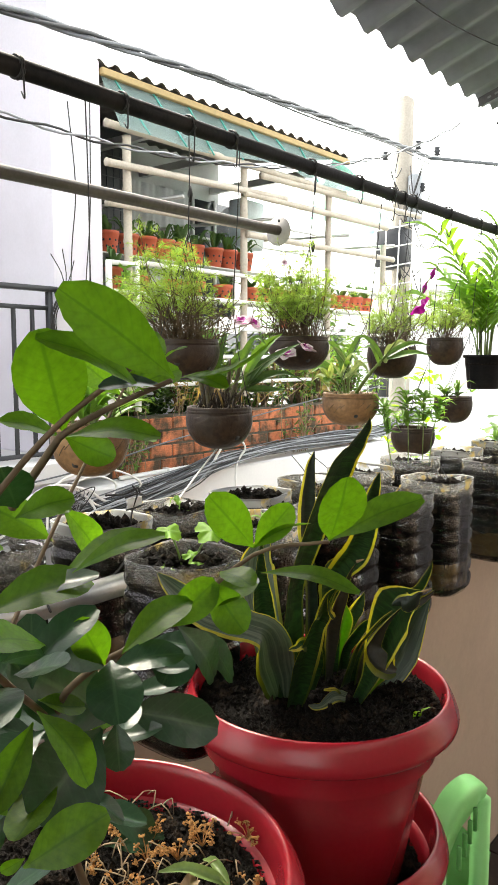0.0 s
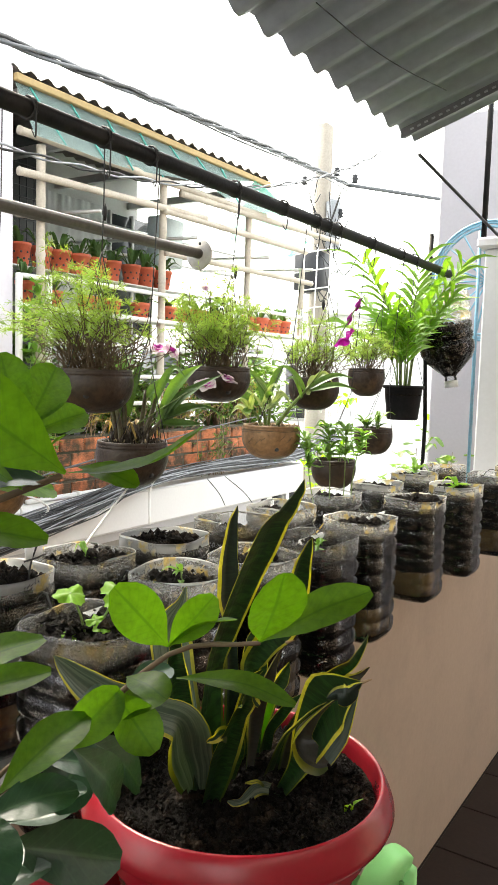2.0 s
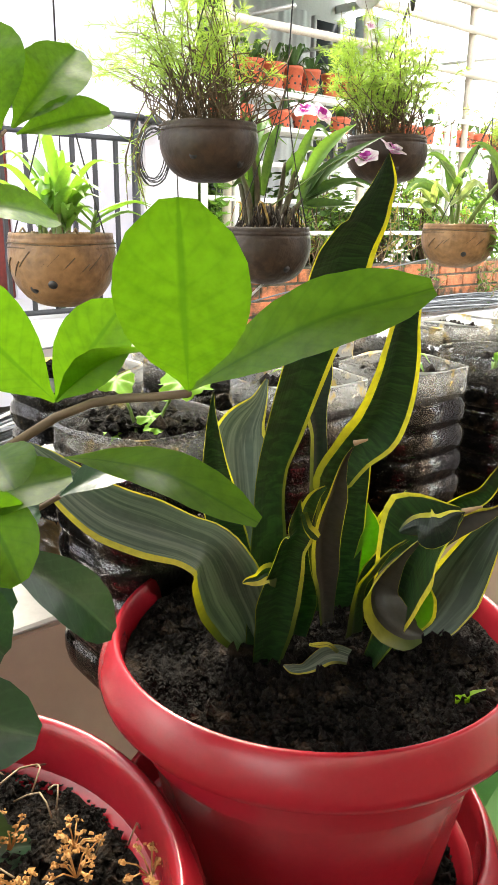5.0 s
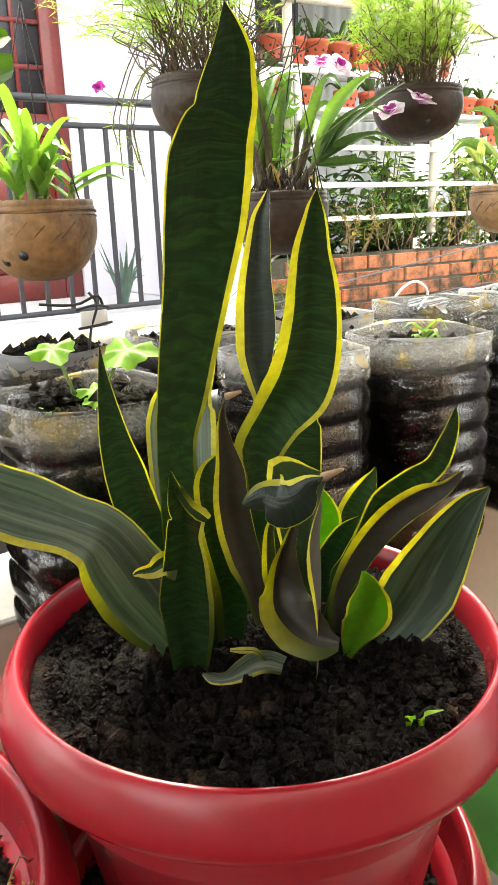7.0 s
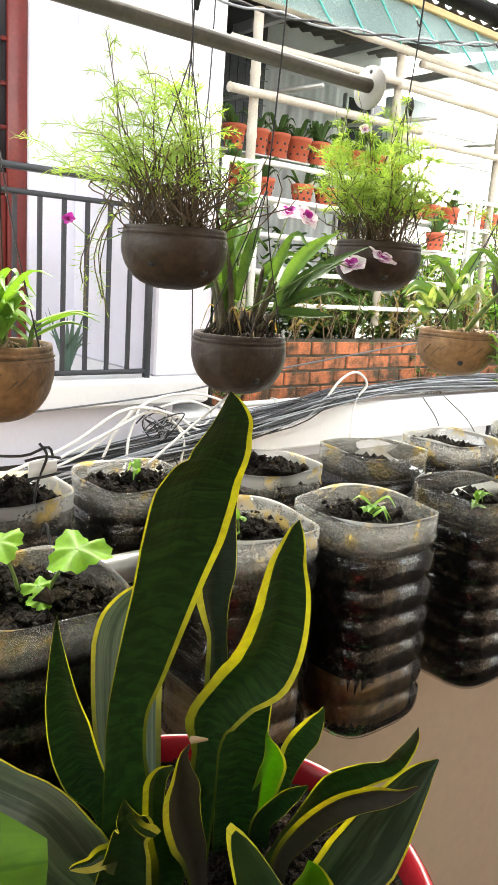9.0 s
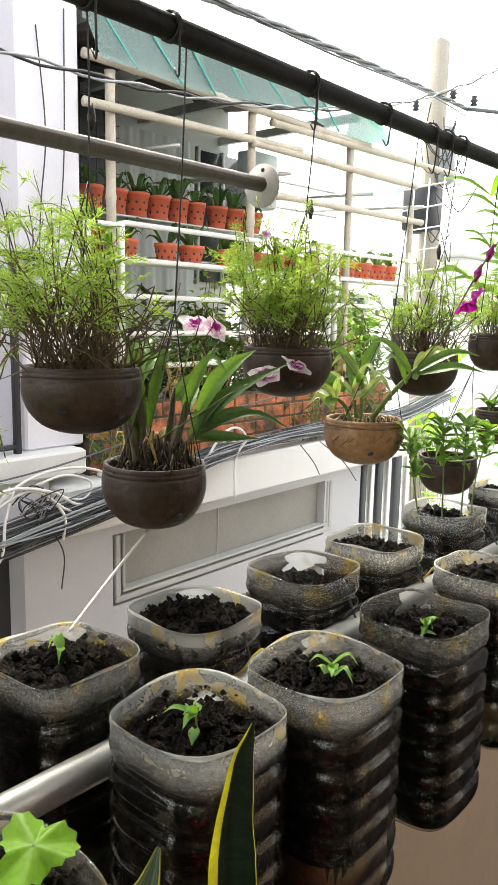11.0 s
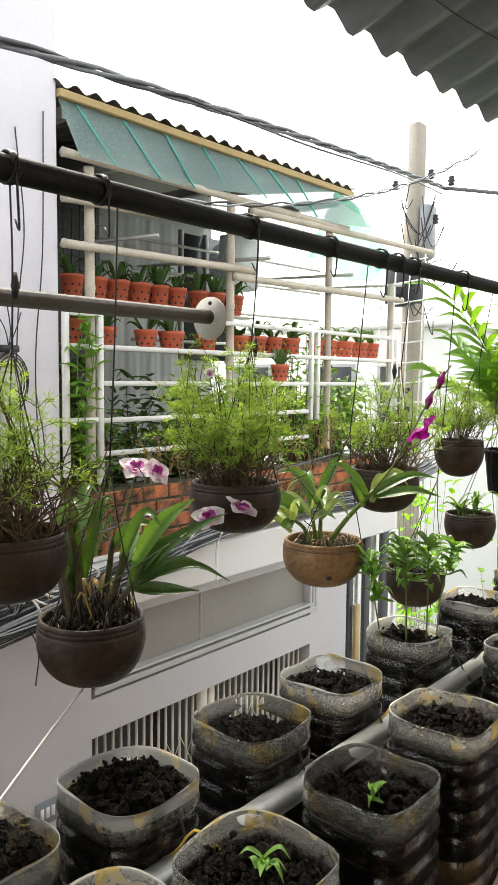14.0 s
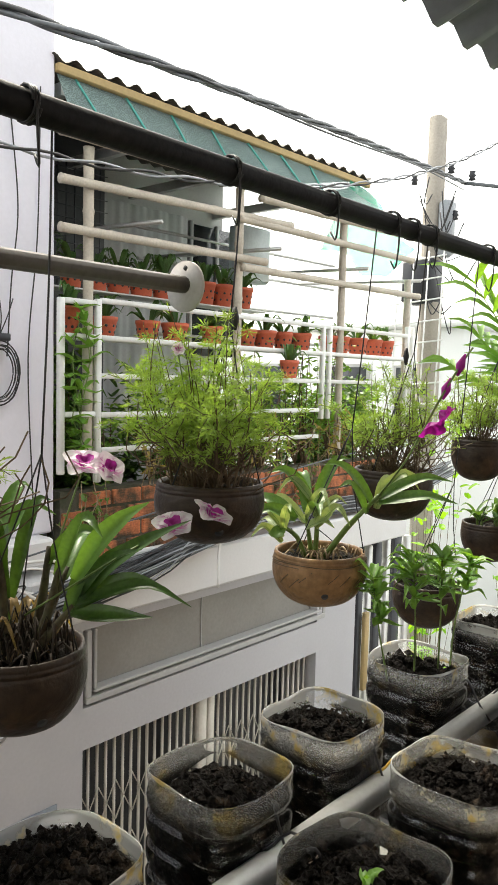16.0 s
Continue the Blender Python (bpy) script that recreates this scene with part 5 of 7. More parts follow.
for x, y, ang, l, w, m in ((0.06, -0.02, 0.9, 0.06, 0.016, M_ROOT), (0.085, 0.03, 2.0, 0.05, 0.014, M_ROOT), (0.03, 0.06, 0.4, 0.07, 0.012, M_GREENSTEM), (0.1, -0.05, 1.7, 0.06, 0.018, M_ROOT), (0.05, 0.1, -0.3, 0.05, 0.01, M_GREENSTEM), (0.12, 0.05, 2.6, 0.045, 0.012, M_ROOT)):
    sh = Shape()
    d = Vector((math.cos(ang), math.sin(ang), 0))
    a = Vector((x, y, 0.272))
    ribbon(sh, [a, a + d * l * 0.4 + Vector((0, 0, 0.009)), a + d * l * 0.8 + Vector((0, 0, 0.006)), a + d * l], [0.2 * w, w, 0.9 * w, 0.1 * w], (0.2, -0.2, 1), 1.1, 4, 0, None, 0, 30, 0.1, 10)
    part("dry_leaf", sh, m, LEFT, "withered curled leaf on the soil")

# seedlings and straps
def strap(sh, a, ang, length, lift, width, droop=0.3, slot=0, turn=0.0, face=None):
    """An arching strap leaf from a, heading ang, rising by lift."""
    a = Vector(a)
    h = Vector((math.cos(ang), math.sin(ang), 0))
    p = [a, a + h * length * 0.3 + Vector((0, 0, lift * 0.6)), a + h * length * 0.65 + Vector((0, 0, lift)), a + h * length + Vector((0, 0, lift * (1 - droop)))]
    up = Vector(face) if face else Vector((0, 0, 1)) - h * 0.4
    ribbon(sh, p, [0.5 * width, 0.85 * width, width, 0.95 * width, 0.7 * width, 0.35 * width, 0.05 * width], up, 0.5, 4, slot, None, 0.0, turn, 0.0, 9)


def feathery(t, seed, r, h, height, count=30, lean=(0, 0), needles=46, bare=0.36, brown=40, droop=0, reach=(0.018, 0.05)):
    """A bushy plant: thin woody stems, bare below, with side twigs above that carry soft tufts of needles."""
    rng = random.Random(seed)
    wood, green, tangle = Shape(), Shape(), Shape()
    z0 = h - 0.014

    def tuft(path, count_, low=0.0):
        for _ in range(count_):
            u = (low + (1 - low) * rng.random()) * (len(path) - 1)
            i = min(int(u), len(path) - 2)
            s = path[i].lerp(path[i + 1], u - i)
            along = (path[i + 1] - path[i]).normalized()
            d = (along * rng.uniform(0.1, 1.0) + Vector((rng.gauss(0, 0.6), rng.gauss(0, 0.6), rng.gauss(0.1, 0.5)))).normalized()
            l = rng.uniform(0.006, 0.017)
            w = Matrix.Rotation(rng.uniform(0, 6.28), 3, d) @ (d.orthogonal().normalized() * rng.uniform(0.0004, 0.0008))
            green.add([s - w * 0.5, s + d * l * 0.5 - w, s + d * l, s + d * l * 0.5 + w], [(0, 1, 2, 3)])

    for k in range(count):
        a, q = rng.uniform(0, 6.283), rng.uniform(0, 0.75) * r
        b = Vector((q * math.cos(a), q * math.sin(a), z0))
        sprig = k % 3 == 0
        hh = height * (rng.uniform(0.8, 1.2) if sprig else rng.uniform(0.42, 0.82))
        out = rng.uniform(0.1, 0.6) * r if sprig else rng.uniform(0.3, 1.3) * r
        aim = a + rng.gauss(0, 0.6)
        tilt = rng.random()
        tip = b + Vector((out * math.cos(aim) + lean[0] * tilt, out * math.sin(aim) + lean[1] * tilt, hh))
        mid = b.lerp(tip, 0.5) + Vector((rng.gauss(0, 0.012), rng.gauss(0, 0.012), 0.012))
        path = smooth_path([b, mid, tip], 10)
        tube(wood, path, list(np.linspace(0.0014, 0.0005, len(path))), 3, caps=False)
        tuft(path, needles // (2 if sprig else 1), 0.55)
        for _ in range(6):
            i = rng.randint(int(10 * bare), 9)
            s = path[i]
            fan = rng.uniform(0, 6.283)
            far = rng.uniform(*reach) * (0.55 if sprig else 1)
            d = Vector((math.cos(fan) + 6 * lean[0], math.sin(fan) + 6 * lean[1], rng.uniform(-0.1, 0.75))) * far
            side = smooth_path([s, s + d * 0.55 + Vector((0, 0, 0.006)), s + d], 4)
            tube(wood if rng.random() < 0.4 else green, side, 0.0005, 3, caps=False)
            tuft(side, int(needles * rng.uniform(0.5, 1.2)), 0.25)
    for _ in range(brown):
        a, q = rng.uniform(0, 6.283), rng.uniform(0.1, 0.85) * r
        p = Vector((q * math.cos(a), q * math.sin(a), z0))
        pts = [p]
        for _ in range(4):
            p = p + Vector((rng.gauss(0, 0.018), rng.gauss(0, 0.018), rng.uniform(0.005, 0.034)))
            pts.append(p)
        tube(tangle, smooth_path(pts, 6), 0.0009, 3, caps=False)
    for k in range(droop):
        a = rng.uniform(3.6, 4.7)
        d = Vector((math.cos(a), math.sin(a), 0))
        path = smooth_path([d * 0.5 * r + Vector((0, 0, z0)), d * 1.1 * r + Vector((0, 0, z0 + rng.uniform(0.02, 0.06))), d * rng.uniform(1.35, 1.7) * r + Vector((0, 0, z0 - rng.uniform(0.0, 0.03))), d * rng.uniform(1.3, 1.8) * r + Vector((0, 0, z0 - rng.uniform(0.05, 0.1)))], 10)
        tube(wood, path, 0.0009, 3, caps=False)
        tuft(path, 30, 0.3)
    part("stem", wood, M_STEM, t)
    part("dry_twig", tangle, M_STEM, t, "tangle of dry brown twigs")
    part("foliage", green, M_LEAF_FINE, t, "fine feathery bright green foliage", smooth=False)


def petals(sh, c, size, facing, n=5, slot=0, start=0.3, cup=0.25):
    """An open flower of rounded petals round c."""
    c, f = Vector(c), Vector(facing).normalized()
    u = f.orthogonal().normalized()
    for i in range(n):
        d = Matrix.Rotation(start + 2 * math.pi * i / n, 3, f) @ u
        w = size * (0.95 if i % 2 else 1.1)
        ribbon(sh, [c, c + d * size * 0.5 + f * size * cup * 0.6, c + d * size + f * size * cup * (0.3 if i % 2 else 0.8)], [0.2 * w, 0.8 * w, w, 0.8 * w, 0.15 * w], f, 0.2, 4, slot, None, 0, 0, 0.03, 8)


feathery(BOWLS["b1"], 21, 0.068, 0.076, 0.19, 42, (-0.03, -0.05), 30, 0.42, 130, 5, (0.025, 0.065))
feathery(BOWLS["k2"], 22, 0.0705, 0.077, 0.19, 56, (-0.01, -0.025), 44, 0.3, 90)
feathery(BOWLS["k3"], 23, 0.07, 0.088, 0.17, 36, needles=24, bare=0.45, brown=90)
feathery(BOWLS["k4"], 24, 0.058, 0.088, 0.15, 34, needles=34, bare=0.3)

# small pinks that flower among the needles
for key, at, colour in (("b1", (-1.035, 1.112, 1.668), M_PURPLE), ("k2", (-0.921, 1.54, 1.839), M_PETAL)):
    t = BOWLS[key]
    c = Vector(at) - t.matrix_basis.translation
    part("flower_stalk", tube(Shape(), smooth_path([(c.x * 0.3, c.y * 0.3, 0.08), (c.x * 0.7, c.y * 0.7, c.z * 0.7), c], 8), 0.0008, 4), M_GREENSTEM, t)
    sh = Shape()
    petals(sh, c, 0.009, (0.7, -0.5, 0.5), 6, 0, 0.2, 0.8)
    part("flower", sh, colour, t, "small pink flower")

# young orchids in the nearest bowl
def roots(t, seed, r, z, count=40, material=M_ROOT, rise=0.016):
    rng = random.Random(seed)
    sh = Shape()
    for _ in range(count):
        a, q = rng.uniform(0, 6.283), rng.uniform(0, 0.75) * r
        x, y = q * math.cos(a), q * math.sin(a)
        b = rng.uniform(0, 6.283)
        l = rng.uniform(0.01, 0.03)
        tube(sh, smooth_path([(x, y, z), (x + l * 0.5 * math.cos(b), y + l * 0.5 * math.sin(b), z + rng.uniform(0.004, rise)), (x + l * math.cos(b), y + l * math.sin(b), z)], 4), rng.uniform(0.0007, 0.0016), 4)
    part("root", sh, material, t, "dry aerial roots")


def shoots(t, seed, r, z, count, leaves, height, width, material=M_LEAF_ORCHID, length=0.07):
    rng = random.Random(seed)
    for _ in range(count):
        a, q = rng.uniform(0, 6.283), rng.uniform(0.1, 0.6) * r
        x, y = q * math.cos(a), q * math.sin(a)
        hh = height * rng.uniform(0.5, 1.0)
        top = Vector((x * 1.25, y * 1.25, z + hh * 0.55))
        stem, leaf = Shape(), Shape()
        tube(stem, smooth_path([(x, y, z - 0.006), ((x + top.x) / 2, (y + top.y) / 2, z + hh * 0.3), top], 5), [0.003, 0.0035, 0.003, 0.0028, 0.0024, 0.002], 6)
        part("stem", stem, M_GREENSTEM, t)
        for i in range(leaves):
            ang = a + (0 if i % 2 else math.pi) + rng.gauss(0, 0.5)
            s = Vector((x, y, z)).lerp(top, 0.35 + 0.65 * i / leaves)
            strap(leaf, s, ang, length * rng.uniform(0.6, 1.1), hh * rng.uniform(0.2, 0.55), width * rng.uniform(0.8, 1.2), rng.uniform(0.0, 0.5))
        part("foliage", leaf, material, t)


M_LEAF_BRIGHT = leafy("bright young leaf", (0.17, 0.34, 0.07), 0.35, 0.4, 0.2)
shoots(BOWLS["b0"], 31, 0.065, 0.076, 10, 6, 0.125, 0.0145, M_LEAF_BRIGHT, 0.075)
roots(BOWLS["b0"], 32, 0.062, 0.078, 30)
shoots(BOWLS["g"], 33, 0.06, 0.076, 4, 5, 0.07, 0.014, M_LEAF_ORCHID, 0.06)
roots(BOWLS["b2"], 34, 0.066, 0.078, 26)
roots(BOWLS["b2"], 37, 0.068, 0.08, 150, M_ROOT_DARK, 0.045)
roots(BOWLS["bc"], 35, 0.076, 0.078, 50)

# the pink orchid
o = BOWLS["b2"]
C = o.matrix_basis.translation
rng = random.Random(36)
for x, y, hx, hy, hz in ((-0.02, -0.02, -0.035, -0.045, 0.12), (0.0, -0.03, -0.015, -0.045, 0.1), (0.01, 0.01, 0.035, 0.025, 0.10), (-0.01, 0.02, 0.0, 0.035, 0.11), (0.01, 0.0, 0.042, 0.036, 0.055), (0.0, 0.01, 0.02, 0.045, 0.09), (-0.03, 0.0, -0.05, -0.02, 0.095), (-0.01, -0.01, -0.02, -0.02, 0.14)):
    path = smooth_path([(x, y, 0.07), ((x + hx) * 0.5 + 0.006, (y + hy) * 0.5, 0.075 + 0.55 * hz), (hx, hy, 0.075 + hz)], 6)
    part("stem", tube(Shape(), path, [0.003, 0.0045, 0.005, 0.0048, 0.004, 0.0032, 0.0022], 6), M_CANE, o, "dark knotty orchid canes")
    leaf = Shape()
    strap(leaf, path[5], rng.gauss(1.0, 0.8), rng.uniform(0.05, 0.08), rng.uniform(0.03, 0.07), rng.uniform(0.016, 0.022), rng.uniform(0, 0.3), turn=rng.uniform(-20, 20), face=(0.5, -0.45, 0.75))
    part("foliage", leaf, M_LEAF_ORCHID, o)
for ang, l, lift, w, dr, z, m in ((0.7, 0.15, 0.085, 0.028, -0.3, 0.125, M_LEAF_DEEP), (0.55, 0.155, 0.03, 0.019, 0.8, 0.125, M_LEAF_DEEP), (0.9, 0.095, 0.08, 0.03, -0.25, 0.15, M_LEAF_BRIGHT), (0.8, 0.12, 0.035, 0.028, 0.3, 0.12, M_LEAF_DEEP), (0.6, 0.11, 0.0, 0.025, 0.5, 0.115, M_LEAF_DEEP), (1.2, 0.04, 0.1, 0.02, 0.0, 0.135, M_LEAF_DEEP),
                              (3.9, 0.03, 0.105, 0.02, -0.2, 0.135, M_LEAF_DEEP), (3.6, 0.055, 0.06, 0.024, 0.1, 0.12, M_LEAF_BRIGHT), (4.6, 0.05, 0.045, 0.022, 0.2, 0.11, M_LEAF_DEEP), (1.0, 0.11, 0.06, 0.027, -0.3, 0.13, M_LEAF_DEEP), (0.3, 0.1, 0.06, 0.026, -0.2, 0.13, M_LEAF_DEEP), (2.5, 0.05, 0.09, 0.024, 0.1, 0.13, M_LEAF_DEEP)):
    leaf = Shape()
    right = 0 < ang < 1.15
    at = Vector((0.042, 0.036, z + 0.008)) if right else Vector((-0.012, -0.012, z))
    strap(leaf, at + Vector((rng.gauss(0, 0.006), rng.gauss(0, 0.006), 0)), ang, l * (0.78 if right else 1), lift * (0.8 if right else 1), 0.82 * w, dr, turn=rng.uniform(-25, 25), face=(0.5, -0.45, 0.75))
    part("foliage", leaf, m, o)
for k in range(9):
    a = rng.uniform(0, 6.283)
    leaf = Shape()
    strap(leaf, (0.03 * math.cos(a), 0.03 * math.sin(a), 0.085), a + rng.gauss(0, 0.6), rng.uniform(0.02, 0.05), rng.uniform(0.02, 0.05), 0.012, rng.uniform(0.2, 1.4), turn=rng.uniform(-40, 40))
    part("dry_sheath", leaf, M_DRYLEAF, o, "withered straw-brown sheath")
F1, F2 = Vector((-0.96, 1.434, 1.704)) - C, Vector((-0.89, 1.508, 1.634)) - C
sh = Shape()
tube(sh, smooth_path([(0.0, 0.02, 0.12), (F1 + Vector((0, 0, 0))) * 0.6 + Vector((0.01, 0, 0.05)), F1], 8), 0.0012, 5)
tube(sh, smooth_path([(0.01, 0.0, 0.12), (0.09, 0.07, 0.19), F2], 8), 0.0012, 5)
part("flower_stalk", sh, M_GREENSTEM, o)
for c, f, size in ((F1, (0.5, -0.2, 0.85), 0.026), (F1 + Vector((0.02, 0.016, -0.004)), (0.75, 0.0, 0.6), 0.022), (F2, (0.35, -0.4, 0.85), 0.025), (F2 + Vector((0.03, 0.03, 0.012)), (0.45, 0.2, 0.85), 0.027)):
    sh = Shape()
    f = Vector(f).normalized()
    petals(sh, c, size, f, 5, 0, 0.3 + 9 * size, 0.45)
    petals(sh, c + f * 0.003, size * 0.62, f, 3, 0, 1.0, 0.9)
    petals(sh, c + f * 0.005, size * 0.42, f, 5, 1, 0.8, 0.9)
    part("flower", sh, (M_PETAL, M_PURPLE), o, "white orchid flower streaked with magenta")

# the purple orchid
o = BOWLS["bc"]
C = o.matrix_basis.translation
sh, leaf = Shape(), Shape()
for pts, r in (([(0.0, 0.01, 0.07), (0.05, 0.0, 0.13), (0.11, -0.005, 0.19)], 0.0058), ([(-0.01, 0.0, 0.07), (0.0, -0.01, 0.12), (0.005, -0.02, 0.165)], 0.0048), ([(-0.02, -0.01, 0.07), (-0.02, -0.035, 0.11), (-0.03, -0.06, 0.13)], 0.0048), ([(-0.015, 0.0, 0.07), (-0.015, -0.01, 0.11), (-0.015, -0.02, 0.15)], 0.0045)):
    path = smooth_path(pts, 6)
    tube(sh, path, list(np.linspace(r, r * 0.6, 7)), 7)
for s, ang, l, lift, w, dr in (((0.11, -0.005, 0.185), 0.7, 0.1, 0.035, 0.018, 0.2), ((0.11, -0.005, 0.18), 0.35, 0.105, 0.015, 0.02, 0.6), ((0.1, -0.005, 0.175), -2.4, 0.07, 0.06, 0.016, 0.0), ((0.09, -0.005, 0.16), -1.7, 0.06, 0.05, 0.015, 0.1), ((0.11, 0.0, 0.18), 1.5, 0.08, 0.03, 0.016, 0.6),
                           ((0.0, -0.02, 0.16), 1.2, 0.06, 0.075, 0.02, 0.0), ((0.0, -0.02, 0.16), -2.2, 0.07, 0.06, 0.02, 0.1), ((0.0, -0.02, 0.155), -0.8, 0.07, 0.02, 0.022, 1.6), ((-0.02, -0.04, 0.14), -2.0, 0.07, 0.02, 0.022, 1.8), ((-0.02, -0.04, 0.14), -2.9, 0.08, 0.03, 0.022, 1.2), ((-0.015, -0.02, 0.15), 2.4, 0.06, 0.06, 0.02, 0.2), ((-0.03, -0.06, 0.13), -1.3, 0.05, -0.01, 0.02, 3.0)):
    strap(leaf, s, ang, l * 1.1, lift, w * 1.05, min(dr, 0.8), face=(0.5, -0.55, 0.65))
pale = Shape()
rng = random.Random(38)
for top, n in (((0.005, -0.02, 0.16), 5), ((-0.03, -0.06, 0.128), 4), ((-0.015, -0.02, 0.148), 4), ((0.105, -0.004, 0.185), 3)):
    for k in range(n):
        strap(pale, Vector(top) - Vector((0, 0, 0.008 * k)), rng.uniform(0, 6.283), rng.uniform(0.05, 0.085), rng.uniform(0.01, 0.06), rng.uniform(0.014, 0.02), rng.uniform(0.0, 0.8), face=(0.5, -0.55, 0.65))
part("foliage", pale, M_LEAF_PALE, o, "variegated pale green leaves")
part("stem", sh, M_GREENSTEM, o, "long bare orchid canes")
part("foliage", leaf, M_LEAF_ORCHID, o, "green strap leaves with pale rims")
F = Vector((-0.762, 1.856, 1.748)) - C
sh = Shape()
tube(sh, smooth_path([(0.11, -0.005, 0.19), (0.16, -0.015, 0.25), F + Vector((0.01, 0.01, 0.03)), F + Vector((0.03, 0.035, 0.085)), F + Vector((0.04, 0.05, 0.11))], 12), 0.0016, 5)
part("flower_stalk", sh, M_GREENSTEM, o)
for c, s_, f in ((F + Vector((0.004, 0.004, 0.006)), 0.021, (0.55, -0.25, -0.8)), (F + Vector((0.012, 0.016, 0.022)), 0.018, (0.75, 0.3, -0.6))):
    sh = Shape()
    petals(sh, c, s_, f, 5, 0, 0.1, 0.9)
    part("flower", sh, M_PURPLE, o, "magenta orchid flower")
sh = Shape()
for q in (F + Vector((0.018, 0.02, 0.052)), F + Vector((0.03, 0.036, 0.085))):
    tube(sh, [q - Vector((0.003, 0.003, 0.014)), q, q + Vector((0.004, 0.004, 0.016))], [0.002, 0.007, 0.001], 6)
part("flower_bud", sh, M_PURPLE, o, "closed magenta buds")

# leafy shoots over a far bottle and in the small bowl
def leafy_shoot(t, seed, a, top, leaves, size, material=M_LEAF_BRIGHT, spread=0.04):
    rng = random.Random(seed)
    a, top = Vector(a), Vector(top)
    stem, leaf = Shape(), Shape()
    tube(stem, smooth_path([a, a.lerp(top, 0.5) + Vector((rng.gauss(0, 0.004), rng.gauss(0, 0.004), 0)), top], 6), [0.0018, 0.0017, 0.0016, 0.0015, 0.0014, 0.0012, 0.001], 5)
    for i in range(leaves):
        s = a.lerp(top, 1 - 0.4 * rng.random() ** 1.5)
        ang = rng.uniform(0, 6.283)
        strap(leaf, s, ang, size * rng.uniform(0.6, 1.2), size * rng.uniform(-0.1, 0.6), size * 0.34, rng.uniform(0.2, 1.2))
    part("stem", stem, M_GREENSTEM, t)
    part("foliage", leaf, material, t)


for k, (x, y) in enumerate(((-0.02, -0.03), (0.01, 0.01), (0.0, 0.04), (-0.03, 0.02))):
    leafy_shoot(BOWLS["e"], 40 + k, (x, y, 0.07), (x * 1.5, y * 1.6, 0.12), 16, 0.03)

for k, (x, y, tx, ty, tz) in enumerate(((-0.02, -0.05, -0.03, -0.10, 0.40), (0.0, -0.01, 0.0, -0.03, 0.43), (0.02, 0.03, 0.02, 0.03, 0.42), (0.03, 0.05, 0.03, 0.12, 0.41))):
    leafy_shoot(OUTER[6], 50 + k, (x, y, 0.2), (tx, ty, tz), 26, 0.045)
for k, (x, y, h, w) in enumerate(((0.005, -0.01, 0.06, 0.03), (-0.01, 0.01, 0.05, 0.024))):
    leafy_shoot(INNER[2], 60 + k, (x, y, 0.2), (x, y, 0.2 + h), 4, w)
leafy_shoot(INNER[3], 63, (0, 0.0, 0.2), (0.005, 0.005, 0.255), 7, 0.028)
leafy_shoot(INNER[4], 64, (0.004, -0.008, 0.19), (0.006, -0.008, 0.245), 7, 0.026)
leafy_shoot(INNER[7], 65, (0, 0.0, 0.2), (0.0, 0.0, 0.26), 10, 0.045, M_LEAF_LIME)
leafy_shoot(OUTER[2], 66, (0, 0, 0.21), (0.0, 0.0, 0.26), 5, 0.026)
leafy_shoot(OUTER[8], 67, (0, 0, 0.21), (0.0, 0.0, 0.28), 9, 0.05)
# the young celery-like plant with lobed leaves
t = INNER[1]
for k, (x, y, z, size) in enumerate(((-0.012, -0.02, 0.29, 0.021), (0.02, 0.03, 0.286, 0.027), (0.008, 0.004, 0.256, 0.014), (-0.004, -0.03, 0.243, 0.012), (0.02, 0.0, 0.25, 0.011))):
    root = Vector((0.002, 0.0, 0.21))
    c = Vector((x, y, z))
    path = smooth_path([root, root.lerp(c, 0.5) + Vector((0, 0, 0.012)), c], 6)
    part("stem", tube(Shape(), path, list(np.linspace(0.002, 0.0012, 7)), 5), M_GREENSTEM, t)
    leaf = Shape()
    v, f = [c], []
    up = Vector((0.26, -0.2, 0.95)).normalized()
    e1 = up.cross(Vector((0, 0, 1))).normalized()
    e2 = up.cross(e1)
    for ring in (0.5, 1.0):
        for j in range(36):
            a = 2 * math.pi * j / 36
            q = size * ring * (0.6 + 0.45 * abs(math.cos(1.5 * (a + k))) ** 0.8 - 0.1 * (j % 2) * ring)
            v.append(c + e1 * (q * math.cos(a)) + e2 * (q * math.sin(a)) + up * (size * ring * (0.14 * math.sin(5 * a + k) - 0.16 * ring)))
    f += [(0, 1 + j, 1 + (j + 1) % 36) for j in range(36)]
    f += [(1 + j, 37 + j, 37 + (j + 1) % 36, 1 + (j + 1) % 36) for j in range(36)]
    leaf.add(v, f)
    part("leaf", leaf, M_LEAF_LIME, t, "bright lobed leaf")

# the black pot with a palm
palm = thing("hanging_pot", (-0.99, 2.86, 1.516), "black plastic pot with a yellow-green palm", "hanging pot", "hanging pots")
part("pot", lathe(Shape(), [(0, 0), (0.052, 0), (0.056, 0.004), (0.068, 0.112), (0.074, 0.113), (0.075, 0.124), (0.07, 0.124), (0.066, 0.1)], 32), M_BLACKPIPE, palm)
part("soil", rough_disc(0.066, 0.108, 81), M_SOIL, palm)
for a in (0.6, 2.7, 4.8):
    p = (0.073 * math.cos(a), 0.073 * math.sin(a), 0.118)
    part("hanger_wire", tube(Shape(), [p, (0.012, 0, 0.35), (0.02, 0, 0.52)], 0.0012, 4), M_WIRE, palm)
rng = random.Random(82)
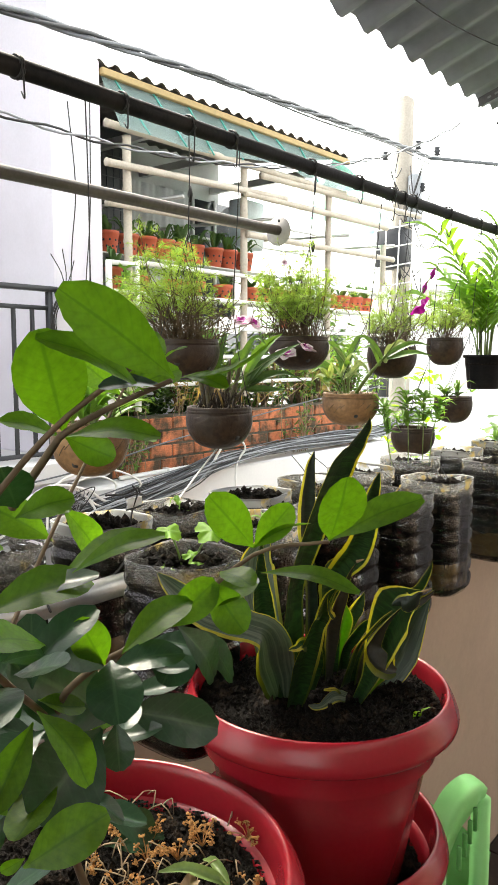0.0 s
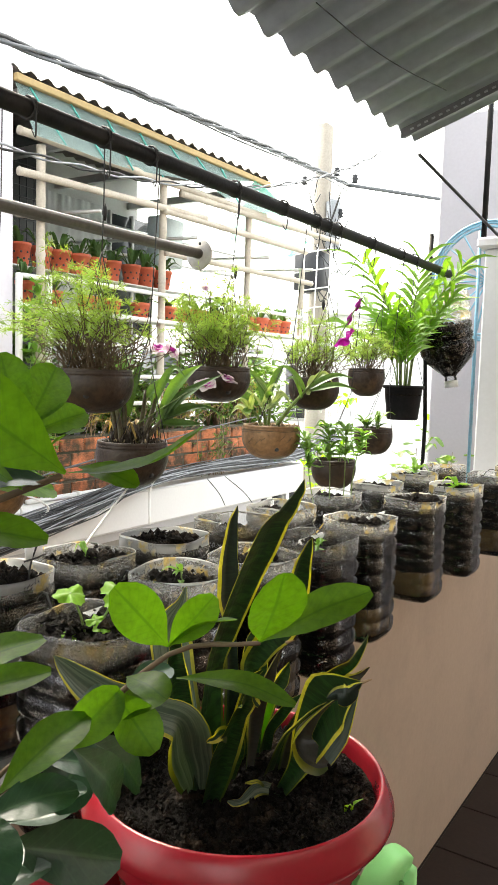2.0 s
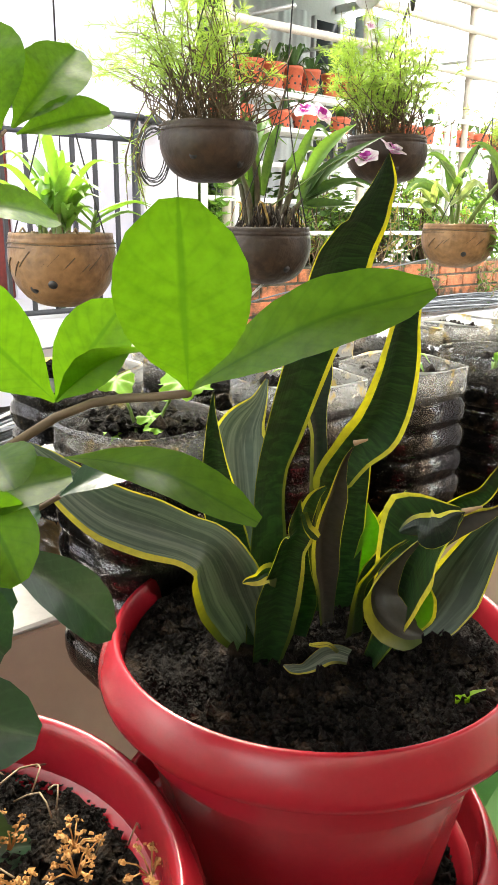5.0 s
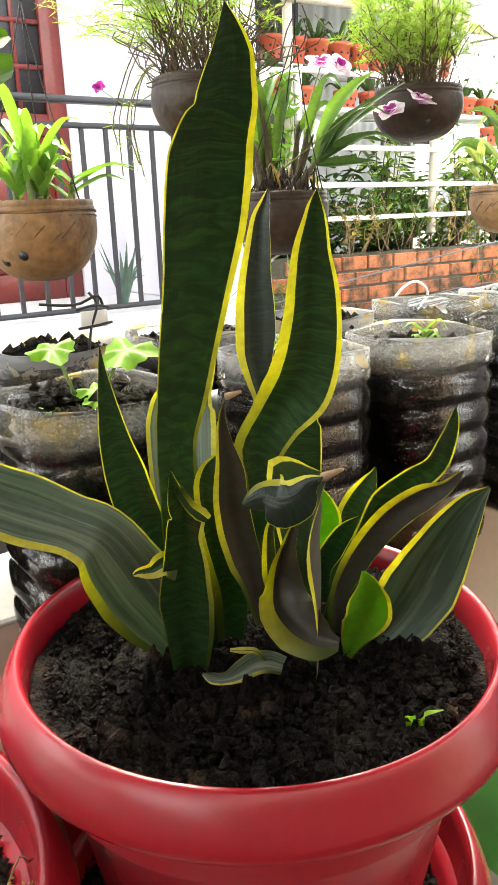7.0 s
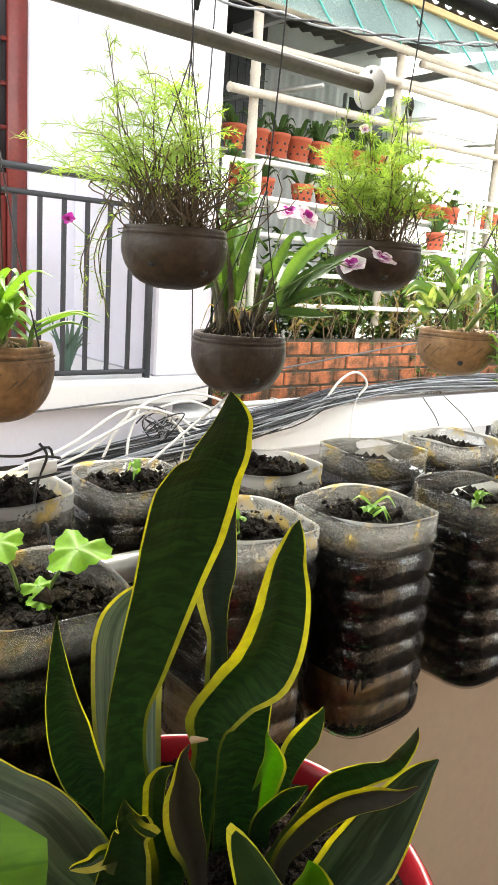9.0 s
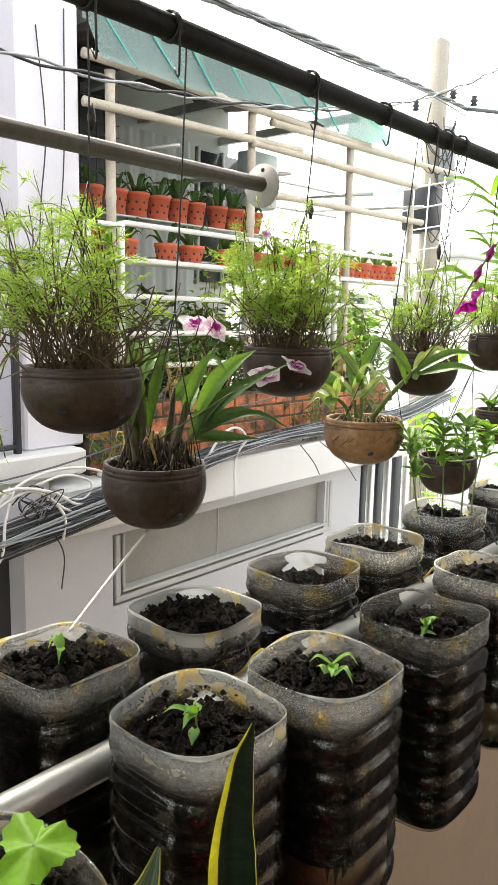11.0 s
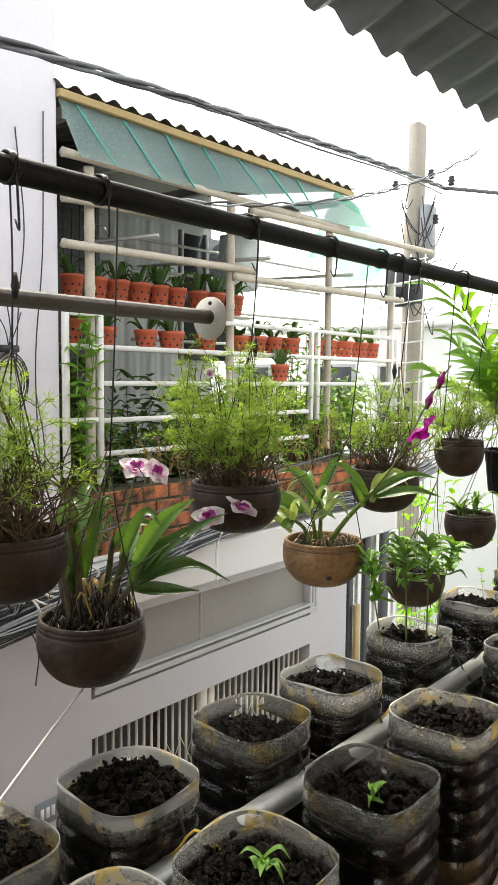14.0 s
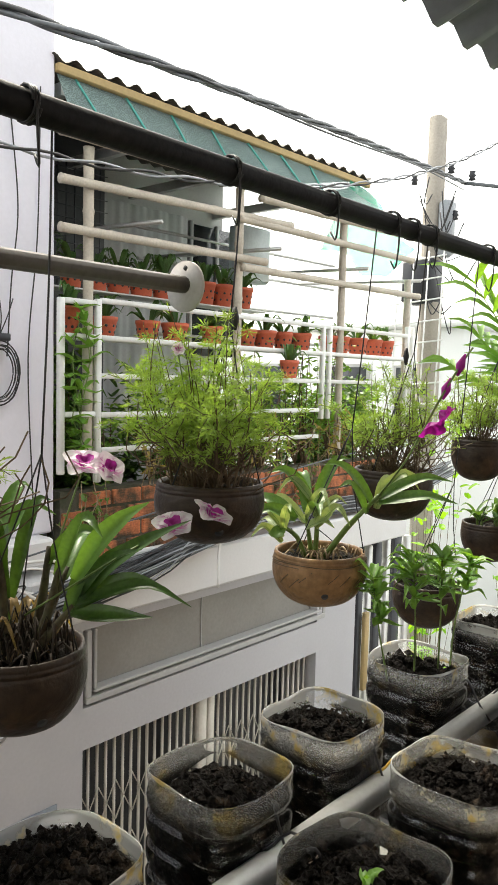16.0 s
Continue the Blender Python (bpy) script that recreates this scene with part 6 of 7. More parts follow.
for k in range(18):
    a = k * 2.4 + rng.uniform(-0.3, 0.3)
    h = Vector((math.cos(a), math.sin(a), 0))
    q = h * 0.02
    tall, out = rng.uniform(0.2, 0.47), rng.uniform(0.05, 0.26)
    path = smooth_path([q + Vector((0, 0, 0.1)), q + h * out * 0.2 + Vector((0, 0, 0.1 + tall * 0.55)), q + h * out + Vector((0, 0, 0.1 + tall))], 12)
    stem, leaf = Shape(), Shape()
    tube(stem, path, list(np.linspace(0.0032, 0.001, 13)), 5)
    for i in range(5, 13):
        for s_ in (-1, 1):
            d = (path[min(i + 1, 12)] - path[i - 1]).normalized()
            side = d.cross(Vector((0, 0, 1)))
            side = side.normalized() if side.length > 1e-3 else Vector((1, 0, 0))
            w = side * s_ + d * 0.9
            w.normalize()
            l = rng.uniform(0.09, 0.15)
            ribbon(leaf, [path[i], path[i] + w * l * 0.5 + Vector((0, 0, 0.01)), path[i] + w * l - Vector((0, 0, 0.02))], [0.006, 0.022, 0.019, 0.001], (0.4, -0.4, 0.8), 0.5, 2, 0, None, 0, 0, 0, 5)
    part("stem", stem, M_GREENSTEM, palm)
    part("frond", leaf, M_FROND, palm)
# the bamboo and steel trellis of the plant balcony
DATUM[0] = -0.024
TX = -3.05
trellis = thing("bamboo_trellis", (TX, 0, 0), "weathered bamboo poles tied into an open trellis", "trellis")


def bamboo(a, b, r=0.022):
    a, b = Vector(a), Vector(b)
    n = max(2, int((b - a).length / 0.26))
    path, rad = [], []
    for i in range(n):
        for u, k in ((0.0, 1.12), (0.06, 1.0), (0.5, 0.96), (0.94, 1.0)):
            path.append(a.lerp(b, (i + u) / n))
            rad.append(r * k)
    path.append(b)
    rad.append(r * 1.1)
    part("bamboo_pole", tube(Shape(), path, rad, 9), M_BAMBOO, trellis)


for y, z0, z1 in ((2.99, 1.45, 2.82), (3.97, 1.4, 2.84), (4.94, 1.4, 2.83), (5.75, 1.5, 2.56)):
    bamboo((0.0, y, z0), (0.0, y, z1), 0.024)
for y0, y1, za, zb in ((2.82, 5.1, 2.845, 2.855), (2.82, 4.37, 2.65, 2.705), (2.82, 4.15, 2.45, 2.475), (3.93, 5.74, 2.675, 2.69), (3.96, 5.85, 2.425, 2.45), (4.1, 6.3, 2.81, 2.86)):
    bamboo((0.035, y0, za), (0.035, y1, zb), 0.021)
for y in (3.4, 4.3, 5.2, 5.9):
    part("steel_bar", tube(Shape(), [(-1.15, y, 2.62), (0.02, y, 2.57)], 0.012, 6), M_STEEL, trellis)
for z in (2.12, 2.36, 2.6, 2.8):
    part("steel_bar", tube(Shape(), [(-1.1, 4.2, z), (-1.1, 6.4, z + 0.02)], 0.012, 6), M_STEEL, trellis)

lattice = thing("steel_lattice", (TX + 0.02, 0, 0), "white painted steel lattice with ledges for pots", "lattice")
for y, z0, z1 in ((2.835, 1.40, 2.16), (3.03, 1.35, 2.17), (4.73, 1.6, 2.17), (4.80, 1.6, 2.17), (5.74, 1.6, 2.23), (5.81, 1.6, 2.23)):
    part("upright", box(Shape(), (-0.014, y - 0.014, z0), (0.014, y + 0.014, z1), 0, 0.003), M_BAR, lattice)
for y0, y1, z in ((2.85, 3.015, 2.15), (2.85, 3.015, 2.0), (2.85, 3.015, 1.66), (3.045, 5.78, 2.165), (3.045, 5.85, 2.0), (3.045, 4.7, 1.83), (3.045, 4.7, 1.655), (3.045, 4.7, 1.495), (4.78, 5.78, 1.83)):
    part("bar", box(Shape(), (-0.012, y0, z - 0.012), (0.012, y1, z + 0.012), 0, 0.003), M_BAR, lattice)
shelf = thing("pot_shelf", (TX - 0.08, 0, 1.99), "white slatted shelf behind the lattice", "shelf")
for k in range(3):
    part("slat", box(Shape(), (-0.06 + 0.045 * k, 3.0, 0.0), (-0.03 + 0.045 * k, 5.85, 0.012), 0, 0.003), M_BAR, shelf)
shelf2 = thing("pot_shelf", (-3.36, 0, 2.235), "grey shelf with a row of orchid pots", "shelf")
for k in range(3):
    part("slat", box(Shape(), (-0.06 + 0.045 * k, 2.85, 0.0), (-0.03 + 0.045 * k, 4.5, 0.012), 0, 0.003), M_STEEL, shelf2)


def orchid_pot(at, seed, r=0.056, h=0.105, bush=8):
    """A perforated orange pot with a small leafy plant."""
    rng = random.Random(seed)
    t = thing("orchid_pot", at, "orange-red perforated orchid pot with dark strap leaves", "plant pot", "orchid pots")
    part("pot", lathe(Shape(), [(0, 0.002), (0.68 * r, 0.0), (0.72 * r, 0.005), (0.94 * r, h - 0.02), (r, h - 0.018), (r, h), (0.92 * r, h), (0.88 * r, h - 0.03)], 20), M_TERRACOTTA, t)
    sh = Shape()
    for row in range(2):
        for k in range(9):
            a = 2 * math.pi * (k + 0.5 * row) / 9 + seed
            rr = r * (0.79 + 0.09 * row) + 0.0005
            z = h * (0.3 + 0.28 * row)
            d = Vector((math.cos(a), math.sin(a), 0))
            tube(sh, [d * (rr - 0.004) + Vector((0, 0, z)), d * (rr + 0.001) + Vector((0, 0, z))], 0.0068, 7)
    # raised studs coloured like shaded holes
    part("drain_hole", sh, M_DARK, t)
    leaf = Shape()
    for k in range(bush):
        a = rng.uniform(0, 6.283)
        strap(leaf, (0.015 * math.cos(a), 0.015 * math.sin(a), h - 0.01), a, rng.uniform(0.05, 0.13), rng.uniform(0.03, 0.12), rng.uniform(0.025, 0.04), rng.uniform(0, 0.8))
    part("foliage", leaf, M_LEAF_DARK, t)


for k, y in enumerate((2.94, 3.12, 3.27, 3.41, 3.56, 3.71, 3.85, 4.03, 4.17, 4.34)):
    orchid_pot((-3.36, y, 2.248), 100 + k, 0.068 + 0.006 * math.sin(5 * k), 0.125)
for k, y in enumerate((3.13, 3.40, 3.58, 3.85, 4.12, 4.28, 4.45, 4.62, 4.92, 5.05, 5.24, 5.44, 5.6)):
    orchid_pot((TX - 0.07, y, 2.003), 120 + k, 0.066 + 0.006 * math.sin(4 * k), 0.1 + 0.02 * math.sin(3 * k) ** 2)
orchid_pot((TX - 0.05, 2.93, 2.003), 140, 0.05, 0.13)
orchid_pot((TX + 0.08, 4.33, 1.845), 141, 0.056, 0.1)
solid("pot_bracket", box(Shape(), (TX, 4.25, 1.833), (TX + 0.14, 4.41, 1.843)), M_BAR, "small white bracket holding an orchid pot", "bracket", "thing")

# shade net under the roof edge, with its seams, and the batten
def cloth(x0, y0, y1, top, low, bulge, material, name, label, n=26, m=8):
    sh = Shape()
    v, uv = [], []
    for i in range(n + 1):
        u = i / n
        y = y0 + (y1 - y0) * u
        zt, zb = top(u), low(u)
        for j in range(m + 1):
            w = j / m
            v.append((x0 + bulge(u, w), y + 0.05 * w, zt + (zb - zt) * w))
            uv.append((y, zt + (zb - zt) * w, 0))
    sh.add(v, [(i * (m + 1) + j, i * (m + 1) + j + 1, (i + 1) * (m + 1) + j + 1, (i + 1) * (m + 1) + j) for i in range(n) for j in range(m)], 0, uv)
    t = thing(name, (0, 0, 0), label, "net")
    part("cloth", sh, material, t)
    return t, v, m


net, v, m = cloth(-3.06, 2.83, 5.2, lambda u: 3.085 + 0.02 * u, lambda u: 2.83 + 0.06 * u - 0.02 * math.sin(9 * u), lambda u, w: 0.09 * w * (1 + 0.3 * math.sin(14 * u)), M_NET, "shade_net", "grey-green shade net sagging under the roof edge")
for i in (1, 4, 7, 10, 13, 16, 19):
    part("seam", tube(Shape(), [Vector(p) + Vector((0.006, 0.012 * j, 0)) for j, p in enumerate(v[i * (m + 1) : (i + 1) * (m + 1)])], 0.0055, 5), M_SEAM, net, "turquoise woven seam")
cloth(-3.02, 4.95, 5.8, lambda u: 3.08 - 0.3 * u, lambda u: 2.68 - 0.1 * u + 0.03 * math.sin(8 * u), lambda u, w: 0.05 * math.sin(6 * u) - 0.25 * w, M_NET_GREEN, "shade_net", "bright green net hanging at the corner of the trellis", 14, 8)
solid("trim_batten", box(Shape(), (-3.062, 2.82, 3.085), (-3.03, 5.2, 3.122), 0, 0.004), M_YELLOWWOOD, "yellow painted batten under the roof edge")
sh = Shape()
for y in (2.9, 3.6, 4.3, 5.1):
    box(sh, (-4.5, y - 0.02, 3.02), (-3.1, y + 0.02, 3.075))
solid("roof_rafters", sh, M_STEEL, "thin steel rafters under the roof")

# the room's back: curtain, window, cabinet
sh = Shape()
n = 60
v = []
for i in range(n + 1):
    y = 3.95 + 0.85 * i / n
    for z in (1.1, 2.98):
        v.append((-4.31 + 0.006 * math.sin(i * 0.5) + 0.003 * math.sin(i * 1.3), y, z))
sh.add(v, [(2 * i, 2 * i + 2, 2 * i + 3, 2 * i + 1) for i in range(n)])
solid("curtain", sh, M_CURTAIN, "grey hanging curtain at the back wall", "curtain", "thing", True)
win = thing("window_1", (-4.34, 5.0, 2.2), "dark window pane in the back wall", "window", kind="structure")
part("pane", box(Shape(), (-0.01, -0.15, -0.2), (0.012, 0.35, 0.75), 0), M_GLASS_DARK, win)
for y in (-0.17, 0.1, 0.35):
    part("window_frame", box(Shape(), (-0.01, y, -0.22), (0.03, y + 0.03, 0.77), 0, 0.004), M_GREYWALL, win)
grille = thing("window_grille", (-4.0, 3.35, 2.2), "dark wire grille beside the pillar", "grille")
for k in range(9):
    part("bar", tube(Shape(), [(0, 0.06 * k - 0.05, 0.15), (0, 0.06 * k - 0.05, 0.85)], 0.004, 5), M_DARKIRON, grille)
for k in range(10):
    part("bar", tube(Shape(), [(0.004, -0.08, 0.18 + 0.07 * k), (0.004, 0.48, 0.18 + 0.07 * k)], 0.003, 5), M_DARKIRON, grille)
# solid box, its near-black colour replaces the unlit inside
solid("wall_side_dark", box(Shape(), (-4.35, 3.0, 0.985), (-4.05, 3.85, 3.2)), M_DARK, "near-black box in place of the dark window beside the grille")
cab = thing("wall_cabinet", (-3.62, 4.62, 2.47), "pale blue metal cabinet on the trellis", "cabinet")
part("body", box(Shape(), (-0.12, 0, 0), (0.0, 0.28, 0.36), 0, 0.008), mat("pale blue steel", (0.5, 0.58, 0.62), 0.5, 0.1), cab)
part("door", box(Shape(), (0.002, 0.01, 0.01), (0.012, 0.27, 0.35), 0, 0.004), mat("pale grey steel", (0.6, 0.64, 0.66), 0.5, 0.1), cab)

# shrubs behind the lattice and on the brick wall
def shrub(at, seed, size, count, leaf_size, material, label, stems=9, name="shrub", drop=0.0):
    rng = random.Random(seed)
    t = thing(name, at, label, "shrub", "balcony shrubs")
    wood, leaf = Shape(), Shape()
    for _ in range(stems):
        p = Vector((0, 0, 0))
        tip = Vector((rng.gauss(0, 0.32) * size[0], rng.gauss(0, 0.42) * size[1], size[2] * rng.uniform(0.55, 1.0)))
        path = smooth_path([p, tip * 0.45 + Vector((rng.gauss(0, 0.03), rng.gauss(0, 0.03), 0.03)), tip], 6)
        tube(wood, path, list(np.linspace(0.006, 0.0015, 7)), 5)
        for _ in range(count // stems):
            s = path[rng.randint(2, 6)] + Vector((rng.gauss(0, 0.05), rng.gauss(0, 0.05), rng.gauss(0, 0.05)))
            strap(leaf, s, rng.uniform(0, 6.283), leaf_size * rng.uniform(0.6, 1.2), leaf_size * rng.uniform(-0.4, 0.6), leaf_size * 0.42, rng.uniform(0, 1.0))
    part("stem", wood, M_STEM, t)
    part("foliage", leaf, material, t)
    return t


M_LEAF_MID = leafy("mid green leaf", (0.11, 0.21, 0.05), 0.35, 0.45, 0.4)
for k, (x, y, sx, sy, sz, ls, m_) in enumerate(((-3.55, 3.5, 0.5, 0.6, 0.95, 0.09, M_LEAF_DARK), (-3.5, 3.95, 0.5, 0.5, 0.8, 0.08, M_LEAF_DARK), (-3.45, 4.5, 0.5, 0.6, 0.9, 0.09, M_LEAF_MID), (-3.5, 5.1, 0.5, 0.6, 0.95, 0.09, M_LEAF_DARK), (-3.45, 5.6, 0.4, 0.5, 0.9, 0.09, M_LEAF_MID), (-3.35, 3.0, 0.15, 0.2, 0.95, 0.1, M_LEAF_MID))):
    shrub((x, y, 0.985), 200 + k, (sx, sy, sz), 560, ls * 1.1, m_, "dark green leafy shrub behind the lattice")
for k, (y, sz, ls, m_) in enumerate(((3.1, 0.42, 0.05, M_LEAF_BRIGHT), (3.45, 0.35, 0.05, M_LEAF_MID), (3.9, 0.4, 0.055, M_LEAF_MID), (4.3, 0.32, 0.05, M_LEAF_DARK), (4.7, 0.4, 0.06, M_LEAF_BRIGHT), (5.1, 0.4, 0.06, M_LEAF_BRIGHT), (5.4, 0.45, 0.06, M_LEAF_MID))):
    shrub((-3.14, y, 1.32), 220 + k, (0.14, 0.3, sz), 210, ls, m_, "light green potted shrub on the brick wall")
for k, (y, sz) in enumerate(((4.25, 0.72), (4.6, 0.62), (4.95, 0.75), (3.7, 0.82), (4.7, 0.92))):
    shrub((-3.12, y, 1.32), 240 + k, (0.1, 0.22, sz), 150, 0.055, (M_LEAF_BRIGHT, M_LEAF_FINE)[k % 2], "tall leafy shrub with yellow-green shoots on the brick wall", 7)
climb = thing("climbing_plant", (TX + 0.04, 2.93, 1.40), "bright climbing plant on the white lattice", "climbing plant")
rng = random.Random(240)
stem, leaf = Shape(), Shape()
for k in range(3):
    path = smooth_path([(0.01, rng.gauss(0, 0.04), 0), (0.01, rng.gauss(0, 0.05), 0.25), (0.0, rng.gauss(0, 0.05), 0.5), (0.0, rng.gauss(0, 0.04), 0.72)], 12)
    tube(stem, path, 0.0025, 5)
    for p in path[1:]:
        for _ in range(2):
            strap(leaf, p, rng.uniform(0, 6.283), rng.uniform(0.06, 0.12), rng.uniform(-0.03, 0.04), rng.uniform(0.025, 0.04), rng.uniform(0.2, 1.2))
part("stem", stem, M_GREENSTEM, climb)
part("foliage", leaf, M_LEAF_BRIGHT, climb)

# the neighbour's railing and door
railing = thing("balcony_railing", (-3.04, 0, 1.145), "dark grey iron balcony railing", "railing")
part("top_rail", box(Shape(), (-0.025, -2.8, 0.825), (0.025, 2.50, 0.85), 0, 0.004), M_DARKIRON, railing)
part("rail_bar", box(Shape(), (-0.012, -2.8, 0.735), (0.012, 2.47, 0.755)), M_DARKIRON, railing)
part("rail_bar", box(Shape(), (-0.012, -2.8, 0.02), (0.012, 2.47, 0.04)), M_DARKIRON, railing)
mesh = box(Shape(), (-0.008, -0.008, 0.04), (0.008, 0.008, 0.735)).mesh("baluster", M_DARKIRON, smooth=False)
for k in range(30):
    b = part("baluster", mesh, None, railing)
    b.location.y = 2.36 - 0.104 * k
for y in (2.46, 1.50, 0.4):
    part("post", box(Shape(), (-0.014, y - 0.014, -0.02), (0.014, y + 0.014, 0.825), 0, 0.003), M_DARKIRON, railing)
door = thing("door_1", (-3.95, 1.66, 1.145), "dark red lacquered wooden door with glass panes", "door", kind="structure")
for y0, y1, z0, z1 in ((0.0, 0.1, 0.0, 2.1), (0.5, 0.6, 0.0, 2.1), (0.1, 0.5, 0.0, 0.14), (0.1, 0.5, 0.8, 0.9), (0.1, 0.5, 1.98, 2.1)):
    part("door_frame", box(Shape(), (-0.02, y0, z0), (0.03, y1, z1), 0, 0.006), M_DOOR, door)
part("door_panel", box(Shape(), (-0.005, 0.1, 0.14), (0.018, 0.5, 0.8), 0, 0.01), M_DOOR, door)
part("pane", box(Shape(), (-0.004, 0.1, 0.9), (0.006, 0.5, 1.98)), M_GLASS_DARK, door, "dark glass pane of the door")
for z in (1.1, 1.3, 1.5, 1.7, 1.85):
    part("glazing_bar", box(Shape(), (0.007, 0.1, z), (0.02, 0.5, z + 0.022), 0, 0.003), M_DOOR, door)
for y in (0.22, 0.36):
    part("glazing_bar", box(Shape(), (0.007, y, 0.9), (0.018, y + 0.02, 1.98), 0, 0.003), M_DOOR, door)
aloe = thing("aloe_plant", (-3.2, 2.15, 1.145), "grey-green spiky plant behind the railing", "plant")
sh = Shape()
for k in range(14):
    a = k * 2.4
    ribbon(sh, [(0, 0, 0), (0.04 * math.cos(a), 0.04 * math.sin(a), 0.12), (0.1 * math.cos(a), 0.1 * math.sin(a), 0.22 + 0.08 * math.sin(k))], [0.03, 0.03, 0.002], (math.cos(a + 3.14), math.sin(a + 3.14), 0.6), 0.6, 4, 0, None, 0.004)
part("foliage", sh, leafy("blue green leaf", (0.1, 0.17, 0.13), 0.1), aloe)

# the gate
gate = thing("folding_gate", (-3.07, 0, 0), "cream steel folding gate below the white ledge", "gate")
upright = tube(Shape(), [(0, 0, -2.58), (0, 0, 0.11)], 0.008, 6).mesh("gate_bar", M_GATE)
for k in range(34):
    y = 2.97 + 0.052 * k
    if 3.72 < y < 3.86:
        continue
    b = part("gate_bar", upright, None, gate)
    b.location.y = y
for row in range(8):
    z = -0.12 - 0.3 * row
    for y0, y1 in ((2.97, 3.70), (3.88, 4.70)):
        sh = Shape()
        n = int((y1 - y0) / 0.104)
        for k in range(n):
            ya = y0 + 0.104 * k
            tube(sh, [(0.012, ya, z), (0.012, ya + 0.052, z - 0.1), (0.012, ya + 0.104, z)], 0.004, 4)
            tube(sh, [(0.014, ya, z - 0.2), (0.014, ya + 0.052, z - 0.1), (0.014, ya + 0.104, z - 0.2)], 0.004, 4)
        part("gate_brace", sh, M_GATE, gate)
part("gate_post", box(Shape(), (-0.02, 3.73, -2.6), (0.03, 3.79, 0.118), 0, 0.004), M_GATE, gate)
part("gate_post", box(Shape(), (-0.02, 3.80, -2.6), (0.03, 3.85, 0.118), 0, 0.004), M_GATE, gate)
# solid box; the shade of the hall is its colour
solid("wall_behind_gate", box(Shape(), (-3.6, 2.94, -2.6), (-3.25, 4.72, 0.37)), M_DARK, "near-black box in place of the unlit hall behind the gate")
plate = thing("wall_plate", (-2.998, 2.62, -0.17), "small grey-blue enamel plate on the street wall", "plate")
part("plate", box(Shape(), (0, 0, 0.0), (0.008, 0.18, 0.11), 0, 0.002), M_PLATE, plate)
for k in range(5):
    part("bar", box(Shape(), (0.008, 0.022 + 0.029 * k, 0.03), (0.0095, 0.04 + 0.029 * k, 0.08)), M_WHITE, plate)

# strips and posts beyond the end of the wall
fence = thing("sheet_fence", (-3.05, 5.2, 0), "dark grey metal posts and sheets beside the wall", "fence")
for k, (y, w, z) in enumerate(((0.06, 0.06, 0.75), (0.18, 0.05, 0.7), (0.27, 0.08, 0.8), (0.42, 0.05, 0.72), (0.52, 0.1, 0.78), (0.7, 0.06, 0.7))):
    part("post", box(Shape(), (-0.05, y, -2.6), (0.0, y + w, z), 0, 0.004), (M_DARKIRON, M_STEEL)[k % 2], fence)
part("yellow_post", box(Shape(), (0.01, 0.1, -0.3), (0.04, 0.15, 0.25), 0, 0.003), M_YELLOWWOOD, fence)

# cables: the bundle along the ledge, white loops, the overhead twists
rng = random.Random(300)
BUNDLE = [(-2.86, 0.4, 0.62), (-2.84, 1.3, 0.70), (-2.83, 1.95, 0.80), (-2.83, 2.5, 0.875), (-2.85, 3.1, 0.95), (-2.87, 3.55, 1.035), (-2.93, 4.2, 1.045), (-2.95, 4.9, 1.05), (-2.95, 5.55, 1.05), (-3.1, 6.6, 1.15)]
bundle = thing("cable_bundle", (0, 0, 0), "thick bundle of grey telephone cables along the ledge", "cables")
for k in range(84):
    a, q = rng.uniform(0, 6.283), math.sqrt(rng.random()) * (1.25 if k % 6 == 0 else 1.0)
    pts = []
    for i, p in enumerate(BUNDLE):
        wide = (1.0, 1.1, 1.2, 1.15, 1.0, 0.65, 0.62, 0.8, 0.9, 1.0)[i]
        a += rng.gauss(0, 0.35)
        up = q * math.sin(a)
        pts.append(Vector(p) + Vector((q * math.cos(a) * 0.055 * wide, rng.gauss(0, 0.05), (max(up, -0.4 if i > 4 else -1)) * 0.06 * wide + rng.gauss(0, 0.009))))
    part("cable", tube(Shape(), smooth_path(pts, 36), rng.uniform(0.0026, 0.0046), 5, caps=False), (M_CABLE, M_CABLE_DARK, M_CABLE_PALE, M_CABLE, M_CABLE_DARK)[k % 5], bundle)


def loose(pts, r, material, label, name="cable", n=24):
    return solid(name, tube(Shape(), smooth_path(pts, n), r, 6), material, label, "cable", "thing", True)


loose([(-2.80, 1.3, 0.72), (-2.78, 1.9, 0.9), (-2.76, 2.2, 1.06), (-2.78, 2.45, 1.02), (-2.82, 2.62, 0.93), (-2.84, 2.9, 0.9)], 0.007, M_CABLE_WHITE, "looped white cable over the bundle")
loose([(-2.80, 1.5, 0.74), (-2.77, 2.0, 0.88), (-2.77, 2.3, 1.08), (-2.8, 2.6, 1.1), (-2.83, 2.85, 1.0), (-2.85, 2.8, 0.92)], 0.006, M_CABLE_WHITE, "looped white cable over the bundle")
loose([(-2.79, 1.7, 0.78), (-2.76, 2.1, 0.96), (-2.78, 2.35, 1.04), (-2.80, 2.55, 0.92), (-2.84, 2.75, 0.88)], 0.006, M_CABLE_WHITE, "looped white cable over the bundle")
loose([(-2.86, 2.419, 1.037), (-2.87, 2.576, 1.059), (-2.88, 2.71, 1.016), (-2.88, 2.722, 0.968), (-2.86, 2.642, 0.941), (-2.84, 2.46, 1.01)], 0.006, M_CABLE_WHITE, "looped white cable over the bundle")
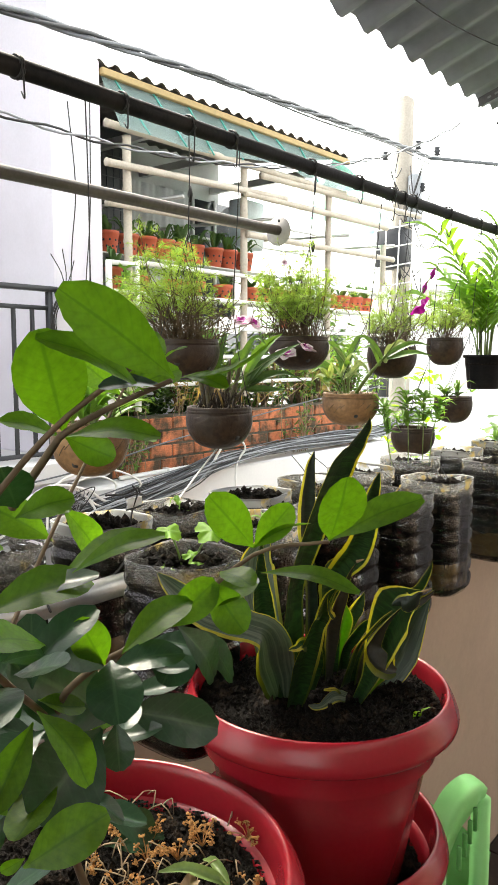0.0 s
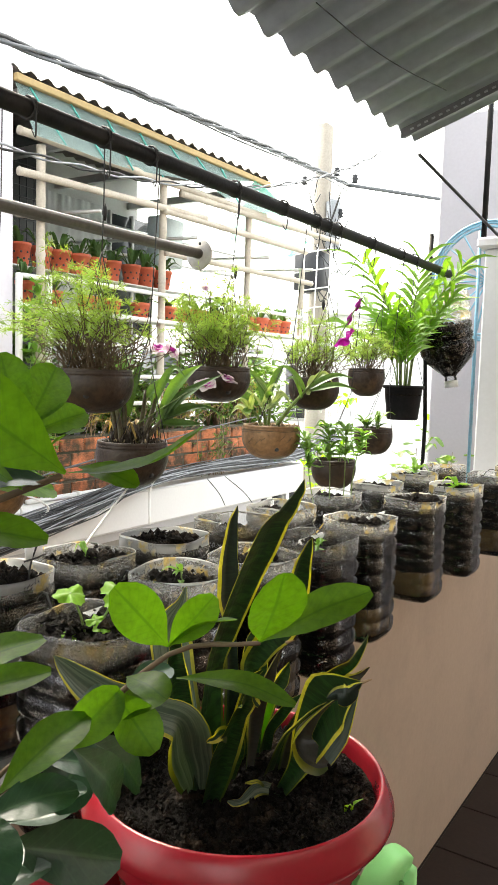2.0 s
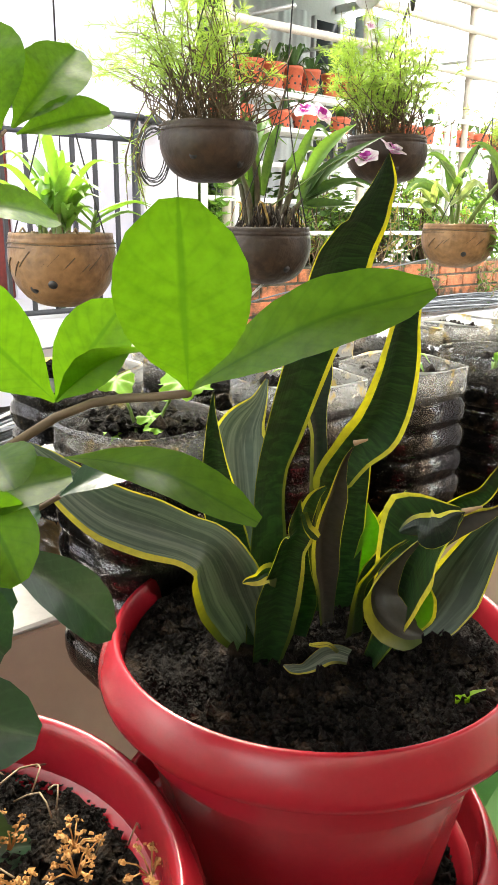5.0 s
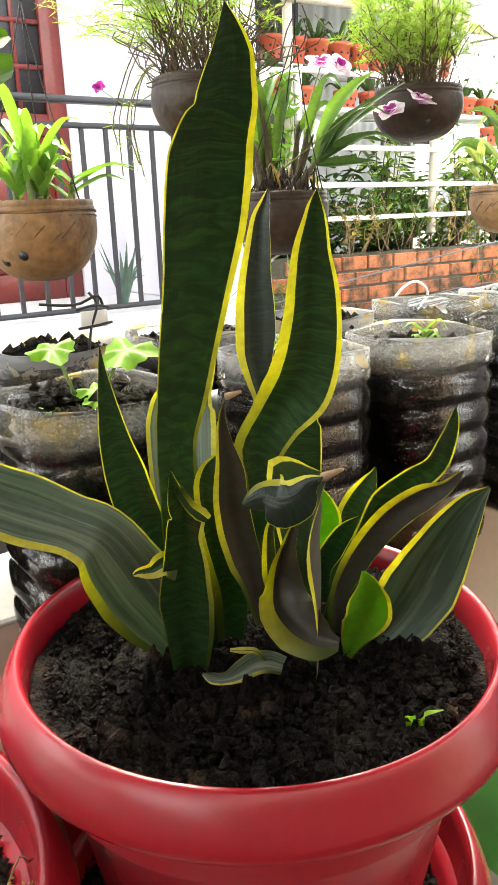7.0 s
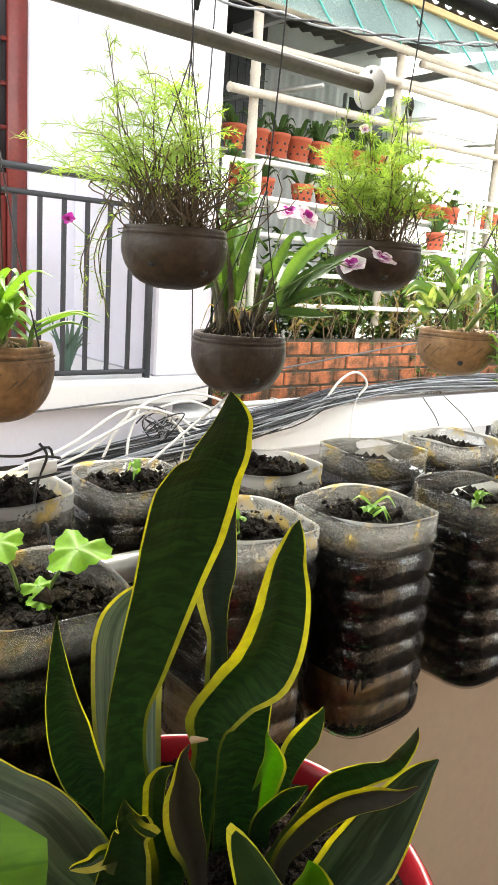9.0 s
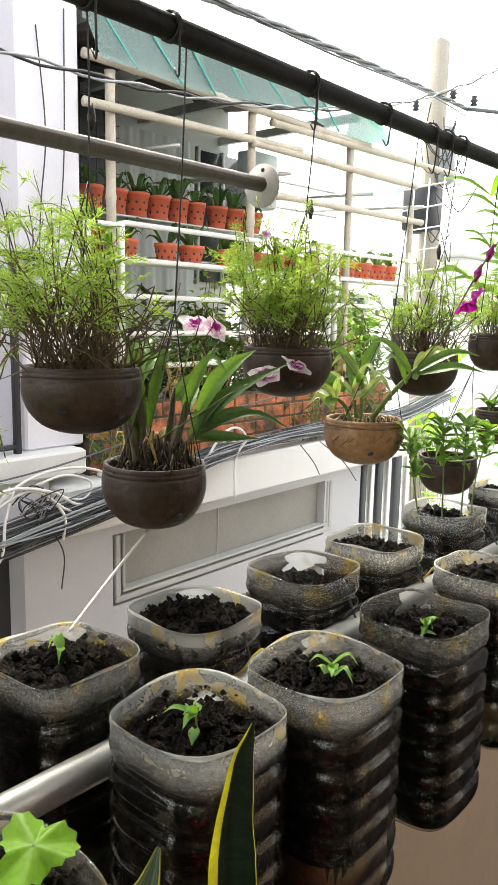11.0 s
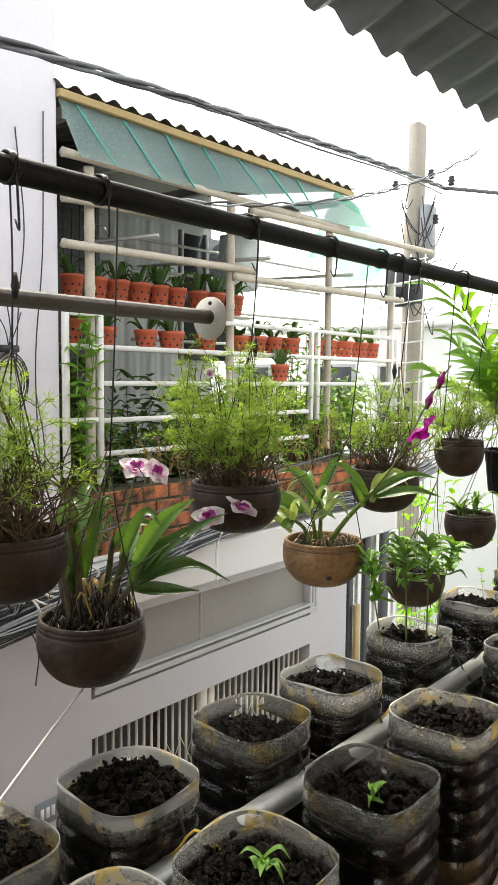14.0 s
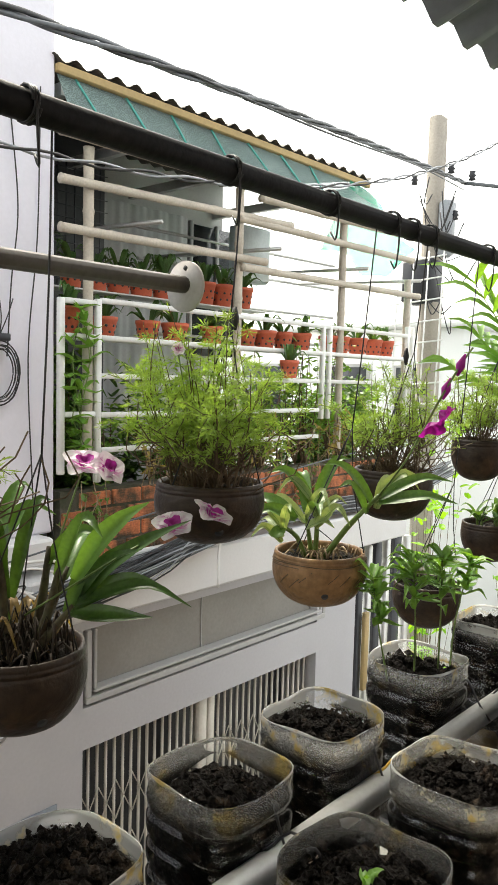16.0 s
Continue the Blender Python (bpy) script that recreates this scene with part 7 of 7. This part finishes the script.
loose([(-2.82, 2.282, 1.058), (-2.79, 2.168, 0.955), (-2.79, 2.111, 0.846), (-2.8, 2.046, 0.757)], 0.006, M_CABLE_WHITE, "looped white cable over the bundle")
loose([(-2.82, 2.301, 1.056), (-2.78, 2.232, 0.937), (-2.77, 2.211, 0.82), (-2.77, 2.163, 0.76), (-2.78, 2.037, 0.742), (-2.8, 1.961, 0.766)], 0.006, M_CABLE_WHITE, "looped white cable over the bundle")
loose([(-2.83, 2.429, 1.031), (-2.78, 2.506, 0.914), (-2.78, 2.5, 0.806)], 0.006, M_CABLE_WHITE, "looped white cable over the bundle")
knot = random.Random(77)
for k in range(5):
    loose([(-2.8 + knot.gauss(0, 0.015), 2.4 + knot.gauss(0, 0.045), 0.955 + knot.gauss(0, 0.035)) for _ in range(9)], 0.0028, (M_WIRE, M_CABLE_PALE)[k % 2], "tangle of thin wire on the bundle", "wire_tangle", 60)
loose([(-2.86, 3.42, 0.99), (-2.82, 3.5, 1.13), (-2.82, 3.62, 1.17), (-2.83, 3.72, 1.1), (-2.85, 3.66, 1.0), (-2.80, 3.6, 0.8)], 0.007, M_CABLE_WHITE, "white cable tie looped round the bundle")
loose([(-2.84, 2.3, 0.98), (-2.79, 2.36, 1.06), (-2.8, 2.44, 1.0), (-2.8, 2.36, 0.92), (-2.79, 2.3, 1.0), (-2.8, 2.42, 1.04), (-2.82, 2.4, 0.94)], 0.003, M_WIRE, "tangle of thin black wire")
loose([(-2.95, 1.2, 1.0), (-2.9, 2.4, 1.08), (-2.88, 3.2, 1.2), (-2.9, 4.6, 1.36), (-2.95, 5.6, 1.42)], 0.004, M_CABLE, "thin grey cable crossing in front of the brick wall")
loose([(-2.82, 2.45, 0.88), (-2.78, 2.5, 0.75), (-2.77, 2.48, 0.6)], 0.003, M_WIRE, "loose hanging cable end")
loose([(-2.9, 4.5, 0.99), (-2.8, 4.62, 0.86), (-2.78, 4.75, 0.72)], 0.003, M_WIRE, "loose hanging cable end")
loose([(-2.9, 4.3, 0.99), (-2.8, 4.3, 0.9), (-2.78, 4.34, 0.82)], 0.003, M_WIRE, "loose hanging cable end")
def overhead(y):
    return Vector((-2.04 - 0.213 * y, y, 2.611 + 0.1702 * y - 0.0029 * y * y))


for k in range(3):
    pts = [overhead(-1.5 + 0.12 * i) + Vector((0.013 * math.cos(0.75 * i + 2.1 * k), 0, 0.013 * math.sin(0.75 * i + 2.1 * k))) for i in range(80)]
    solid("power_cable", tube(Shape(), pts, 0.0095, 6), (M_CABLE, M_CABLE_DARK, M_CABLE)[k], "thick twisted overhead power cable", "cable", "thing", True)
loose([overhead(7.95), (-2.6, 9.5, 3.75), (-0.6, 12.0, 3.7)], 0.02, M_CABLE, "thick twisted overhead power cable", "power_cable")
loose([overhead(3.2) + Vector((0, 0, 0.012)), (-2.83, 4.4, 3.2), (-3.15, 6.0, 3.42), (-3.75, 7.95, 3.72)], 0.006, M_CABLE_DARK, "thin black overhead cable", "power_cable")
for s_ in (0, 1):
    pts = []
    for i in range(90):
        y = -1.0 + 6.5 * i / 89
        a = y * 17 + math.pi * s_
        pts.append((-1.89 - 0.071 * y + 0.008 * math.cos(a), y, 2.519 - 0.174 * y + 0.0584 * y * y + 0.008 * math.sin(a)))
    solid("twisted_cable", tube(Shape(), pts, 0.0042, 5), (M_CABLE_PALE, M_WIRE)[s_], "thin twisted black and white overhead cable", "cable", "thing", True)

# the utility pole
pole = thing("utility_pole", (-4.05, 8.08, -2.68), "weathered concrete utility pole with insulators and wires", "utility pole")
part("post", box(Shape(), (-0.16, -0.1, 0), (0.02, 0.1, 6.3), 0, 0.02), M_POLE, pole)
part("post", box(Shape(), (-0.02, -0.3, 4.5), (0.11, -0.13, 7.12), 0, 0.02), M_POLE, pole)
for k in range(12):
    part("hole", box(Shape(), (-0.09, -0.104, 4.2 + 0.2 * k), (-0.03, -0.098, 4.26 + 0.2 * k)), M_DARK, pole)
for x, z in ((-0.2, 6.55), (0.2, 6.6), (0.42, 6.5), (0.26, 6.15)):
    part("insulator", lathe(Shape(), [(0, z - 0.05), (0.035, z - 0.04), (0.022, z - 0.015), (0.04, z), (0.022, z + 0.02), (0.03, z + 0.04), (0, z + 0.05)], 10), M_DARKIRON, pole).location = (x, -0.2, 0)
part("junction_box", box(Shape(), (-0.2, -0.4, 5.3), (0.12, -0.12, 5.75), 0, 0.03), M_DARKIRON, pole)
part("junction_box", box(Shape(), (0.12, -0.3, 5.75), (0.25, -0.14, 6.3), 0, 0.03), M_CABLE_PALE, pole)
rng = random.Random(330)
sh = Shape()
for k in range(12):
    p = Vector((rng.uniform(-0.1, 0.2), -0.36, rng.uniform(5.6, 6.5)))
    q = p + Vector((rng.uniform(-0.05, 0.45), rng.uniform(-0.1, 0.05), rng.uniform(-0.5, 0.3)))
    sag = Vector((rng.gauss(0, 0.05), -0.04, -rng.uniform(0.1, 0.4)))
    tube(sh, smooth_path([p, p.lerp(q, 0.3) + sag * 0.8, p.lerp(q, 0.7) + sag, q], 16), 0.006, 4)
part("wire", sh, M_WIRE, pole)
grid = thing("plant_grid", (-4.02, 7.6, 2.0), "white wire grid with a climbing plant on the pole", "grid")
for k in range(4):
    part("wire", tube(Shape(), [(-0.25 + 0.16 * k, 0, -0.7), (-0.25 + 0.16 * k + 0.05, 0, 1.1)], 0.008, 5), M_BAR, grid)
for k in range(9):
    part("wire", tube(Shape(), [(-0.3, 0, -0.6 + 0.2 * k), (0.3, 0, -0.55 + 0.2 * k)], 0.008, 5), M_BAR, grid)

# pale houses far along the alley
def far_house(x0, x1, y0, y1, z1, label, windows, material=M_PALE):
    t = thing("far_house", ((x0 + x1) / 2, y0, -2.6), label, "house")
    w, d, h = (x1 - x0) / 2, y1 - y0, z1 + 2.6
    part("wall", box(Shape(), (-w, 0, 0), (w, d, h), 0, 0.02), material, t)
    part("roof", box(Shape(), (-w - 0.1, -0.15, h), (w + 0.1, d, h + 0.08), 0, 0.02), material, t)
    for x, z, ww, wh in windows:
        p = part("window", box(Shape(), (x - ww / 2, -0.04, z), (x + ww / 2, 0.0, z + wh), 0, 0.01), M_GREYWALL, t)
        part("pane", box(Shape(), (x - ww / 2 + 0.05, -0.05, z + 0.05), (x + ww / 2 - 0.05, -0.042, z + wh - 0.05)), M_GLASS_DARK, p)


far_house(-9.5, -4.9, 10.5, 15, 2.6, "pale plastered house far along the alley", ((-1.2, 3.6, 0.9, 1.1), (0.4, 3.6, 0.9, 1.1), (1.6, 3.6, 0.7, 1.1)))
far_house(-4.6, -1.2, 16.0, 22, 2.2, "pale house across the end of the alley", ((-0.8, 3.4, 0.8, 1.0), (0.7, 3.4, 0.8, 1.0)))
far_house(-7.5, -3.6, 24.0, 30, 4.2, "tall pale house behind the others", ((-1.0, 4.6, 0.8, 1.2), (0.8, 4.6, 0.8, 1.2)))
for k, (x, y, z) in enumerate(((-3.6, 7.2, 1.0), (-2.9, 7.8, 1.0), (-3.3, 6.6, 0.9), (-4.4, 6.8, 1.1), (-2.4, 8.4, 0.9))):
    shrub((x, y, -2.6), 340 + k, (0.5, 0.7, z + 3.3), 190, 0.14, (M_LEAF_LIME, M_LEAF_BRIGHT)[k % 2], "yellow-green bush beyond the trellis", 12)

# dry weeds rooted on and before the brick wall
shrub((-1.3, 4.2, -2.6), 361, (0.25, 0.2, 3.95), 240, 0.1, M_LEAF_MID, "broad-leaved green bush beside the end wall", 7)


def weed(at, seed, height, count, spread):
    rng = random.Random(seed)
    t = thing("weed_clump", at, "dry brown and green weeds on the brick wall", "weeds", "wall weeds")
    dry, leaf = Shape(), Shape()
    for _ in range(count):
        p = Vector((rng.gauss(0, 0.02), rng.gauss(0, 0.35) * spread, 0))
        tip = p + Vector((rng.uniform(0.0, 0.09), rng.gauss(0, 0.4) * spread, height * rng.uniform(0.4, 1.0)))
        path = smooth_path([p, p.lerp(tip, 0.5) + Vector((rng.gauss(0.01, 0.02), rng.gauss(0, 0.03), 0.02)), tip], 6)
        tube(dry, path, 0.0022, 4)
        for s in path[2:]:
            strap(leaf, s, rng.uniform(0, 6.283), rng.uniform(0.03, 0.07), rng.uniform(-0.04, 0.02), rng.uniform(0.01, 0.022), rng.uniform(0, 1.5))
    part("dry_stalk", dry, M_ROOT, t)
    part("foliage", leaf, (M_LEAF_MID, M_WEED)[seed % 2], t)


M_WEED = leafy("yellow brown withered leaf", (0.3, 0.24, 0.08), 0.3, 0.7, 0.4)
for k, (x, y, z, h, c, sp) in enumerate(((-3.02, 2.95, 0.986, 0.42, 14, 0.12), (-3.02, 3.35, 1.316, 0.25, 10, 0.2), (-3.08, 3.75, 1.316, 0.3, 14, 0.3), (-3.08, 4.2, 1.316, 0.34, 16, 0.3), (-3.01, 4.55, 0.986, 0.45, 14, 0.22), (-3.08, 4.9, 1.316, 0.36, 16, 0.3), (-3.01, 5.2, 0.986, 0.4, 12, 0.2))):
    weed((x, y, z), 360 + k, h, c, sp)

# coiled wire and bracket on the pillar
coil = thing("wire_coil", (-3.03, 2.545, 1.96), "coil of thin black wire on a bracket of the pillar", "wire coil")
part("bracket", box(Shape(), (-0.02, -0.05, 0.0), (0.04, 0.03, 0.03), 0, 0.004), M_DARKIRON, coil)
rng = random.Random(370)
for k in range(7):
    r, dx = rng.uniform(0.085, 0.12), rng.uniform(0.005, 0.035)
    part("wire_turn", tube(Shape(), [(dx + 0.01 * math.sin(a), -0.01 + r * 0.75 * math.cos(a), -0.13 + rng.uniform(-0.003, 0.003) + r * 1.1 * math.sin(a)) for a in [2 * math.pi * i / 24 for i in range(25)]], 0.0028, 4), M_WIRE, coil)
for k, (y, z) in enumerate(((-0.09, 0.19), (-0.02, 0.22), (0.05, 0.17))):
    part("wire_end", tube(Shape(), smooth_path([(0.02, -0.01, 0.02), (0.03, y * 0.4, 0.1), (0.02, y, z)], 6), 0.0025, 4), M_WIRE, coil)
for k, pts in enumerate(([(-3.04, 2.74, 3.0), (-3.03, 2.72, 2.4), (-3.035, 2.68, 1.9), (-3.03, 2.7, 1.3)], [(-3.04, 2.60, 2.9), (-3.03, 2.63, 2.5), (-3.03, 2.60, 2.2), (-3.03, 2.58, 1.9)])):
    loose(pts, 0.003, M_WIRE, "thin black wire hanging down the pillar", "pillar_wire")

# brick wall on the ledge, piece by piece
solid("wall_brick_core", box(Shape(), (-3.155, 2.86, 0.985), (-3.066, 5.55, 1.315)), M_MORTAR, "mossy mortar of the low brick wall")
core = bpy.data.objects["wall_brick_core"]
bricks = []
for v_ in range(4):
    sh = Shape()
    box(sh, (-0.012, 0.004, 0.004), (0.008, 0.176, 0.072), 0, 0.004)
    for r_ in range(6):
        box(sh, (0.008, 0.008, 0.008 + 0.011 * r_), (0.0105, 0.172, 0.014 + 0.011 * r_))
    bricks.append(sh.mesh("brick", M_BRICK, smooth=False))
rng = random.Random(350)
for row in range(4):
    y = 2.86 - 0.09 * (row % 2)
    while y < 5.5:
        if y > 2.84:
            b = part("brick", bricks[rng.randint(0, 3)], None, core)
            b.location = (-3.066 + rng.uniform(-0.004, 0.004), y, 0.987 + 0.081 * row)
            b.rotation_euler = (0, 0, rng.uniform(-0.012, 0.012))
        y += 0.185
loose([(-3.0, 2.86, 1.0), (-2.99, 3.5, 1.005), (-2.99, 4.4, 1.01)], 0.013, M_BAR, "white plastic pipe along the foot of the brick wall", "white_pipe")
part("ledge_pipe_clip", box(Shape(), (-3.02, 3.2, 0.985), (-2.97, 3.22, 1.02)), M_BAR, core)
# table, chair and floor tiles of the balcony
DATUM[0] = 0.0
table = thing("table", (-0.40, 0.72, FLOOR), "low grey table that carries the red pots", "table")
part("tabletop", box(Shape(), (-0.3, -0.55, 0.711), (0.35, 0.5, 0.74), 0, 0.006), M_TABLE, table)
for x in (-0.26, 0.31):
    for y in (-0.5, 0.45):
        part("leg", box(Shape(), (x - 0.02, y - 0.02, 0.0), (x + 0.02, y + 0.02, 0.711), 0, 0.003), M_TABLE, table)
solid("pot_block", box(Shape(), (-0.55, 0.39, FLOOR + 0.74), (-0.25, 0.71, 0.876), 0, 0.006), M_GREYWALL, "flat concrete block under the bush pot", "block", "thing")

chair = thing("chair", (-0.53, 1.34, FLOOR), "light green plastic armchair with slits in its arms", "chair")
for x in (-0.185, 0.187):
    part("leg", tube(Shape(), [(x * 1.03, -0.01, 0), (x, -0.012, 0.835)], [0.016, 0.0165], 10), M_CHAIR, chair)
    part("leg", tube(Shape(), [(x * 1.03, -0.16, 0), (x * 0.98, -0.15, 0.42), (x * 0.9, -0.135, 0.78)], [0.016, 0.018, 0.014], 10), M_CHAIR, chair)
    arm = Shape()
    ribbon(arm, [(x, 0.0, 0.845), (x * 0.98, -0.04, 0.862), (x * 0.93, -0.09, 0.845), (x * 0.86, -0.14, 0.775)], [0.03, 0.052, 0.062, 0.064], (1 if x > 0 else -1, -0.2, 0.75), -0.5, 6, 0, None, 0.012, 0, 0, 14)
    a = part("arm", arm, M_CHAIR, chair)
    for k in range(4):
        y = -0.055 - 0.02 * k
        # raised darker bars in place of the shade in the slits
        part("slit", box(Shape(), (x * 0.97 - 0.004 + (0.014 if x > 0 else -0.014), y - 0.003, 0.80 - 0.012 * k), (x * 0.97 + 0.004 + (0.014 if x > 0 else -0.014), y + 0.003, 0.842 - 0.012 * k), 0, 0.002), M_CHAIR_DARK, a)
part("seat", box(Shape(), (-0.19, -0.17, 0.41), (0.19, 0.03, 0.435), 0, 0.01), M_CHAIR, chair)
back = Shape()
ribbon(back, [(-0.17, 0.03, 0.56), (-0.06, 0.05, 0.57), (0.06, 0.05, 0.57), (0.17, 0.03, 0.56)], [0.3, 0.34, 0.34, 0.3], (0, -1, 0.1), 0.05, 6, 0, None, 0.01)
part("backrest", back, M_CHAIR, chair)

M_TIN_DARK = mat("dull dark steel", (0.12, 0.12, 0.125), 0.6, 0.2, 0.2, 9)
# steel angle under the roof, and a wire
angle = thing("roof_angle", (0, 2.82, -0.052), "perforated steel angle under the roof sheet", "steel angle")
sh = Shape()
sh.add([(-1.02, -0.02, 2.582), (1.45, -0.02, 3.393), (1.45, 0.02, 3.393), (-1.02, 0.02, 2.582), (-1.02, -0.02, 2.55), (1.45, -0.02, 3.361), (1.45, -0.016, 3.361), (-1.02, -0.016, 2.55)], [(0, 1, 2, 3), (3, 2, 1, 0), (0, 4, 5, 1), (3, 7, 6, 2), (4, 7, 6, 5)])
part("profile", sh, M_TIN_DARK, angle, smooth=False)
hole = box(Shape(), (-0.006, -0.0015, -0.003), (0.006, 0.0015, 0.003), 0).mesh("hole", M_TIN, smooth=False)
for k in range(48):
    b = part("hole", hole, None, angle)
    x = -0.98 + 0.025 * k
    b.location, b.rotation_euler = (x, -0.0215, 2.582 + (x + 1.02) * 0.3283 - 0.018), (0, radians(-18.2), 0)
loose([(-0.896, 1.934, 2.571), (-0.889, 2.217, 2.573), (-0.866, 2.45, 2.58), (-0.827, 2.692, 2.593)], 0.0016, M_WIRE, "thin wire under the roof sheet", "roof_wire")

# end of the balcony: low white wall, tall white wall beyond, wheel, hanging flask
solid("wall_near_end", box(Shape(), (-0.925, 3.55, 1.11), (-0.2, 3.8, 2.225), 0, 0.008), M_WHITE, "white wall at the far end of the balcony")
solid("trim_cap", box(Shape(), (-0.955, 3.52, 2.228), (-0.2, 3.83, 2.275), 0, 0.01), M_WHITE, "white cap of the end wall")
solid("wall_tall_end", box(Shape(), (-1.474, 4.5, -2.6), (1.9, 4.7, 3.138), 0, 0.01), M_TALLWALL_SHADED, "tall pale lilac wall of the next house")
wheel = thing("round_trellis", (-1.019, 3.950, 2.144), "faded blue round wire trellis with spokes", "trellis")
for r in (0.284, 0.272, 0.256, 0.02):
    part("ring", tube(Shape(), [(r * math.cos(a), 0, r * math.sin(a)) for a in [2 * math.pi * i / 40 for i in range(41)]], 0.0065, 6), M_BLUE, wheel)
for k in range(18):
    a = 2 * math.pi * k / 18
    part("spoke", tube(Shape(), [(0.02 * math.cos(a), 0.004, 0.02 * math.sin(a)), (0.284 * math.cos(a), 0.0, 0.284 * math.sin(a))], 0.0045, 5), M_BLUE, wheel)
for z, x in ((0.284, 0.0), (-0.284, 0.0)):
    part("hook", tube(Shape(), [(x, 0.0, z), (x, 0.555, z + 0.01)], 0.004, 5), M_BLUE, wheel)
solid("blue_pole", tube(Shape(), [(-0.94, 3.54, 1.1), (-0.945, 3.54, 2.3)], 0.008, 8), M_BLUE, "faded blue thin pole", "pole", "thing", True)
solid("black_pole", tube(Shape(), [(-0.96, 3.0, 1.1), (-0.953, 3.0, 1.5), (-0.968, 3.0, 1.8), (-0.962, 3.0, 2.2)], [0.007, 0.008, 0.0075, 0.009], 8), M_BLACKPIPE, "black upright steel pipe at the parapet", "pole", "thing", True)
solid("brace_cable", tube(Shape(), [(-1.02, 2.98, 2.49), (-0.86, 3.52, 2.27)], 0.006, 6), M_WIRE, "black stay wire from the roof to the end wall", "wire", "thing", True)
solid("brace_pipe", tube(Shape(), [(-0.93, 3.54, 2.27), (-0.93, 3.54, 3.1)], 0.012, 8), M_BLACKPIPE, "black pipe at the end wall", "pipe", "thing", True)
flask = thing("hanging_bottle", (-0.88, 3.06, 1.65), "upside-down clear ribbed bottle half full of soil", "planter")
prof = [(0.022, 0.0), (0.022, 0.03), (0.04, 0.045), (0.088, 0.092), (0.1, 0.12)]
for z in (0.135, 0.17, 0.205, 0.24, 0.275):
    prof += [(0.101, z), (0.101, z + 0.018), (0.095, z + 0.024), (0.095, z + 0.029)]
part("bottle", lathe(Shape(), prof + [(0.1, 0.31), (0.099, 0.34), (0.096, 0.34)], 32), M_FLASK, flask)
part("cap", lathe(Shape(), [(0, -0.012), (0.025, -0.012), (0.026, 0.012), (0, 0.012)], 16), M_BAR, flask)
part("soil", lathe(rough_disc(0.092, 0.215, 91, 2.0, 12, 36, 0.02), [(0.018, 0.03), (0.036, 0.048), (0.082, 0.095), (0.092, 0.12), (0.092, 0.205)], 36), M_SOIL, flask)
part("hanger_wire", tube(Shape(), [(0.094, 0, 0.335), (0.02, 0, 0.42), (-0.05, 0.0, 0.44), (-0.08, -0.06, 0.44)], 0.0015, 4), M_WIRE, flask)
part("hanger_wire", tube(Shape(), [(-0.094, 0, 0.335), (-0.06, 0, 0.40), (-0.08, -0.06, 0.44)], 0.0015, 4), M_WIRE, flask)
flask.rotation_euler = (radians(6), radians(-8), 0)

# knots and hooks on the black pipe
hooks = random.Random(400)
for y in (0.83, 1.03, 1.19, 1.31, 1.58, 1.78, 1.94, 2.0, 2.06, 2.28, 2.5, 2.62):
    t = thing("wire_hook", (-0.88, y, 2.05), "black wire hook wound on the hanging pipe", "hook", "wire hooks")
    sh = Shape()
    tube(sh, [(0.0165 * math.cos(a), 0.003 * a / 6 - 0.004, 0.0165 * math.sin(a)) for a in [i * 0.5 for i in range(38)]], 0.0016, 4)
    part("winding", sh, M_WIRE, t)
    l = hooks.uniform(0.03, 0.07)
    part("hook", tube(Shape(), smooth_path([(0.016, 0, -0.004), (0.012, 0.004, -l * 0.6), (0.004, 0.01, -l), (-0.006, 0.012, -l + 0.012)], 10), 0.0014, 4), M_WIRE, t)
for y, z in ((1.20, 1.93), (1.60, 1.88), (2.01, 1.85)):
    solid("wire_knot", tube(Shape(), [(-0.885, y, z - 0.014), (-0.885, y, z), (-0.885, y, z + 0.014)], [0.002, 0.005, 0.002], 8), M_WIRE, "black knot where hanger wires meet", "knot", "thing", True, "wire knots")

# white cord below the orchid bowl
cord = loose([(-0.936, 1.333, 1.443), (-0.909, 1.245, 1.404), (-0.88, 1.155, 1.363)], 0.0021, M_CABLE_WHITE, "white cord from the orchid bowl to a bottle", "cord")
tag = thing("plant_tag", (-0.80, 0.974, 1.394), "white plastic tag tied on with twisted black wire", "tag")
part("card", box(Shape(), (-0.002, -0.016, -0.008), (0.002, 0.016, 0.01), 0, 0.001), M_BAR, tag)
for k, pts in enumerate(([(0.0, -0.02, 0.012), (0.004, 0.0, 0.016), (0.0, 0.02, 0.012)], [(0.002, -0.02, -0.008), (0.005, 0.0, -0.006), (0.002, 0.02, -0.004)], [(0.0, -0.06, 0.022), (0.0, -0.02, 0.018), (0.003, 0.004, 0.026), (0.0, 0.012, 0.014)], [(0.0, -0.004, 0.03), (0.004, 0.003, 0.016), (0.0, -0.006, -0.014), (0.0, -0.012, -0.06)])):
    part("twisted_wire", tube(Shape(), smooth_path(pts, 10), 0.0016, 5), M_WIRE, tag)


# floor tiles, piece by piece
mesh = box(Shape(), (0.003, 0.003, -0.006), (0.297, 0.297, 0.0), 0, 0.002).mesh("tile", M_FLOOR, smooth=False)
slab = bpy.data.objects["floor"]
for i in range(8):
    for j in range(14):
        b = part("tile", mesh, None, slab)
        b.location = (-0.735 + 0.3 * i, -0.3 + 0.3 * j, FLOOR)
